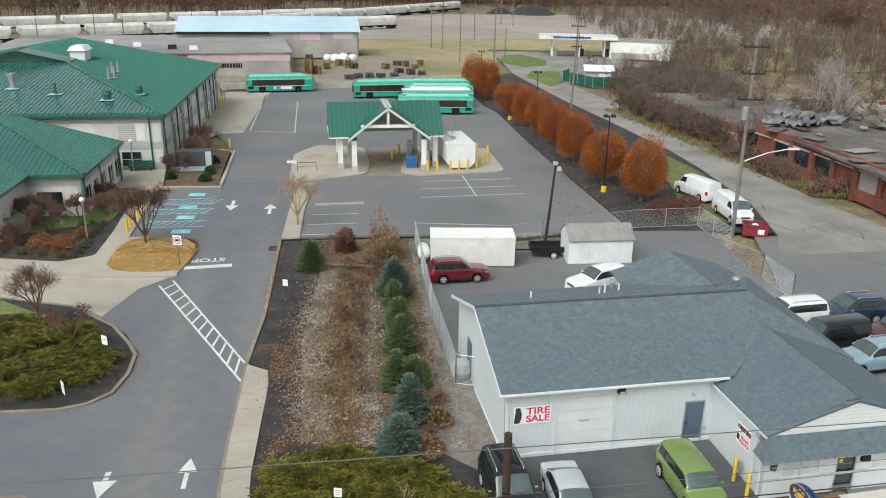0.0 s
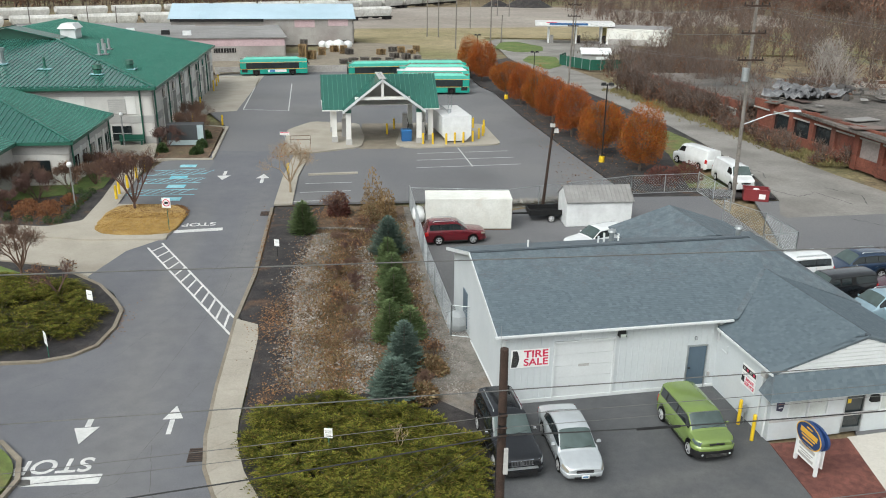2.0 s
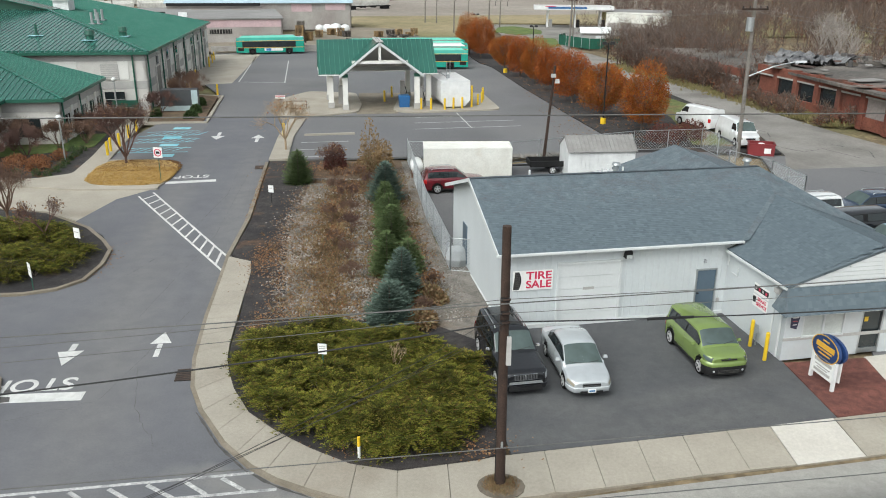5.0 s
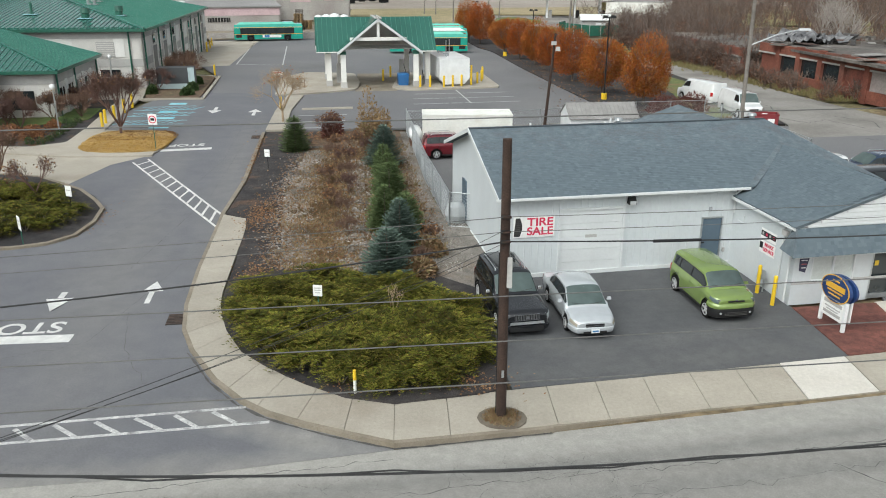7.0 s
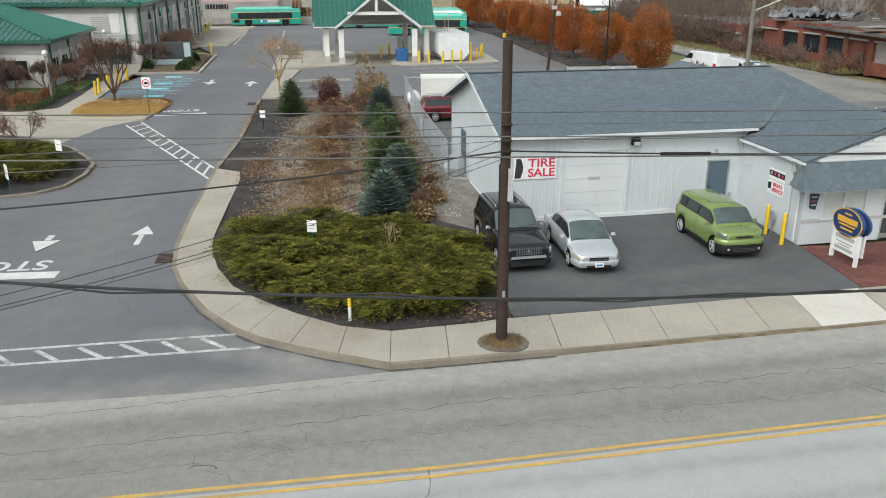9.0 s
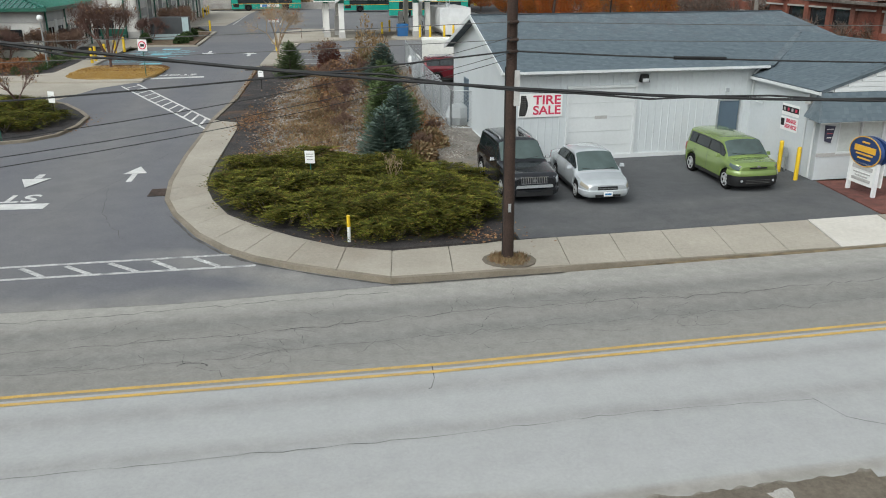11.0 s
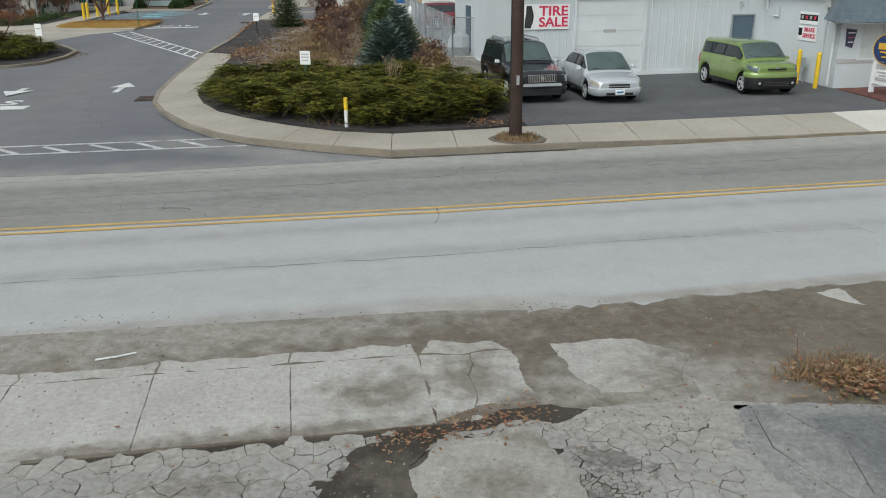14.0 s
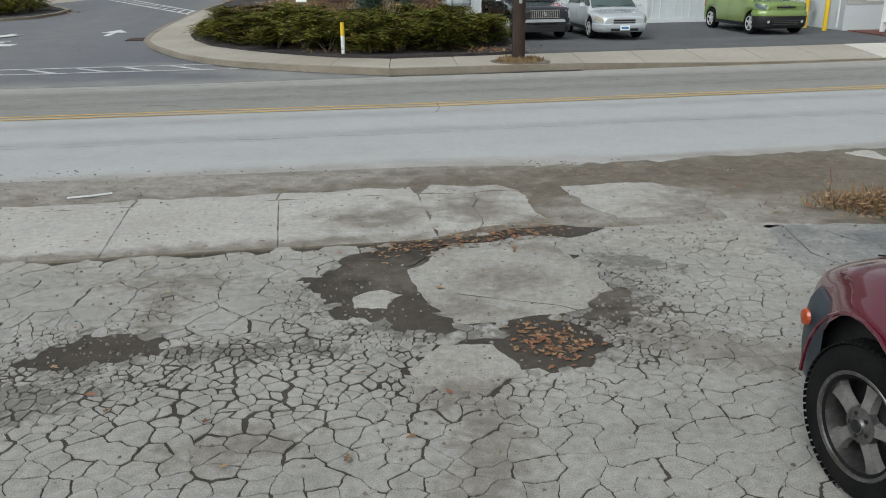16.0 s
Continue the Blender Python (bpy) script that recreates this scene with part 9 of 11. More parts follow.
FALLEN = leafy("fallen leaves", [(0.16, 0.075, 0.035), (0.23, 0.12, 0.05), (0.12, 0.06, 0.03), (0.28, 0.17, 0.07)], 0.9)


def on_bed(lo, hi):
    """A random spot of the oval tree bed between two depths of the plan."""
    def spot(r):
        y = lo + (hi - lo) * r.random()
        half = 2.95 * math.sqrt(max(0.0, 1 - ((y - 55.15) / 3.75) ** 4))
        return -21.65 + half * r.uniform(-1, 1) - 0.06 * (y - 55), y, ground_z(y) + 0.15
    return spot


tagged(part("straw", tufts(on_bed(51.65, 56.4), 3200, 0.04, 0.11, 43, 6, 0.03), STRAW, label="dry straw over the tree bed", kind="stuff"), category="straw")
tagged(part("fallen_leaves", tufts(on_bed(55.0, 58.6), 2400, 0.02, 0.08, 44, 5, 0.05), FALLEN, label="brown fallen leaves under the tree", kind="stuff"), category="leaves")
tagged(part("fallen_leaves", tufts(lambda r: (lambda y: (-27.4 - 0.08 * (y - 54) - 6.5 * r.random() ** 1.6, y, ground_z(y) + 0.09))(r.uniform(53.6, 60.5)), 2600, 0.02, 0.07, 45, 5, 0.05), FALLEN, label="rusty leaves over the office bed", kind="stuff"), category="leaves")


# brush and woods
def far_tree(g, x, y, z, h, r, slim=0.25, limbs=12):
    g.tube((x, y, z), (x + r.uniform(-0.3, 0.3), y, z + h * 0.85), 0.011 * h + 0.03, 0.02, 3, False)
    for _ in range(limbs):
        t = r.uniform(0.2, 0.8)
        a = r.uniform(0, 6.28)
        ln = h * (1 - t) * r.uniform(0.4, 0.8) * (1 + slim)
        b = Vector((x, y, z + h * t))
        e = b + Vector((math.cos(a) * ln * 0.6, math.sin(a) * ln * 0.6, ln * 0.8))
        g.tube(b, e, 0.004 * h + 0.015, 0.012, 3, False)
        for _ in range(3):
            q = b.lerp(e, r.uniform(0.3, 1))
            g.tube(q, q + (rand_dir(r) + Vector((0, 0, 0.7))) * ln * 0.35, 0.02, 0.01, 3, False)


WOODS = leafy("far bare woods", [(0.085, 0.06, 0.05), (0.12, 0.09, 0.075), (0.07, 0.052, 0.045), (0.19, 0.16, 0.14), (0.12, 0.07, 0.05)], 0.95)
WOODLEAF = leafy("far brown foliage", [(0.105, 0.066, 0.05), (0.145, 0.092, 0.068), (0.08, 0.054, 0.044), (0.18, 0.085, 0.05), (0.13, 0.1, 0.08), (0.2, 0.075, 0.04)], 0.95, 0.2, 0.35, 0.03)
r = random.Random(77)
g, lf = Geo(), Geo()


def wood_spot(r):
    """Woods on the far rim: behind the tracks, behind the field and on the hill to the right."""
    k = r.random()
    if k < 0.42:
        x = r.uniform(-210, 60)
        y = 300 + 0.42 * (x + 150) + r.uniform(0, 110)
        if x > -70:
            y = max(y, 395 + r.uniform(0, 90))
    elif k < 0.66:
        x, y = r.uniform(40, 260), r.uniform(385, 480)
    else:
        x, y = r.uniform(90, 330), 0
        y = r.uniform(240 - 0.35 * (x - 90), 400)
        if x < 125 and y < 300:
            x += 40
    return x, y


for _ in range(2100):
    x, y = wood_spot(r)
    h = r.uniform(7, 14)
    far_tree(g, x, y, 0, h, r, 0.2, 9)
    for _ in range(60):
        d = rand_dir(r)
        p = Vector((x, y, h * 0.55)) + Vector((d.x * h * 0.28, d.y * h * 0.28, d.z * h * 0.42)) * r.random() ** 0.5
        leaf_quad(lf, p, rand_dir(r), (rand_dir(r) + Vector((0, 0, 1.0))).normalized(), r.uniform(0.12, 0.45), r.uniform(0.8, 2.2))
tagged(part("woods", g, WOODS, label="bare winter woods along the far edge", kind="stuff"), category="woods")
tagged(part("woods_brush", lf, WOODLEAF, label="thin brown brush and twigs of the far woods", kind="stuff"), category="woods")
# hillside carried up unseen above the view, added to darken low sky reflections
ridge = Geo()
N = 60
for j, (y0, z0) in enumerate(((470, 2), (540, 40), (680, 120), (950, 200))):
    for i in range(N):
        x = -700 + 1500 * i / (N - 1)
        ridge.v.append((x, y0 + 0.0 * x, z0 + (6 * noise.noise(Vector((x * 0.01, j, 0))) if j else 0)))
ridge.f = [(j * N + i, j * N + i + 1, (j + 1) * N + i + 1, (j + 1) * N + i) for j in range(3) for i in range(N - 1)]
part("hillside", ridge, material("wooded hillside", (0.11, 0.08, 0.065), (0.17, 0.125, 0.1), 0.95, 0.03, 0.6, 0.35, 0.5), label="brown wooded hillside in the distance, raised out of view to darken reflections", kind="structure")

# brush along the side road and behind the ruin
g, lf = Geo(), Geo()
r = random.Random(78)
spots = []
for _ in range(75):
    t = r.random()
    p = Vector((29.5, 122)).lerp(Vector((38.5, 74)), t)
    spots.append((p.x + r.uniform(-2.2, 1.2) - (1.0 if t < 0.45 else 0.4), p.y, r.uniform(1.5, 4.2) if t < 0.5 else r.uniform(0.8, 2.2)))
for _ in range(150):
    spots.append((r.uniform(28, 48), r.uniform(122, 160), r.uniform(2, 6)))
for _ in range(300):
    spots.append((r.uniform(46, 135), r.uniform(125, 215), r.uniform(2.5, 8)))
for _ in range(70):
    spots.append((r.uniform(62, 110), r.uniform(80, 125), r.uniform(3, 9)))
for _ in range(40):
    spots.append((r.uniform(37, 60), r.uniform(92, 122), r.uniform(2, 5)))
for _ in range(520):
    x = r.uniform(48, 270)
    spots.append((x, r.uniform(212 + 0.1 * abs(x - 100), 340), r.uniform(3, 8)))
for _ in range(40):
    t = r.random()
    spots.append((35.5 - 6 * t + r.uniform(-1.6, 0.8), 92 + 30 * t, r.uniform(2.0, 4.5)))
for x, y, h in spots:
    if (21 < x < 36 and 143 < y < 158) or (38 < x < 57 and 190 < y < 208):
        continue
    far_tree(g, x, y, 0.3, h, r, 0.5, 14)
    far_tree(g, x + r.uniform(-1, 1), y + r.uniform(-1, 1), 0.3, h * 0.7, r, 0.6, 10)
    for _ in range(100):
        d = rand_dir(r)
        p = Vector((x, y, h * 0.42 + 0.3)) + Vector((d.x * h * 0.5, d.y * h * 0.5, d.z * h * 0.4)) * r.random() ** 0.5
        leaf_quad(lf, p, rand_dir(r), (rand_dir(r) + Vector((0, 0, 0.6))).normalized(), r.uniform(0.04, 0.12), r.uniform(0.25, 0.8))
tagged(part("brush", g, WOODS, label="tangled bare brush along the side road", kind="stuff"), category="brush")
tagged(part("brush_twigs", lf, WOODLEAF, label="brown twigs and dead leaves of the brush", kind="stuff"), category="brush")
g = Geo()
for x, y, h in ((66, 104, 13), (72, 118, 12), (58, 122, 10), (80, 108, 14), (54, 108, 8), (88, 125, 13), (62, 132, 11), (76, 98, 12)):
    for k in range(3):
        far_tree(g, x + r.uniform(-1, 1), y + r.uniform(-1, 1), 0.3, h * r.uniform(0.7, 1), r, 0.1, 26)
PALEBARK = leafy("pale bark", [(0.3, 0.27, 0.24), (0.24, 0.21, 0.19), (0.36, 0.33, 0.3)])
tagged(part("pale_trees", g, PALEBARK, label="slender pale bare trees behind the ruin", kind="stuff"), category="trees")
tagged(part("verge_grass", tufts(lambda r: (lambda t: (29.0 + 10 * (1 - t) + r.gauss(0, 1.0) - 1.8 * t - 1.2, 74 + 48 * t, 0.4))(r.random()), 2600, 0.2, 0.7, 44, 6, 0.07), leafy("verge grass", [(0.22, 0.17, 0.08), (0.17, 0.16, 0.06), (0.28, 0.22, 0.12), (0.12, 0.13, 0.05)]), label="rank dry grass along the side road", kind="stuff"), category="grass")

# ---- poles, wires, fences, signs ----
def sag_line(a, b, sag, n=14):
    a, b = Vector(a), Vector(b)
    return [a.lerp(b, k / n) - Vector((0, 0, sag * 4 * (k / n) * (1 - k / n))) for k in range(n + 1)]


WIRE = material("black cable", (0.018, 0.018, 0.019), (0.03, 0.03, 0.031), 0.7, 3, 30, 0.1, 0.0)
GREYWIRE = material("weathered wire", (0.09, 0.088, 0.085), (0.13, 0.127, 0.122), 0.6, 3, 30, 0.1, 0.0)


def wire(name, label, pts, r, mat=None):
    o = thing(name, label, "wire", None, "street wires")
    part("cable", Geo().path(pts, r, 5), mat or GREYWIRE, o)
    return o


def far_line_y(x):
    return 19.8 + 0.2 * (x - 1.88)


# the stub pole on the corner
sp = thing("utility_pole", "brown wooden utility pole on the street corner", "pole", pose(1.9, 19.8, -0.02))
part("shaft", Geo().tube((0, 0, -0.3), (-0.05, 0.02, 8.1), 0.15, 0.12, 14), WOOD_POLE, sp, smooth=40)
part("box", Geo().box(0.1, -0.16, 4.5, 0.14, 0.12, 0.85, 0, 0.01, 0.01), WALL_BAND, sp, "pale grey equipment box")
for z in (6.05, 5.64, 5.37):
    part("bracket", Geo().box(-0.04, -0.14, z, 0.24, 0.14, 0.07), BLACK, sp)
    part("insulator", Geo().tube((-0.12, -0.2, z), (0.1, -0.2, z + 0.02), 0.035, 0.035, 8), WOOD_POLE, sp)
part("tag", Geo().box(0.0, -0.165, 1.45, 0.07, 0.02, 0.22), STEEL, sp)
part("conduit", Geo().tube((-0.15, 0.02, -0.1), (-0.17, 0.03, 5.0), 0.02, 0.02, 6), BLACK, sp)
ring_r = random.Random(9)
tagged(part("dry_weeds", tufts(lambda r: (lambda a, q: (1.92 + 0.5 * q * math.cos(a), 19.68 + 0.45 * q * math.sin(a), 0.0))(r.uniform(0, 6.28), math.sqrt(r.random())), 260, 0.05, 0.2, 45, 9, 0.014), WEED, label="dry weeds round the pole foot", kind="stuff"), category="weeds")
sheet("planting_bed", [(1.92 + 0.72 * math.cos(2 * math.pi * k / 14), 19.66 + 0.62 * math.sin(2 * math.pi * k / 14)) for k in range(14)], 0.008, DIRT, "dirt ring round the pole", skirt=0.03)
# near-side pole line, its wires crossing the view
for x in (-42, 44):
    y = 8.6 + 0.19 * x
    np_ = thing("utility_pole", "tall wooden utility pole carrying the street wires", "pole", pose(x, y, -0.05))
    part("shaft", Geo().tube((0, 0, -0.3), (0, 0, 16), 0.18, 0.12, 12), WOOD_POLE, np_)
    part("crossarm", Geo().box(0, 0, 8.3, 0.1, 2.8, 0.12), WOOD_POLE, np_)
for y0, zl, zr, r, s in ((8.75, 15.45, 15.05, 0.008, 0.5), (8.75, 13.1, 12.85, 0.008, 0.45), (8.75, 10.62, 10.55, 0.008, 0.4), (9.25, 8.28, 7.98, 0.008, 0.35), (8.0, 8.29, 7.9, 0.008, 0.35), (7.0, 8.31, 7.9, 0.008, 0.35)):
    k = (zr - zl) / 11.0
    a, b = -42, 44
    za, zb = zl + k * (a + 5), zl + k * (b + 5)
    za, zb = max(min(za, 16), 7), max(min(zb, 16), 6.4)
    wire("overhead_wire", "grey overhead wire along the street", [(x, y0 + 0.19 * x, za + (zb - za) * (x - a) / (b - a)) for x in (a, -20, -8, 0, 8, 20, b)], r)
def low_cable(x, lift=0.0):
    """The sagging street cable: height over the plan line."""
    z = 6.18 - 0.1 * x + 0.0058 * x * x if -14 < x < 24 else (8.72 + 0.262 * (-14 - x) * 0.8 if x <= -14 else 7.12 + 0.178 * (x - 24))
    return (x, 8.28 + 0.195 * x, z + lift)


wire("overhead_cable", "thick black lashed cable along the street", [low_cable(-42 + 86 * k / 60) for k in range(61)], 0.018, WIRE)
wire("overhead_cable", "thin black strand lashed to the street cable", [low_cable(-42 + 86 * k / 120, 0.035 * math.sin(k * 0.9) + 0.02 * math.sin(k * 2.3)) for k in range(121)], 0.012, WIRE)
# wires of the corner pole
for z, dz, r, mat_ in ((6.05, 0.1, 0.01, GREYWIRE), (5.64, 0.12, 0.009, GREYWIRE), (5.37, 0.3, 0.022, WIRE)):
    for x in (-44, 46):
        wire("overhead_cable" if r > 0.02 else "overhead_wire", "thick black cable at the corner pole" if r > 0.02 else "thin wire at the corner pole", sag_line((1.9, 19.62, z), (x, far_line_y(x), z + dz), (1.2 if x < 0 else 0.85) if r > 0.02 else 0.4, 18), r, mat_)
sl_ = thing("cable_sleeve", "black splice sleeve on the thick cable", "sleeve")
part("sleeve", Geo().path([(6.0, 20.43, 5.11), (6.05, 20.44, 5.11), (7.35, 20.7, 5.06), (7.4, 20.71, 5.06)], 0.045, 8), BLACK, sl_)
for k, z in enumerate((5.7, 5.35, 5.2)):
    wire("service_drop", "thin service wire sloping from the corner pole", sag_line((1.85, 19.6, z), (-16 - k, 2.5 + k * 0.6, 5.9 - 0.4 * k), 0.9, 18), 0.007, WIRE)
wire("service_drop", "thin service wire to the shop", sag_line((1.85, 19.9, 5.6), (2.6, 30.0, 4.0), 0.4, 10), 0.008, GREYWIRE)


def big_pole(x, y, h, lean, arms, label, mat=GREY_POLE, r=0.17):
    o = thing("utility_pole", label, "pole", pose(x, y, ground_z(y) - 0.1))
    part("shaft", Geo().tube((0, 0, -0.2), (lean, 0, h), r, r * 0.62, 10), mat, o)
    for z, w in arms:
        part("crossarm", Geo().box(lean * z / h, -0.1, z, w, 0.12, 0.14), WOOD_POLE, o)
        for s in (-0.45, -0.2, 0.2, 0.45):
            part("insulator", Geo().tube((lean * z / h + s * w, -0.1, z + 0.07), (lean * z / h + s * w, -0.1, z + 0.25), 0.05, 0.04, 6), BLACK, o)
    return o


pm_ = big_pole(7.9, 59.2, 7.3, 0.55, (), "leaning wooden pole behind the container", WOOD_POLE, 0.13)
part("lamp_head", Geo().box(0.75, -0.1, 6.2, 0.35, 0.25, 0.3, 0, 0.05, 0.05).box(0.45, -0.1, 6.6, 0.35, 0.25, 0.25), WALL_BAND, pm_, "grey flood lamps")
pr_ = big_pole(23.8, 62.2, 16.0, -0.2, ((15.2, 2.0), (13.2, 1.9), (11.2, 2.0)), "tall grey utility pole with three crossarms beside the vans")
part("transformer", Geo().tube((-0.35, 0, 9.6), (-0.35, 0, 10.6), 0.28, 0.28, 12), STEEL, pr_)
part("arm", Geo().path([(-0.05, 0, 6.2), (1.8, -0.2, 7.0), (3.4, -0.4, 7.4)], 0.05, 6), STEEL, pr_, "long street-light arm")
part("lamp_head", Geo().box(3.75, -0.42, 7.42, 0.9, 0.3, 0.16, 0, 0.05, 0.05), CLEAR_LENS, pr_)
pb_ = big_pole(19.2, 122.5, 13.4, 0.3, ((12.4, 2), (10.8, 1.9), (9.4, 1.6)), "tall grey utility pole along the side road")
for x, y, h in ((10.2, 175, 12), (2.9, 181, 11.8), (-1.1, 211, 11.6), (-4.0, 212, 11.5), (14, 196, 6.6), (8, 240, 12), (24, 300, 12), (20, 305, 12), (-75, 190, 8), (-88, 205, 8), (-62, 200, 9), (27, 168, 8), (-100, 200, 7)):
    big_pole(x, y, h, 0.1, ((h - 1, 1.8),) if h > 11 else (), "distant grey utility pole", GREY_POLE, 0.16)
for z in (15.3, 13.3, 11.3):
    for s in (-0.8, 0.8):
        wire("power_line", "thin power line between the side road poles", sag_line((23.7 + s, 62.1, z + 0.2), (19.4 + s, 122.4, z - 2.4), 0.8, 8), 0.012)
        wire("power_line", "thin power line running over the side lot", sag_line((23.7 + s, 62.1, z + 0.2), (34 + s, 10, z + 0.5), 0.8, 8), 0.012)


def yard_lamp(x, y, h, label, heads=2, base=True):
    o = thing("parking_lamp", label, "lamp", pose(x, y, ground_z(y) + 0.05), "parking lot lamps")
    part("pole", Geo().tube((0, 0, 0), (0, 0, h), 0.07, 0.06, 8), BLACK, o)
    if base:
        part("base", Geo().tube((0, 0, -0.05), (0, 0, 0.55), 0.28, 0.27, 14), YELLOW, o, "yellow concrete base")
    for k in range(heads):
        s = -1 if k else 1
        part("lamp_head", Geo().box(s * 0.35, 0, h, 0.5, 0.4, 0.25, 0, 0.06, 0.06), BLACK, o)
    return o


yard_lamp(15.4, 74.6, 7.4, "tall dark parking lamp on a yellow base")
yard_lamp(13.7, 121, 5.6, "dark parking lamp among the pear trees")
yard_lamp(6.4, 150, 5.6, "dark parking lamp at the end of the tree row")
yard_lamp(9.0, 112.0, 0.3, "low yellow lamp base", 0)
for x, y, h in ((-27.7, 57.6, 3.5), (-32.2, 79.5, 3.3)):
    o = thing("globe_lamp", "white post lamp with a globe head", "lamp", pose(x, y, ground_z(y) + 0.08), "globe lamps")
    part("post", Geo().tube((0, 0, 0), (0, 0, h - 0.3), 0.06, 0.05, 8), STEEL, o)
    part("globe", Geo().lathe([(0, -0.22), (0.15, -0.17), (0.22, 0), (0.15, 0.17), (0, 0.22)], at=(0, 0, h - 0.1), n=14), WHITE, o, smooth=60)


def sign(x, y, rz, w, h, z, label, bars=(), post=BLACK, face=None, dz=0.05):
    o = thing("sign", label, "sign", pose(x, y, ground_z(y) + dz, 0, 0, rz), "small signs")
    part("post", Geo().tube((0, 0.03, -0.1), (0, 0.03, z + h / 2), 0.025, 0.025, 6), post, o)
    part("plate", Geo().box(0, 0, z, w, 0.02, h), face or BANNER, o)
    for bx, bz, bw, bh, m in bars:
        part("print_bar", Geo().box(bx, -0.014, z + bz, bw, 0.01, bh), m, o)
    return o


sign(-4.22, 25.95, -6, 0.33, 0.42, 1.28, "small white notice on a post among the junipers", ((0, 0.1, 0.24, 0.03, WALL_BAND), (0, 0.02, 0.24, 0.03, WALL_BAND), (0, -0.08, 0.2, 0.03, WALL_BAND)), GREEN_TRIM)
sign(-10.51, 47.9, -12, 0.34, 0.45, 0.95, "small white notice on a low post in the mulch", ((0, 0.05, 0.2, 0.04, WALL_BAND),))
sign(-18.87, 39.17, -25, 0.42, 0.55, 1.0, "small white notice at the juniper edge", ((0, 0.05, 0.3, 0.04, WALL_BAND),), dz=0.12)
sign(-18.87, 34.06, -50, 0.5, 0.65, 1.0, "small white notice on the drive island", ((0, 0.1, 0.3, 0.04, WALL_BAND), (0, -0.05, 0.3, 0.04, WALL_BAND)), GREEN_TRIM, dz=0.12)
s1 = sign(-19.0, 52.6, -8, 0.62, 0.72, 2.0, "white traffic sign with a red-ringed vehicle symbol", ((0.0, 0.0, 0.26, 0.16, BLACK),), GREEN_TRIM, dz=0.12)
part("ring", recalc(Geo().lathe([(0.2, -0.03), (0.26, -0.03), (0.26, -0.01), (0.2, -0.01)], "y", (0, 0, 2.0), 24).mesh("ring")), RED_INK, s1)
sign(-15.3, 76.6, -5, 0.95, 0.32, 1.95, "white sign with a red stripe at the fuel island", ((0, 0.08, 0.9, 0.08, RED_INK), (0, -0.06, 0.7, 0.05, WALL_BAND)), STEEL, dz=0.14)
mk = thing("marker_post", "white gas marker post with a yellow top", "post", pose(-2.42, 20.95, 0.02))
part("shaft", Geo().tube((0, 0, -0.1), (0, 0, 0.5), 0.05, 0.05, 10), WHITE, mk)
part("cap", Geo().tube((0, 0, 0.5), (0, 0, 0.82), 0.055, 0.05, 10), YELLOW, mk)
IRON = material("rusty iron", (0.05, 0.036, 0.03), (0.08, 0.055, 0.044), 0.8, 3, 30, 0.2, 0.2)
for x, y, a, w, d in ((-9.5, 26.38, 8, 0.65, 0.95), (-13.15, 57.0, 8, 0.8, 1.1), (-19.6, 55.6, 0, 0.6, 0.8)):
    dr_ = thing("storm_drain", "rusty iron storm drain grate beside the kerb", "drain", pose(x, y, entry_z(x, y) + 0.004, 0, 0, a), "storm drains")
    part("pit", Geo().box(0, 0, -0.02, w, d, 0.05), BLACK, dr_)
    for k in range(7):
        part("bar", Geo().box(0, -d / 2 + d * (k + 0.5) / 7, 0.012, w, d / 16, 0.03), IRON, dr_)
sheet("patch", [(-16.04, 24.72), (-15.48, 25.28), (-15.08, 24.37), (-15.76, 24.19)], 0.008, TAR, "dark patch beside the stop bar", skirt=0)
sheet("lawn", round_off([(-40, 22.5), (-17.6, 26.85), (-16.35, 25.75), (-15.85, 24.6), (-15.9, 22.9), (-19, 21.5), (-40, 17.5)], 0.8), 0.12, GRASS, "grass corner beside the drive mouth")
kerb([(-30, 24.6), (-17.5, 27.05), (-16.2, 25.85), (-15.65, 24.6), (-15.7, 22.7), (-19, 21.3), (-30, 19.2)], 0.2, 0.12, zf=lambda x, y: ground_z(y))


# chain-link fence
def chain_fence(line, h, label, step=2.6, mesh=0.16):
    f = thing("chain_link_fence", label, "fence", None, "chain-link fences")
    for a, b in zip(line[:-1], line[1:]):
        L = math.dist(a, b)
        n = max(1, round(L / step))
        for k in range(n + 1):
            p = Vector(a).lerp(Vector(b), k / n)
            z = ground_z(p.y)
            part("post", Geo().tube((p.x, p.y, z - 0.1), (p.x, p.y, z + h + 0.05), 0.035, 0.035, 7), STEEL, f)
        for zz in (h, 0.06):
            p, q = a, b
            part("rail", Geo().tube((p[0], p[1], ground_z(p[1]) + zz), (q[0], q[1], ground_z(q[1]) + zz), 0.025, 0.025, 6), STEEL, f)
        d = (Vector(b) - Vector(a)) / L
        for k in range(n):
            s0, s1 = L * k / n, L * (k + 1) / n
            g = Geo()
            w = s1 - s0
            m = int((w + h) / mesh)
            for j in range(1, m):
                c = j * mesh
                for flip in (False, True):
                    u0, z0 = (c, 0) if c <= w else (w, c - w)
                    u1, z1 = (0, c) if c <= h else (c - h, h)
                    if flip:
                        u0, u1 = w - u0, w - u1
                    p, q = Vector(a) + d * (s0 + u0), Vector(a) + d * (s0 + u1)
                    g.tube((p.x, p.y, ground_z(p.y) + z0), (q.x, q.y, ground_z(q.y) + z1), 0.006, 0.006, 3, False)
            part("mesh_panel", g, STEEL, f)
    return f


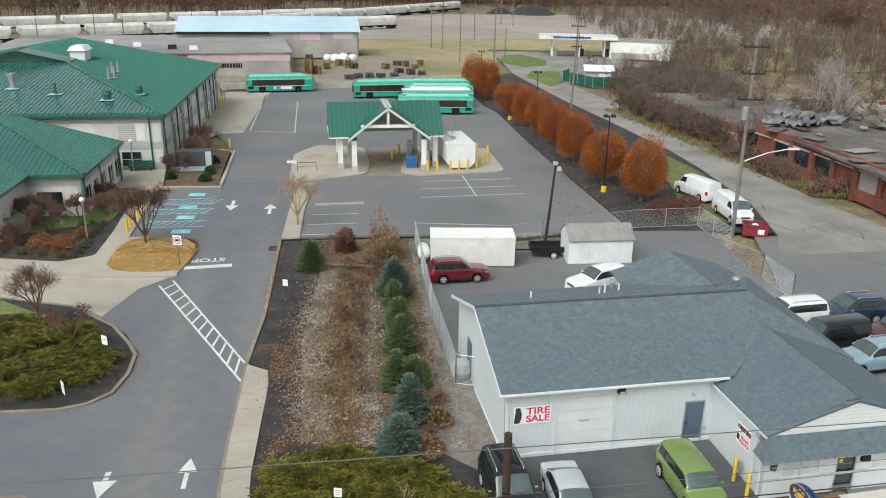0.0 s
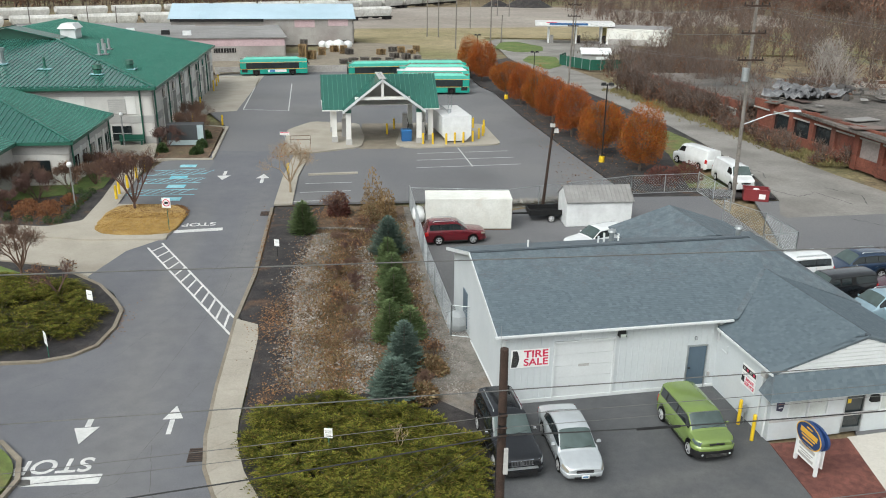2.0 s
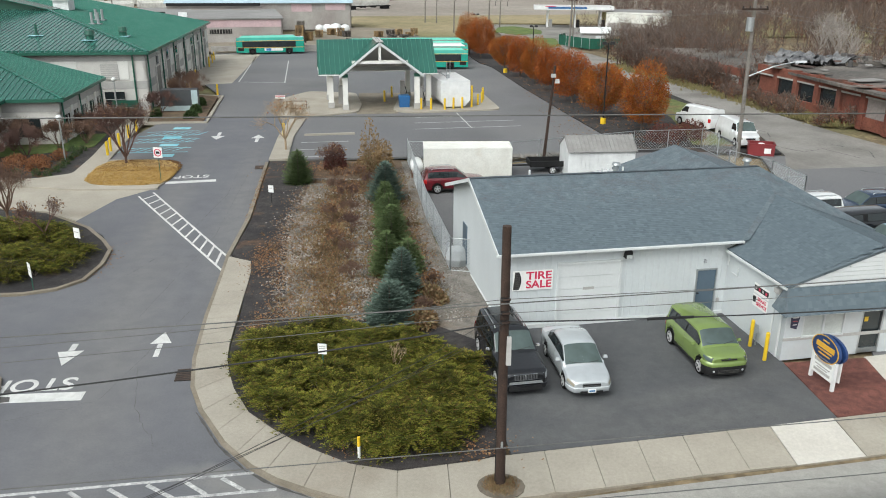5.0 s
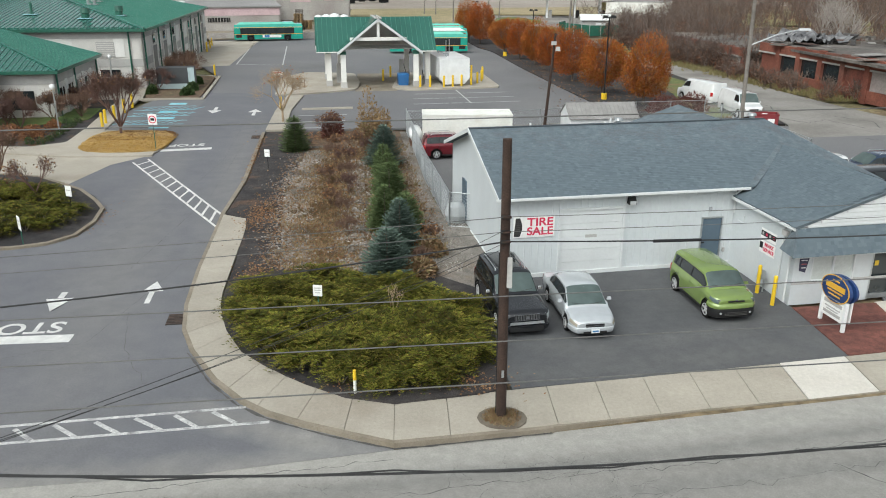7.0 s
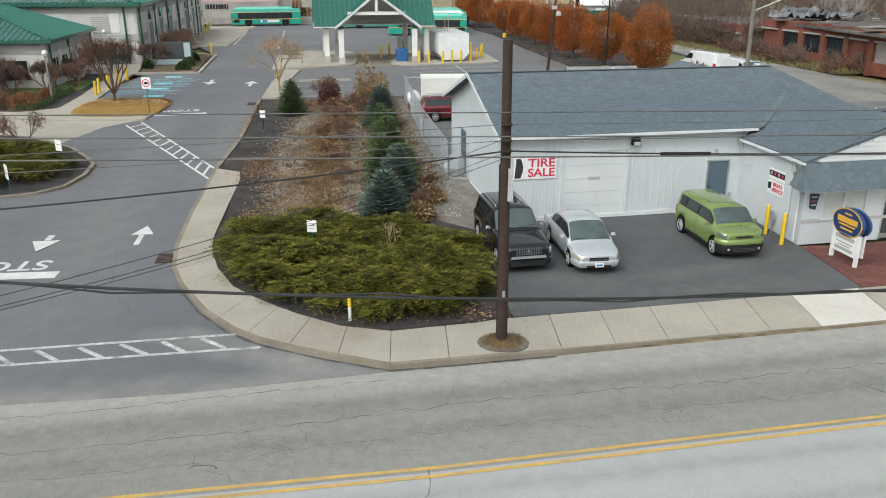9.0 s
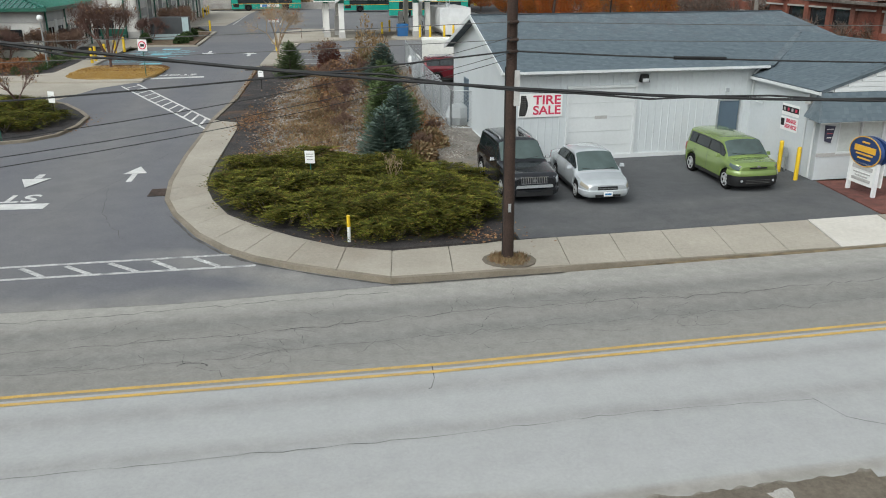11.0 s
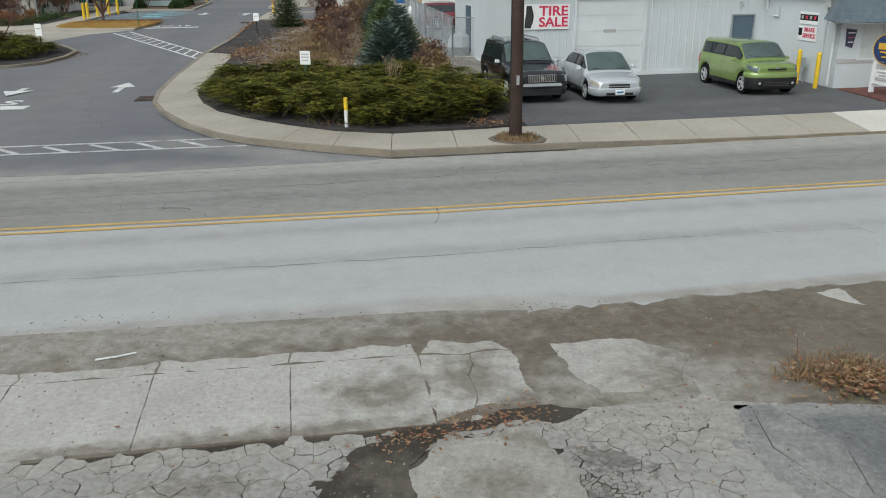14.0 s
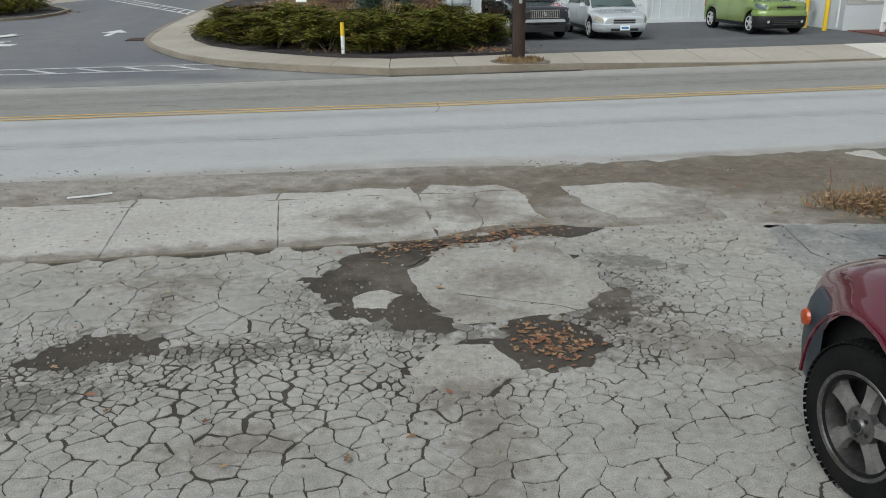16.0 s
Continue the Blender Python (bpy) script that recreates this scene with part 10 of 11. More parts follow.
chain_fence([(-2.4, 58.9), (-0.75, 45.2), (0.6, 36.9), (2.0, 36.6)], 1.75, "galvanized chain-link fence along the swale")
chain_fence([(-2.4, 58.9), (5.0, 58.6), (15.7, 63.3), (21.5, 64.3)], 1.6, "galvanized chain-link fence behind the back lot", 3.0, 0.24)
chain_fence([(21.5, 64.3), (22.3, 58.5)], 1.7, "galvanized chain-link fence by the skip", 3.0, 0.24)
chain_fence([(20.7, 55.5), (22.6, 52.5), (23.2, 48.6), (20.8, 48.0)], 1.8, "galvanized gate and fence behind the shop", 2.6, 0.24)
bag = thing("junk_bags", "grey wrapped bags of junk behind the fence gate", "bags", pose(0.95, 37.8, ground_z(37.8)))
part("wrap", Geo().lathe([(0, 0), (0.5, 0.02), (0.62, 0.4), (0.5, 0.85), (0.2, 1.0), (0, 1.0)], n=9), paint("grey plastic wrap", (0.42, 0.44, 0.45), 0.4), bag)
cu_ = thing("air_conditioner", "pale box unit beside the end wall", "unit", pose(1.6, 40.2, ground_z(40.2), 0, 0, 10))
part("cabinet", Geo().box(0, 0, 0.4, 0.7, 0.7, 0.8, 0, 0.03, 0.03), WALL_PALE, cu_)
part("door", Geo().box(-0.02, 7.6, 1.35, 0.06, 0.9, 2.0), STEEL_BLUE, shop, "grey end-wall door")
elec = thing("equipment_cabinet", "pale green equipment cabinet in the planting bed", "cabinet", pose(-26.2, 80.6, 0.55, 0, 0, 8))
part("cabinet", Geo().box(0, 0, 1.1, 3.6, 1.6, 2.0, 0, 0.04, 0.04), paint("dark unit", (0.05, 0.055, 0.06), 0.5), elec)
part("panel", Geo().box(1.55, -0.82, 1.1, 0.6, 0.05, 2.0).box(0, -0.82, 0.3, 3.6, 0.05, 0.5), paint("pale blue-grey panel", (0.42, 0.52, 0.54), 0.5), elec)
bench = thing("bench", "dark green bench beside the garage", "bench", pose(-31.6, 79.9, 0.56, 0, 0, 8))
part("seat", Geo().box(0, 0, 0.45, 2.4, 0.5, 0.08), GREEN_TRIM, bench)
part("backrest", Geo().box(0, 0.25, 0.75, 2.4, 0.08, 0.5), GREEN_TRIM, bench)
for s in (-1, 1):
    part("leg", Geo().box(s, 0, 0.2, 0.1, 0.45, 0.44), GREEN_TRIM, bench)

# ---- cracks and seams of the street ----
def crack(line, w, parent, seed, zf=street_z, jit=0.06, dz=0.005, mat=None):
    r = random.Random(seed)
    pts = []
    for a, b in zip(line[:-1], line[1:]):
        n = max(2, int(math.dist(a, b) / 0.25))
        for k in range(n):
            p = Vector(a).lerp(Vector(b), k / n)
            pts.append(Vector((p.x, p.y + r.gauss(0, jit))))
    pts.append(Vector(line[-1]))
    g = Geo()
    for k, p in enumerate(pts):
        d = (pts[min(k + 1, len(pts) - 1)] - pts[max(k - 1, 0)]).normalized()
        nn = Vector((-d.y, d.x)) * w * r.uniform(0.2, 1.0) / 2
        for q in (p + nn, p - nn):
            g.v.append((q.x, q.y, zf(q.x, q.y) + dz))
    g.f = [(2 * k, 2 * k + 1, 2 * k + 3, 2 * k + 2) for k in range(len(pts) - 1)]
    part("crack", recalc(g.mesh("crack")), mat or TAR, parent)


crack([(-13.5, 13.7), (-8.8, 14.5), (-4.1, 15.4), (1.15, 16.7), (6.4, 17.5), (11.3, 18.5), (18, 19.8)], 0.028, road, 1)
crack([(-13, 15.4), (-9.62, 16.09), (-7.87, 16.38), (-4.88, 17.09), (-1.11, 17.82)], 0.03, road, 2, jit=0.04)
crack([(-12, 13.1), (-6, 13.9), (0, 15.3), (8, 16.7), (16, 18.4)], 0.018, road, 3)
crack([(-6.6, 10.2), (0.3, 11.4), (3.6, 12.1), (6.8, 12.5), (7.1, 11.9), (8.2, 11.4)], 0.014, lane, 4, jit=0.02)
crack([(-0.05, 13.9), (0.0, 13.3), (-0.1, 12.9)], 0.025, lane, 5)
crack([(10.5, 17.6), (11.4, 16.7), (12.6, 16.0)], 0.06, road, 7)
r = random.Random(5)
for k in range(70):
    x = r.uniform(-8, 6)
    y = kerb_y(x) - r.uniform(1.4, 4.0)
    line = [(x, y)]
    a = r.uniform(-0.5, 0.7) if r.random() < 0.6 else r.uniform(1.0, 2.2)
    for _ in range(4):
        a += r.uniform(-0.8, 0.8)
        x, y = x + 0.28 * math.cos(a), y + 0.2 * math.sin(a)
        line.append((x, y))
    crack(line, 0.011, road, 100 + k, jit=0.035)
pot = [( -4.75 + 0.3 * math.cos(a), 13.85 + 0.2 * math.sin(a)) for a in [0.2 + 0.3 * k for k in range(10)]]
crack(pot, 0.05, road, 8, jit=0.015)
for k, line in enumerate(([(-20, 30), (-16, 33.5), (-14.2, 40), (-13.8, 50), (-15, 60)], [(-13, 31.5), (-12.5, 42), (-13.6, 55)], [(-17, 22), (-12, 24.5), (-11, 32)], [(-9, 21.5), (-10.5, 24), (-11.5, 27)])):
    crack(line, 0.016, entry, 300 + k, entry_z, 0.08)

for k, line in enumerate(([(27.5, 66), (29.5, 63), (31.5, 64.5), (33, 61)], [(31, 57), (34, 54), (37, 55), (39, 52)], [(28, 74), (29.6, 71), (29, 69)], [(33, 66), (35, 63.5), (34.2, 61)])):
    crack(line, 0.13, entry, 320 + k, lambda x, y: ground_z(y) + 0.02, 0.12)

gutter = [(-8.33, 23.77), (-7.05, 21.8), (-5.9, 20.52), (-4.92, 19.84), (-3.75, 19.26), (-2.36, 18.72), (-1.1, 18.3), (0.4, 18.55), (2.0, 18.87), (3.3, 19.1)]
crack(gutter, 0.12, road, 9, lambda x, y: max(street_z(x, y), entry_z(x, y)), 0.012, 0.006)

# ---- the near verge: slabs, broken asphalt, dirt, leaves ----
sheet("sand_strip", [(-12, 6.9), (-9, 7.75), (-5.4, 8.62), (0.1, 9.32), (1.1, 9.3), (0.9, 8.5), (0.3, 8.18), (-1.6, 7.95), (-4.5, 7.55), (-12, 6.1)], 0.0, DIRT, "pale dusty sand along the street edge", zfun=lambda x, y: -0.012, skirt=0.02, cuts=())
sheet("parking_lot", [(-14, -16), (14, -16), (14, 1.9), (3.7, 2.3), (-7.4, 2.3), (-14, 1.2)], 0.0, CRACKED, "worn pale asphalt lot behind the broken edge", zfun=lambda x, y: -0.008, skirt=0.02, cuts=())
near_walk = thing("old_sidewalk", "old grey concrete sidewalk slabs, broken at one end", "sidewalk", kind="structure")

# churned dirt with shallow ruts
g = Geo()
NX, NY = 150, 84
for j in range(NY + 1):
    for i in range(NX + 1):
        x = 0.75 + 6.0 * i / NX
        y = 6.75 + 0.02 * (x - 0.7) + (2.45 + 0.175 * (x - 0.75)) * j / NY
        y += 0.16 * (j / NY) ** 3 * (noise.noise(Vector((x * 1.7, 4.0, 0.0))) + 0.6 * noise.noise(Vector((x * 6.0, 9.0, 0.0))))
        p = Vector((x, y, 0.0))
        rut = math.sin((y - 0.16 * x) * 7.0 + 2.2 * noise.noise(p * 1.2))
        edge = min(1.0, j / 8, (NY - j) / 6, i / 8)
        z = -0.016 + edge * (0.008 + 0.014 * noise.noise(p * 2.3) + 0.007 * noise.noise(p * 8.0) + 0.004 * noise.noise(p * 25.0) + 0.004 * rut)
        if x < 3.0 and y < 7.35:
            z -= 0.012 * min(1.0, (7.35 - y) / 0.3)
        g.v.append((x, y, z))
g.f = [(j * (NX + 1) + i, j * (NX + 1) + i + 1, (j + 1) * (NX + 1) + i + 1, (j + 1) * (NX + 1) + i) for j in range(NY) for i in range(NX)]
tagged(part("dirt_bank", g, DIRT, label="rutted brown dirt beside the street", smooth=60, kind="structure"), category="dirt")


def warp(x, y):
    """Shift a place of the plan a little, so that straight joints become ragged; both sides of a joint shift alike."""
    p = Vector((x, y, 0.0))
    a, b = p * 3.1, p * 11.0
    return (x + 0.05 * noise.noise(a) + 0.022 * noise.noise(b) + 0.008 * noise.noise(p * 34.0) + 0.0035 * noise.noise(p * 90.0),
            y + 0.05 * noise.noise(a + Vector((7, 3, 5))) + 0.022 * noise.noise(b + Vector((9, 2, 4))) + 0.008 * noise.noise(p * 34.0 + Vector((1, 8, 2))) + 0.0035 * noise.noise(p * 90.0 + Vector((4, 1, 6))))


def rough_poly(poly, r, jit, step=0.12):
    out = []
    for a, b in zip(poly, poly[1:] + poly[:1]):
        n = max(1, int(math.dist(a, b) / (step if jit < 0.013 else 0.03)))
        for k in range(n):
            p = Vector(a).lerp(Vector(b), k / n)
            if jit < 0.013:
                out.append((p.x + r.uniform(-jit, jit) * 0.4, p.y + r.uniform(-jit, jit) * 0.4))
            else:
                q = p * 2.2
                w = Vector((noise.noise(Vector((q.x, q.y, 1.0))), noise.noise(Vector((q.x, q.y, 9.0))))) * jit * 2.5
                out.append(warp(p.x + w.x, p.y + w.y))
    return out


def slab_piece(name, poly, z, mat, parent, seed, jit=0.012, label="", step=0.12, thick=0.07):
    r = random.Random(seed)
    pts = rough_poly(poly, r, jit, step)
    n = len(pts)
    cx, cy = sum(p[0] for p in pts) / n, sum(p[1] for p in pts) / n
    inner = [(cx + (x - cx) * (1 - 0.006 / max(0.1, math.hypot(x - cx, y - cy))), cy + (y - cy) * (1 - 0.006 / max(0.1, math.hypot(x - cx, y - cy)))) for x, y in pts]
    vs = [(x, y, z) for x, y in inner] + [(x, y, z - 0.005) for x, y in pts] + [(x, y, z - thick) for x, y in pts]
    fs = [tuple(range(n))] + [(i, n + i, n + (i + 1) % n, (i + 1) % n) for i in range(n)] + [(n + i, 2 * n + i, 2 * n + (i + 1) % n, n + (i + 1) % n) for i in range(n)]
    g = Geo().add(vs, fs)
    me = g.mesh(name)
    return part(name, recalc(me), mat, parent, label)


tops = [(-7.2, 7.02), (-5.8, 7.22), (-4.38, 7.46), (-2.99, 7.68), (-1.6, 7.88), (-0.24, 8.1)]
bots = [(-7.0, 5.62), (-5.6, 5.82), (-4.13, 6.07), (-2.74, 6.29), (-1.35, 6.49), (-0.02, 6.7)]
sheet("joint_dirt", [(-7.3, 5.5), (1.0, 6.85), (0.9, 8.4), (-0.3, 8.3), (-7.3, 7.25)], 0.0, DIRT, "dirt in the joints of the old slabs", zfun=lambda x, y: -0.007, skirt=0.02, cuts=())
for k in range(5):
    e = 0.004
    slab_piece("slab", [(bots[k][0] + e, bots[k][1]), (bots[k + 1][0] - e, bots[k + 1][1]), (tops[k + 1][0] - e, tops[k + 1][1]), (tops[k][0] + e, tops[k][1])], 0.002 + 0.002 * (k % 2), OLD_CONCRETE, near_walk, 400 + k)
    slab_piece("edge_slab", [(tops[k][0] + e, tops[k][1] + 0.02), (tops[k + 1][0] - e, tops[k + 1][1] + 0.02), (tops[k + 1][0] - 0.06, tops[k + 1][1] + 0.27), (tops[k][0] - 0.04, tops[k][1] + 0.27)], -0.006, OLD_CONCRETE, near_walk, 420 + k, 0.03)
slab_piece("slab", [(-0.232, 8.08), (-0.01, 6.74), (0.35, 6.98), (0.33, 8.12)], 0.0, OLD_CONCRETE, near_walk, 430, 0.016)
slab_piece("slab", [(0.345, 8.14), (0.365, 7.02), (0.96, 7.11), (0.8, 8.22)], -0.002, OLD_CONCRETE, near_walk, 431, 0.016)
slab_piece("edge_slab", [(-0.2, 8.12), (0.8, 8.26), (0.6, 8.5), (-0.1, 8.4)], -0.006, OLD_CONCRETE, near_walk, 432, 0.04)
slab_piece("slab", [(1.22, 8.36), (1.36, 7.75), (1.6, 7.22), (2.45, 7.38), (2.75, 8.1), (2.2, 8.45)], 0.002, OLD_CONCRETE, near_walk, 433, 0.03)
slab_piece("slab", [(4.88, 9.78), (5.24, 9.9), (5.32, 9.36)], 0.004, OLD_CONCRETE, near_walk, 434, 0.015)


def grow_cells(spread, seed, x0, x1, y0, y1, tries=70000):
    """Seeds of uneven spacing for a crackle of broken paving; some fall close together, so that the plates differ in size."""
    r = random.Random(seed)
    pts, grid = [], {}
    for _ in range(tries):
        x, y = r.uniform(x0, x1), r.uniform(y0, y1)
        s = spread(x, y) * r.choice((0.5, 0.62, 0.8, 1.0, 1.15, 1.3))
        i, j = int(x // 0.4), int(y // 0.4)
        m = 1 if s < 0.4 else 2
        near = (p for a in range(i - m, i + m + 1) for b in range(j - m, j + m + 1) for p in grid.get((a, b), ()))
        if all(((x - px) * 0.8) ** 2 + ((y - py) * 1.15) ** 2 > (min(s, ps) * 0.85) ** 2 for px, py, ps in near):
            pts.append((x, y, s))
            grid.setdefault((i, j), []).append(pts[-1])
    return pts, grid


def clip(poly, nx, ny, c):
    out = []
    for a, b in zip(poly, poly[1:] + poly[:1]):
        da, db = a[0] * nx + a[1] * ny - c, b[0] * nx + b[1] * ny - c
        if da <= 0:
            out.append(a)
        if (da < 0) != (db < 0) and abs(da - db) > 1e-9:
            t = da / (da - db)
            out.append((a[0] + (b[0] - a[0]) * t, a[1] + (b[1] - a[1]) * t))
    return out


def within(x, y, spots):
    return any(((x - cx) / rx) ** 2 + ((y - cy) / ry) ** 2 < 1 for cx, cy, rx, ry in spots)


TINY = [(-0.35, 4.85, 0.42, 0.3), (1.35, 5.5, 0.4, 0.5), (-1.2, 4.62, 0.6, 0.16), (-2.2, 4.3, 0.7, 0.22), (-2.5, 4.8, 0.35, 0.2), (1.05, 4.75, 0.3, 0.3), (-0.95, 5.45, 0.2, 0.5), (-1.95, 5.5, 0.1, 0.4), (1.15, 6.62, 0.25, 0.16), (0.35, 5.02, 0.3, 0.12)]
SMALL = [(-1.0, 4.35, 1.0, 0.5), (-2.4, 4.2, 0.9, 0.6), (-0.35, 4.5, 0.4, 0.5), (1.4, 5.3, 0.7, 0.8), (0.6, 4.2, 0.8, 0.4)]
WIDE = [(-2.6, 5.45, 0.6, 0.42), (-1.42, 5.5, 0.46, 0.45), (-3.9, 5.3, 0.6, 0.45)]


def spread(x, y):
    if within(x, y, TINY):
        return 0.068
    if within(x, y, WIDE):
        return 0.85
    if within(x, y, SMALL):
        return 0.12
    if y > 5.0 and x < -0.8:
        return 0.3
    return 0.22 if x < 0.2 else 0.26


def broken(x, y):
    """How wide the joints stand open: widest where the crackle is finest."""
    d = min(1.0, max(0.0, 1.3 - math.hypot((x + 1.1) / 1.3, (y - 4.25) / 0.9)))
    e = max(0.0, 1.2 - math.hypot((x - 1.15) / 0.6, (y - 5.2) / 0.8))
    h = max(0.0, 1 - math.hypot((x + 2.3) / 0.9, (y - 4.4) / 0.5))
    return 0.0032 + 0.0038 * min(1.0, max(d, e, h))


HOLE = [(0.26, 4.72), (0.43, 5.02), (0.68, 5.1), (0.94, 4.94), (0.98, 4.66), (0.86, 4.43), (0.58, 4.3), (0.38, 4.45)]
DIRT_1 = [(-1.02, 5.8), (-0.8, 6.1), (-0.45, 6.55), (0.0, 6.62), (-0.12, 5.9), (-0.3, 5.55), (-0.05, 5.25), (0.05, 4.86), (-0.25, 4.93), (-0.62, 5.08), (-0.85, 5.4)]
DIRT_2 = [(-2.5, 4.5), (-2.25, 4.85), (-1.9, 4.85), (-1.68, 4.68), (-1.9, 4.5), (-2.3, 4.36)]
DIRT_3 = [(0.98, 5.05), (0.95, 5.5), (1.3, 5.6), (1.25, 5.0)]
PATCH_A = [(-0.31, 5.99), (0.0, 6.4), (0.8, 6.62), (1.03, 6.3), (1.2, 5.6), (0.95, 5.35), (0.81, 5.12), (0.43, 5.04), (0.12, 4.95), (-0.02, 5.3), (-0.2, 5.6)]
PATCH_B = [(-0.21, 4.4), (-0.02, 4.66), (0.3, 4.68), (0.45, 4.35), (0.25, 4.06), (-0.01, 4.12)]
PATCH_C = [(-0.62, 5.42), (-0.45, 5.55), (-0.28, 5.5), (-0.35, 5.25), (-0.6, 5.22)]
DARK = [(2.9, 7.0), (4.4, 7.0), (5.6, 6.95), (5.6, 2.0), (3.5, 2.0), (3.15, 4.6), (2.62, 6.4)]
TOP = [(-7.5, 5.5), (-4.13, 6.0), (-2.74, 6.22), (-1.35, 6.42), (-0.3, 6.6), (0.9, 6.85), (1.6, 6.75), (2.6, 6.95), (3.2, 7.0), (3.4, 2.0), (-7.5, 2.0)]


def open_ground(x, y):
    if not in_poly(x, y, TOP) or any(in_poly(x, y, q) for q in (HOLE, PATCH_A, PATCH_B, PATCH_C, DARK)):
        return False
    k = Vector((x * 7, y * 7, 2.0))
    u, v = x + 0.12 * noise.noise(k), y + 0.12 * noise.noise(k + Vector((5, 5, 5)))
    return not any(in_poly(u, v, q) for q in (DIRT_1, DIRT_2, DIRT_3))


plates = []
seeds, near_grid = grow_cells(spread, 21, -5.2, 3.8, 2.3, 7.0)
heads, _ = grow_cells(lambda x, y: 2.2 * spread(x, y) + 0.12, 23, -5.4, 4.0, 2.1, 7.2, 9000)
head_of = {(x, y): min(range(len(heads)), key=lambda k: (heads[k][0] - x) ** 2 + 1.6 * (heads[k][1] - y) ** 2) for x, y, s in seeds}
g = Geo()
rc = random.Random(22)
for x, y, s in seeds:
    if not open_ground(x, y):
        continue
    poly = [(x - 1, y - 1), (x + 1, y - 1), (x + 1, y + 1), (x - 1, y + 1)]
    ci, cj = int(x // 0.4), int(y // 0.4)
    around = sorted((p for a in range(ci - 4, ci + 5) for b in range(cj - 4, cj + 5) for p in near_grid.get((a, b), ())), key=lambda p: (p[0] - x) ** 2 + (p[1] - y) ** 2)
    for px, py, ps in around[1:]:
        reach = max(math.dist((x, y), q) for q in poly)
        d = math.hypot(px - x, py - y)
        if d > 2 * reach + 0.02:
            break
        nx, ny = (px - x) / d, (py - y) / d
        mx, my = (x + px) / 2, (y + py) / 2
        key = noise.noise(Vector((mx * 6.1, my * 6.1, 3)))
        apart = head_of[(x, y)] != head_of[(px, py)]
        gap = broken(mx, my) * max(0.4, 0.95 + 1.4 * key) * (1.4 if apart else 0.62)
        if not apart and gap < 0.0032 and noise.noise(Vector((mx * 4, my * 4, 8))) > 0.3:
            gap = -0.003
        poly = clip(poly, nx, ny, nx * mx + ny * my - max(gap, -0.003))
        if len(poly) < 3:
            break
    if len(poly) < 3:
        continue
    fine = []
    for a, b in zip(poly, poly[1:] + poly[:1]):
        L = math.dist(a, b)
        if L < 0.008:
            continue
        k = max(2, int(L / 0.016))
        for j in range(k):
            t = (j + 0.1) / k if j == 0 else j / k
            fine.append(warp(a[0] + (b[0] - a[0]) * t, a[1] + (b[1] - a[1]) * t))
    n = len(fine)
    if n < 4:
        continue
    z = rc.uniform(-0.0006, 0.0006)
    cx, cy = sum(p[0] for p in fine) / n, sum(p[1] for p in fine) / n
    top = []
    for p in fine:
        q = 1 - 0.0015 / max(0.03, math.hypot(p[0] - cx, p[1] - cy))
        top.append((cx + (p[0] - cx) * q, cy + (p[1] - cy) * q, z))
    fs = [tuple(range(n))] + [(i, n + i, n + (i + 1) % n, (i + 1) % n) for i in range(n)] + [(n + i, 2 * n + i, 2 * n + (i + 1) % n, n + (i + 1) % n) for i in range(n)]
    plates.append((math.hypot(x + 0.3, (y - 4.0) * 1.2), top + [(p[0], p[1], z - 0.0015) for p in fine] + [(p[0], p[1], -0.03) for p in fine], fs))
fill = sheet("crack_fill", TOP, 0.0, WETDIRT, "dark dirt in the cracks of the lot", zfun=lambda x, y: -0.0055, skirt=0.02, cuts=())
lot = thing("broken_lot", "worn pale asphalt of the lot, cracked into plates", "asphalt", kind="structure")
plates.sort(key=lambda q: q[0])
for k, (d, vs, fs) in enumerate(plates):
    if k < 300:
        part("plate", recalc(Geo().add(vs, fs).mesh("plate")), CRACKED, lot)
    else:
        g.add(vs, fs)
tagged(part("cracked_asphalt", recalc(g.mesh("cracked_asphalt")), CRACKED, label="pale asphalt broken into a crackle of small plates", kind="stuff"), category="asphalt")
slab_piece("patch", PATCH_A, 0.003, PATCHED, lot, 440, 0.055)
slab_piece("patch", PATCH_B, 0.003, PATCHED, lot, 441, 0.015)
slab_piece("patch", PATCH_C, -0.001, PATCHED, lot, 442, 0.03)
slab_piece("patch", [(2.5, 7.0), (3.3, 7.04), (3.45, 4.6), (3.6, 2.4), (3.2, 2.4), (3.0, 4.6), (2.5, 6.3)], -0.0048, CRACKED, lot, 448, 0.02)
slab_piece("patch", DARK, -0.004, GREYLOT, lot, 443, 0.03, "darker smooth asphalt", 0.3)
slab_piece("patch", [(0.95, 6.95), (2.6, 7.1), (3.1, 7.05), (2.7, 6.75), (1.7, 6.6), (1.3, 6.8)], -0.004, CRACKED, lot, 444, 0.03)
slab_piece("dirt_patch", [(-0.65, 6.2), (0.0, 6.6), (0.5, 6.85), (1.05, 7.05), (1.4, 6.95), (1.05, 6.72), (0.5, 6.64), (0.05, 6.5), (-0.3, 6.05)], 0.0045, WETDIRT, lot, 447, 0.04, thick=0.02)
slab_piece("dirt_patch", HOLE, -0.004, WETDIRT, lot, 446, 0.015, thick=0.02)
for k, line in enumerate(([(3.0, 6.9), (2.95, 6.3), (3.2, 5.7), (3.5, 5.2)], [(3.3, 6.85), (3.6, 6.3), (3.5, 5.6)], [(0.1, 5.45), (0.4, 5.35), (0.8, 5.25), (1.0, 5.2)])):
    crack(line, 0.012, lot, 340 + k, lambda x, y: 0.0, 0.02, -0.002 if k < 2 else 0.005, WETDIRT)


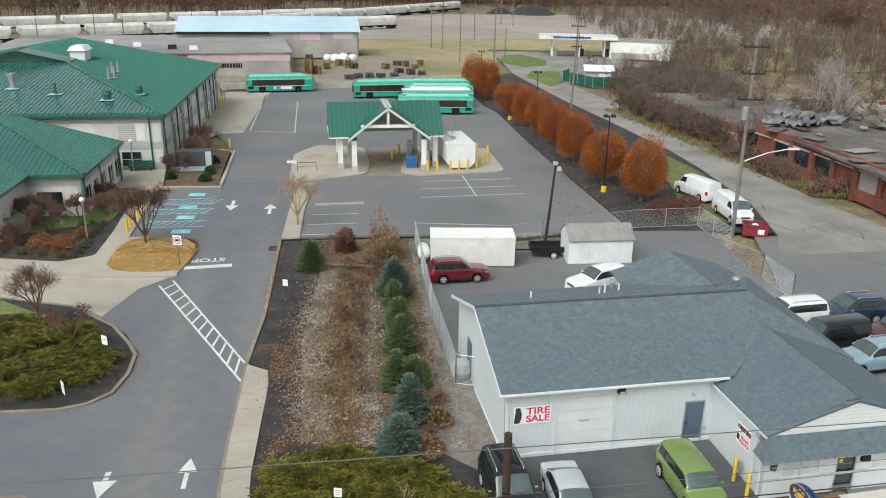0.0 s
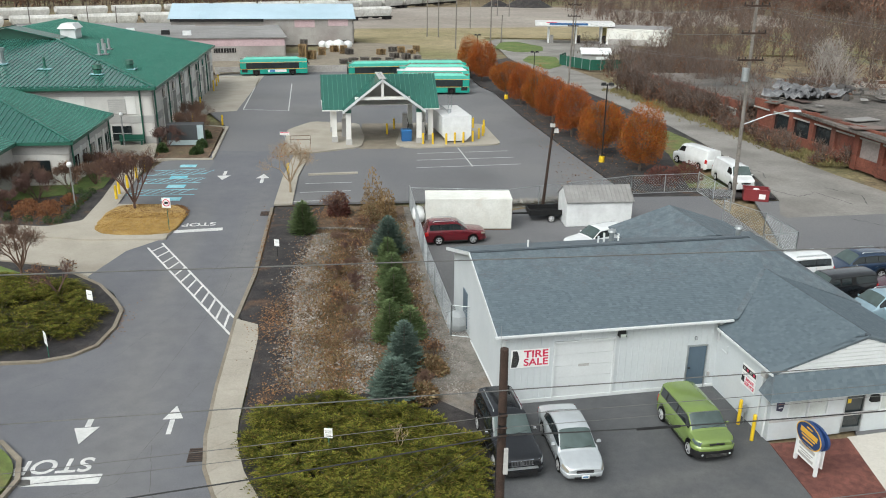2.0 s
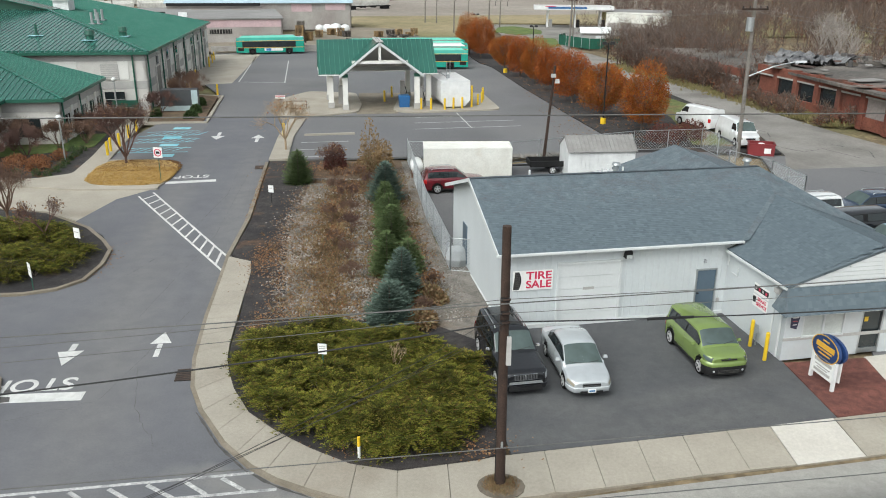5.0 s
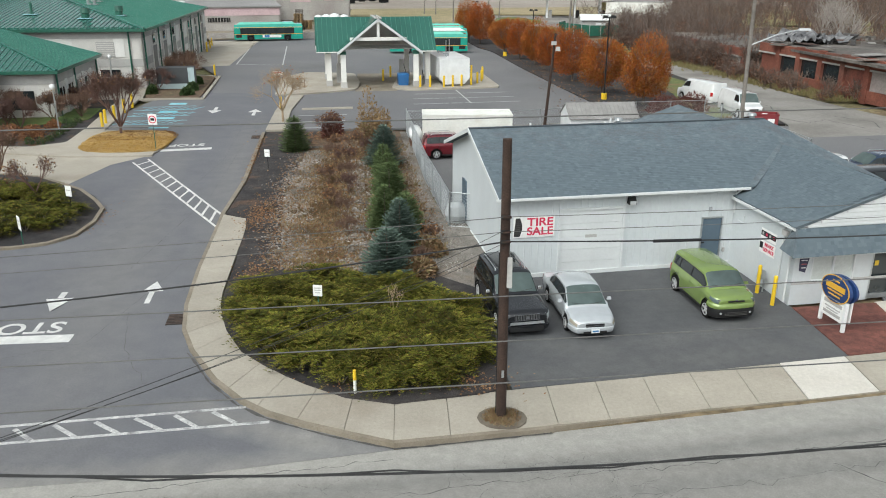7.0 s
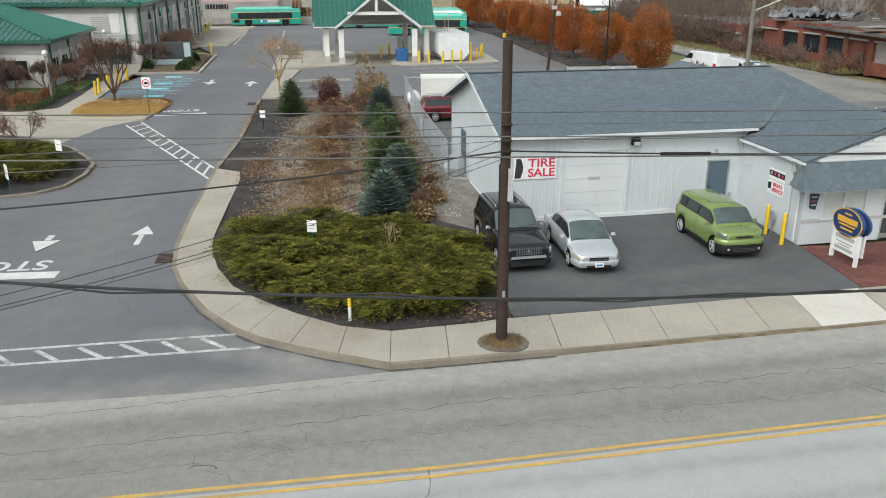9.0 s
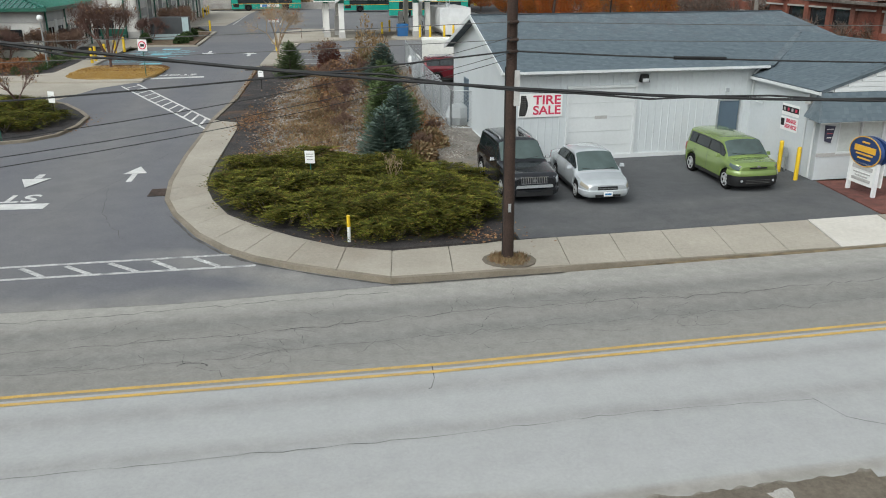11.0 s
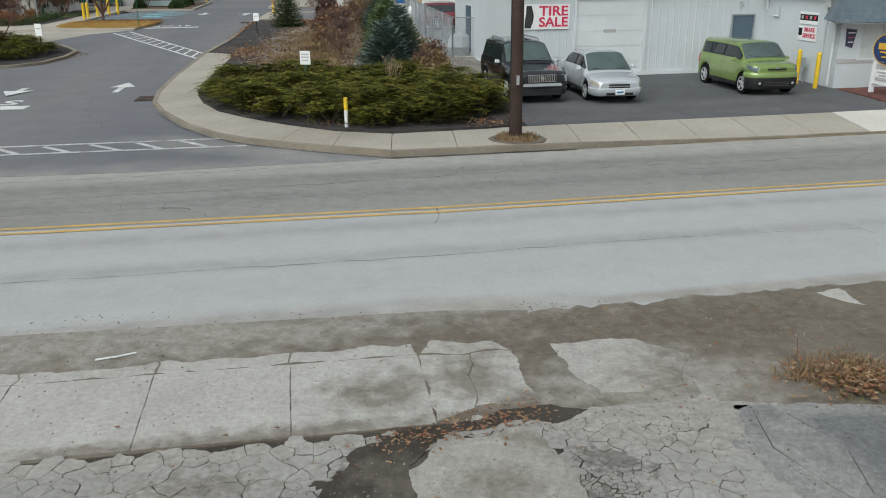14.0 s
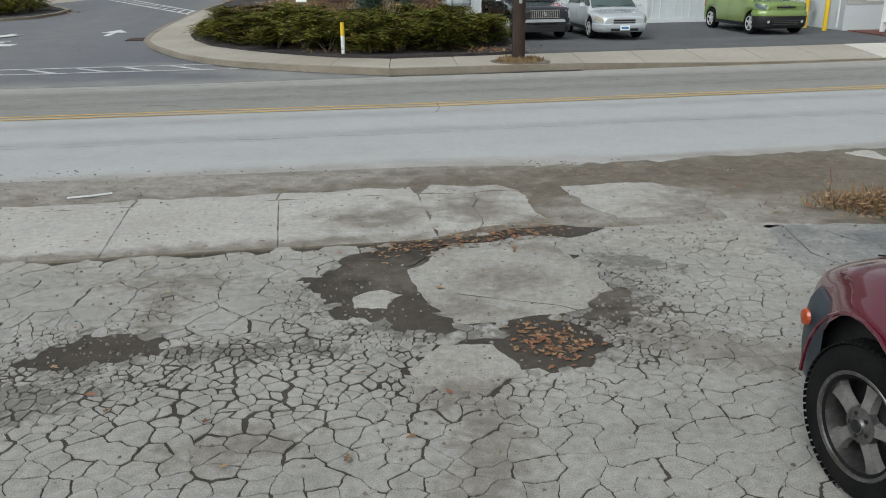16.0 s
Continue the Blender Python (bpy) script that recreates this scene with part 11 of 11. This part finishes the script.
def oak_leaves(place, count, seed, s):
    """Curled, lobed dead leaves."""
    g = Geo()
    r = random.Random(seed)
    for _ in range(count):
        x, y, z = place(r)
        a, k = r.uniform(0, 6.28), s * r.uniform(0.6, 1.2)
        tilt, curl = r.uniform(-0.4, 0.4), r.uniform(0.1, 0.5)
        pts = []
        for j in range(11):
            w = 2 * math.pi * j / 11
            q = k * (1.0 if j % 2 == 0 else 0.5) * (1.25 if j == 0 else 1)
            u, v = q * math.cos(w), 0.7 * q * math.sin(w)
            pts.append((x + u * math.cos(a) - v * math.sin(a), y + u * math.sin(a) + v * math.cos(a), z + 0.008 + abs(v) * curl + u * tilt * 0.3 + 0.3 * k * abs(tilt)))
        n = len(g.v)
        g.v += [(x, y, z + 0.008 + 0.3 * k * abs(tilt))] + pts
        g.f += [(n, n + 1 + j, n + 1 + (j + 1) % 11) for j in range(11)]
    return g


OAK = leafy("dead oak leaves", [(0.25, 0.15, 0.08), (0.18, 0.095, 0.052), (0.34, 0.225, 0.12), (0.13, 0.075, 0.045), (0.28, 0.125, 0.065), (0.095, 0.058, 0.04), (0.4, 0.3, 0.18)], 0.75)


def strip_place(a, b, w, z=-0.015):
    def pick(r):
        p = Vector(a).lerp(Vector(b), r.random())
        return p.x + r.gauss(0, w), p.y + r.gauss(0, w), z
    return pick


for k, (pl, n, s) in enumerate(((lambda r: (r.gauss(0.66, 0.13), r.gauss(4.72, 0.14), -0.003), 110, 0.029), (strip_place((-0.55, 6.3), (1.0, 6.93), 0.11, 0.005), 260, 0.025), (lambda r: (r.uniform(-3, 3), r.uniform(3.4, 7.5), 0.004), 30, 0.03), (lambda r: (4.45 + r.gauss(0, 0.42), 7.35 + r.gauss(0, 0.22), 0.01 + r.random() * 0.09), 760, 0.036), (lambda r: (r.uniform(1.5, 5), r.uniform(6.8, 9.5), -0.02), 40, 0.04))):
    tagged(part("dead_leaves", oak_leaves(pl, n, 500 + k, s), OAK, label="curled orange-brown dead oak leaves", kind="stuff"), category="leaves")
tagged(part("dry_weeds", tufts(lambda r: (4.3 + r.gauss(0, 0.35), 7.55 + r.gauss(0, 0.2), -0.02), 190, 0.08, 0.24, 46, 9, 0.01), WEED, label="clump of dry tan grass on the verge", kind="stuff"), category="weeds")
tagged(part("dry_weeds", tufts(lambda r: (5.0 + r.gauss(0, 0.4), 7.3 + r.gauss(0, 0.3), -0.02), 130, 0.06, 0.16, 47, 9, 0.012), leafy("green weeds", [(0.1, 0.13, 0.03), (0.16, 0.16, 0.05), (0.2, 0.17, 0.07)]), label="low green weeds on the verge", kind="stuff"), category="weeds")
GRIT = leafy("loose grit", [(0.17, 0.145, 0.115), (0.22, 0.195, 0.16), (0.1, 0.085, 0.07), (0.27, 0.245, 0.21)], 0.9)
tagged(part("grit", stone_geo(2600, lambda r: (r.uniform(-5, 5), r.uniform(3.0, 9.3), -0.012 if r.random() < 0.5 else 0.004), 0.004, 0.011, 36), GRIT, label="loose grit and pebbles on the broken lot", kind="stuff"), category="grit")
tagged(part("grit", stone_geo(900, lambda r: (r.uniform(0.9, 5.5), r.uniform(7.0, 9.6), -0.02), 0.006, 0.02, 37), GRIT, label="loose grit on the dirt verge", kind="stuff"), category="grit")
CHIP = leafy("asphalt crumbs", [(0.17, 0.16, 0.14), (0.23, 0.215, 0.19), (0.13, 0.12, 0.1), (0.09, 0.08, 0.068)], 0.93)


def crumb_spot(r):
    """Crumbs of broken asphalt lie thickest round the holes and along the joints."""
    cx, cy, sx, sy = r.choice(((0.62, 4.75, 0.42, 0.36), (-0.45, 5.5, 0.4, 0.5), (1.2, 5.25, 0.3, 0.35), (-2.2, 4.6, 0.4, 0.2), (1.1, 5.0, 0.5, 0.3), (-0.1, 4.05, 0.3, 0.25), (0.3, 6.75, 0.7, 0.12), (1.9, 6.7, 0.7, 0.25)))
    return r.gauss(cx, sx), r.gauss(cy, sy), 0.0


tagged(part("asphalt_crumbs", stone_geo(900, crumb_spot, 0.003, 0.013, 38), CHIP, label="crumbs of broken asphalt round the holes", kind="stuff"), category="crumbs")
stk = thing("litter_stick", "thin white plastic strip lying on the sand", "litter", pose(-3.53, 8.07, 0.004, 0, 0, 14))
part("strip", Geo().box(-0.12, 0, 0.006, 0.2, 0.02, 0.012, 0.1).box(0.08, 0.03, 0.006, 0.24, 0.018, 0.012, 0.25), WHITE, stk)
wd = thing("weed_stalk", "dry bare weed stalk on the verge", "weed", pose(3.75, 7.75, -0.03))
part("stalk", Geo().path([(0, 0, 0), (0.02, 0, 0.2), (0.0, 0.02, 0.36)], 0.006, 5).path([(0.02, 0, 0.2), (0.09, 0.02, 0.28)], 0.004, 4).path([(0.01, 0, 0.12), (-0.07, 0, 0.2)], 0.004, 4), TWIG, wd)

# ---- the maroon suv beside the camera's landing place ----
MARKER = paint("dull amber lens", (0.38, 0.055, 0.01), 0.3)
CLAD = material("blue-grey bumper plastic", (0.028, 0.038, 0.048), (0.042, 0.053, 0.064), 0.45, 2.5, 60, 0.12, 0.08)
ns = thing("suv", "worn maroon suv with grey bumpers and a steered front wheel", "car", pose(2.6, 1.9, -0.01))
HW, FA, RA_, WR = 0.865, 1.32, -1.3, 0.36
ra = WR + 0.09
ys = [2.06, 2.02, 1.95, 1.86, 1.78] + [FA + ra * math.cos(math.pi * k / 12) for k in range(13)] + [0.6, 0.2, -0.4] + [RA_ + ra * math.cos(math.pi * k / 12) for k in range(13)] + [-1.95, -2.08, -2.15]


def body_ring(y):
    """Half outline from the sill up to the centre line at one place along the car."""
    zb = 0.42
    for ax in (FA, RA_):
        if abs(y - ax) < ra:
            zb = max(zb, WR + math.sqrt(max(0, ra * ra - (y - ax) ** 2)))
    nose = max(0.0, (y - 1.35) / 0.71)
    tail = max(0.0, (-y - 1.7) / 0.45)
    w = HW * (1 - 0.11 * nose ** 2.2 - 0.12 * tail ** 2)
    flare = 0.025 * (math.exp(-((y - FA) / 0.5) ** 2) + math.exp(-((y - RA_) / 0.5) ** 2))
    top = 1.03 - 0.2 * nose ** 1.6 + (0.03 if y < 0.6 else 0.0)
    sh = top - 0.14
    zb = min(zb, sh - 0.03)
    pts = []
    for k in range(6):
        t = k / 5
        z = zb + (sh - zb) * t
        x = w + flare * (1 - t) - 0.03 * t * t
        pts.append((x, z))
    pts += [(w - 0.06, sh + 0.06), (w - 0.13, sh + 0.1), (w - 0.25, top - 0.015), (w * 0.5, top + 0.012), (0.0, top + 0.03)]
    return pts


g = Geo()
m = None
for y in ys:
    h = body_ring(y)
    ring = [(-x, y, z) for x, z in h] + [(x, y, z) for x, z in h[-2::-1]]
    m = len(ring)
    g.v += ring
for i in range(len(ys) - 1):
    g.f += [(i * m + k, i * m + k + 1, (i + 1) * m + k + 1, (i + 1) * m + k) for k in range(m - 1)]
g.f += [tuple(range(m)), tuple(range((len(ys) - 1) * m, len(ys) * m))]
part("body", recalc(g.mesh("body", 50)), P_MAROON, ns)


def shell(outline, levels, name, mat, label=""):
    """A bumper skin: a plan line repeated at heights with an inset."""
    g = Geo()
    n = len(outline)
    for z, inset in levels:
        for x, y in outline:
            d = math.hypot(x, y - 1.2)
            g.v.append((x * (1 - inset / d), 1.2 + (y - 1.2) * (1 - inset / d), z))
    for j in range(len(levels) - 1):
        g.f += [(j * n + k, j * n + k + 1, (j + 1) * n + k + 1, (j + 1) * n + k) for k in range(n - 1)]
    return part(name, recalc(g.mesh(name, 45)), mat, ns, label)


half = [(-0.858, 1.7), (-0.868, 1.8), (-0.838, 1.93), (-0.758, 2.03), (-0.58, 2.11), (-0.3, 2.16)]
outline = half + [(0, 2.17)] + [(-x, y) for x, y in half[::-1]]
shell(outline, [(0.22, 0.07), (0.3, 0.02), (0.45, 0.0), (0.6, 0.0), (0.68, 0.012), (0.73, 0.04), (0.75, 0.2)], "bumper", CLAD, "grey plastic front bumper")
g = Geo()
for s in (-1, 1):
    pts = [(s * (HW + 0.03), FA + (ra + 0.01) * math.cos(a), WR + (ra + 0.01) * math.sin(a)) for a in [math.pi * k / 14 for k in range(0, 15)]]
    part("arch_lip", Geo().path(pts, 0.009, 6), P_MAROON, ns)
    for ax in (FA, RA_):
        part("arch_liner", Geo().box(s * 0.6, ax, WR + 0.22, 0.4, 2 * ra - 0.02, 0.5), BLACK, ns)
    part("marker_lamp", Geo().lathe([(0, -0.02), (0.036, -0.014), (0.042, 0.0), (0.0, 0.002)], "x", (s * 0.885, 1.82, 0.62), 14), MARKER, ns, "amber side marker lamp")
    part("headlight", Geo().box(s * 0.48, 1.97, 0.74, 0.3, 0.14, 0.1, 0, 0.05, 0.03), CLEAR_LENS, ns)
part("underbody", Geo().box(0, 0.0, 0.36, 1.3, 4.0, 0.18), BLACK, ns)
part("hood_gap", Geo().path([(-0.55, 1.9, 0.895), (-0.6, 1.6, 0.995), (-0.62, 1.3, 1.032), (-0.64, 0.7, 1.04)], 0.006, 4).path([(0.55, 1.9, 0.895), (0.6, 1.6, 0.995), (0.62, 1.3, 1.032), (0.64, 0.7, 1.04)], 0.006, 4), BLACK, ns)
cabr = [[(-0.86, -2.0, 1.0), (0.86, -2.0, 1.0), (0.86, 0.62, 1.0), (-0.86, 0.62, 1.0)], [(-0.68, -1.8, 1.6), (0.68, -1.8, 1.6), (0.68, -0.2, 1.6), (-0.68, -0.2, 1.6)], [(-0.55, -1.65, 1.67), (0.55, -1.65, 1.67), (0.55, -0.35, 1.67), (-0.55, -0.35, 1.67)]]
g = Geo().add(sum(cabr, []), [(a * 4 + i, a * 4 + (i + 1) % 4, (a + 1) * 4 + (i + 1) % 4, (a + 1) * 4 + i) for a in range(2) for i in range(4)] + [(8, 9, 10, 11)])
soften(part("cabin", recalc(g.mesh("cabin", 60)), P_MAROON, ns), 0.05)
part("windscreen", Geo().slab([(-0.78, 0.56, 1.08), (0.78, 0.56, 1.08), (0.64, -0.14, 1.57), (-0.64, -0.14, 1.57)], 0.02), WIND_GLASS, ns)
for s in (-1, 1):
    part("side_window", Geo().slab([(s * 0.85, -1.8, 1.1), (s * 0.85, 0.3, 1.1), (s * 0.71, -0.25, 1.55), (s * 0.71, -1.7, 1.55)], 0.02), CAR_GLASS, ns)
    part("tail_light", Geo().box(s * 0.78, -2.12, 0.85, 0.18, 0.08, 0.3), RED_LENS, ns)
part("bumper", Geo().box(0, -2.14, 0.5, 1.7, 0.2, 0.28, 0, 0.08, 0.03), CLAD, ns)


def big_wheel(x, y, rz, r=0.355, w=0.235):
    """A detailed wheel: treaded tyre, five broad spokes, hub and nuts; its face looks along -x before turning."""
    t = part("tyre", recalc(Geo().lathe([(0.2, -w / 2 + 0.01), (0.235, -w / 2 - 0.004), (0.3, -w / 2 - 0.008), (0.335, -w / 2 + 0.015), (r - 0.004, -w / 2 + 0.04), (r, 0), (r - 0.004, w / 2 - 0.04), (0.3, w / 2), (0.2, w / 2 - 0.01)], "x", n=56).mesh("tyre", 40)), RUBBER, ns)
    t.matrix_basis = pose(x, y, r, 0, 0, rz)
    tr = Geo()
    for k in range(64):
        a = 2 * math.pi * k / 64
        for j, off in ((-0.085, 0.0), (-0.03, 0.5), (0.03, 0.0), (0.085, 0.5)):
            b = a + off * 2 * math.pi / 64
            c, s = math.cos(b), math.sin(b)
            pts = []
            for hx, ht, hr in ((-0.022, -0.013, 0), (0.022, -0.013, 0), (0.022, 0.013, 0), (-0.022, 0.013, 0), (-0.02, -0.011, 0.008), (0.02, -0.011, 0.008), (0.02, 0.011, 0.008), (-0.02, 0.011, 0.008)):
                rr = r - 0.004 + hr - (0.006 if abs(j) > 0.05 else 0)
                pts.append((j + hx, rr * c - ht * s, rr * s + ht * c))
            tr.add(pts, [(4, 5, 6, 7), (0, 1, 5, 4), (1, 2, 6, 5), (2, 3, 7, 6), (3, 0, 4, 7)])
    part("tread", recalc(tr.mesh("tread")), RUBBER, t, kind="stuff")
    part("rim", recalc(Geo().lathe([(0.238, -w / 2 + 0.0), (0.232, -w / 2 - 0.008), (0.218, -w / 2 - 0.004), (0.205, -w / 2 + 0.03), (0.2, w / 2 - 0.03)], "x", n=48).mesh("rim", 30)), DULL, t)
    part("brake", Geo().tube((w / 2 - 0.1, 0, 0), (w / 2 - 0.06, 0, 0), 0.14, 0.14, 20).box(0.02, 0.08, 0.06, 0.05, 0.07, 0.1), BLACK, t)
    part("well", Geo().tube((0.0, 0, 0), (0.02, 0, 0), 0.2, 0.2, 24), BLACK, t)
    for k in range(5):
        a = 2 * math.pi * k / 5 + 0.42
        c, s = math.cos(a), math.sin(a)
        prof = [(0.035, 0.04), (0.07, 0.034), (0.11, 0.031), (0.15, 0.034), (0.185, 0.044), (0.212, 0.06)]
        vs, fs = [], []
        for q, b in prof:
            dep = -w / 2 + 0.035 - 0.02 * (1 - q / 0.212)
            for xx, bb in ((dep + 0.035, b), (dep, b * 0.78), (dep, -b * 0.78), (dep + 0.035, -b)):
                vs.append((xx, q * c - bb * s, q * s + bb * c))
        for j in range(len(prof) - 1):
            fs += [(4 * j + i, 4 * j + i + 1, 4 * j + 5 + i, 4 * j + 4 + i) for i in range(3)]
        part("spoke", recalc(Geo().add(vs, fs).mesh("spoke", 50)), SPOKE, t)
        part("wheel_nut", Geo().tube((-w / 2 + 0.03, 0.052 * math.cos(a + 0.63), 0.052 * math.sin(a + 0.63)), (-w / 2 + 0.012, 0.052 * math.cos(a + 0.63), 0.052 * math.sin(a + 0.63)), 0.011, 0.01, 6), BLACK, t)
    part("hub", recalc(Geo().lathe([(0.085, -w / 2 + 0.05), (0.08, -w / 2 + 0.02), (0.04, -w / 2 + 0.012), (0.034, -w / 2 + 0.0), (0.0, -w / 2 - 0.002)], "x", n=24).mesh("hub", 40)), DULL, t)
    part("hub_cap", recalc(Geo().lathe([(0.028, -w / 2 - 0.002), (0.026, -w / 2 - 0.006), (0.0, -w / 2 - 0.008)], "x", n=20).mesh("hub_cap", 40)), BLACK, t)
    return t


SPOKE = material("worn silver spoke", (0.23, 0.22, 0.213), (0.17, 0.163, 0.156), 0.42, 9, 60, 0.15, 0.1, 0.3, stain=(0.2, 0.18, 0.16), stain_at=0.62)
DULL = material("dirty alloy", (0.17, 0.165, 0.16), (0.12, 0.116, 0.112), 0.38, 9, 60, 0.2, 0.1, 0.8, stain=(0.1, 0.09, 0.08), stain_at=0.6)
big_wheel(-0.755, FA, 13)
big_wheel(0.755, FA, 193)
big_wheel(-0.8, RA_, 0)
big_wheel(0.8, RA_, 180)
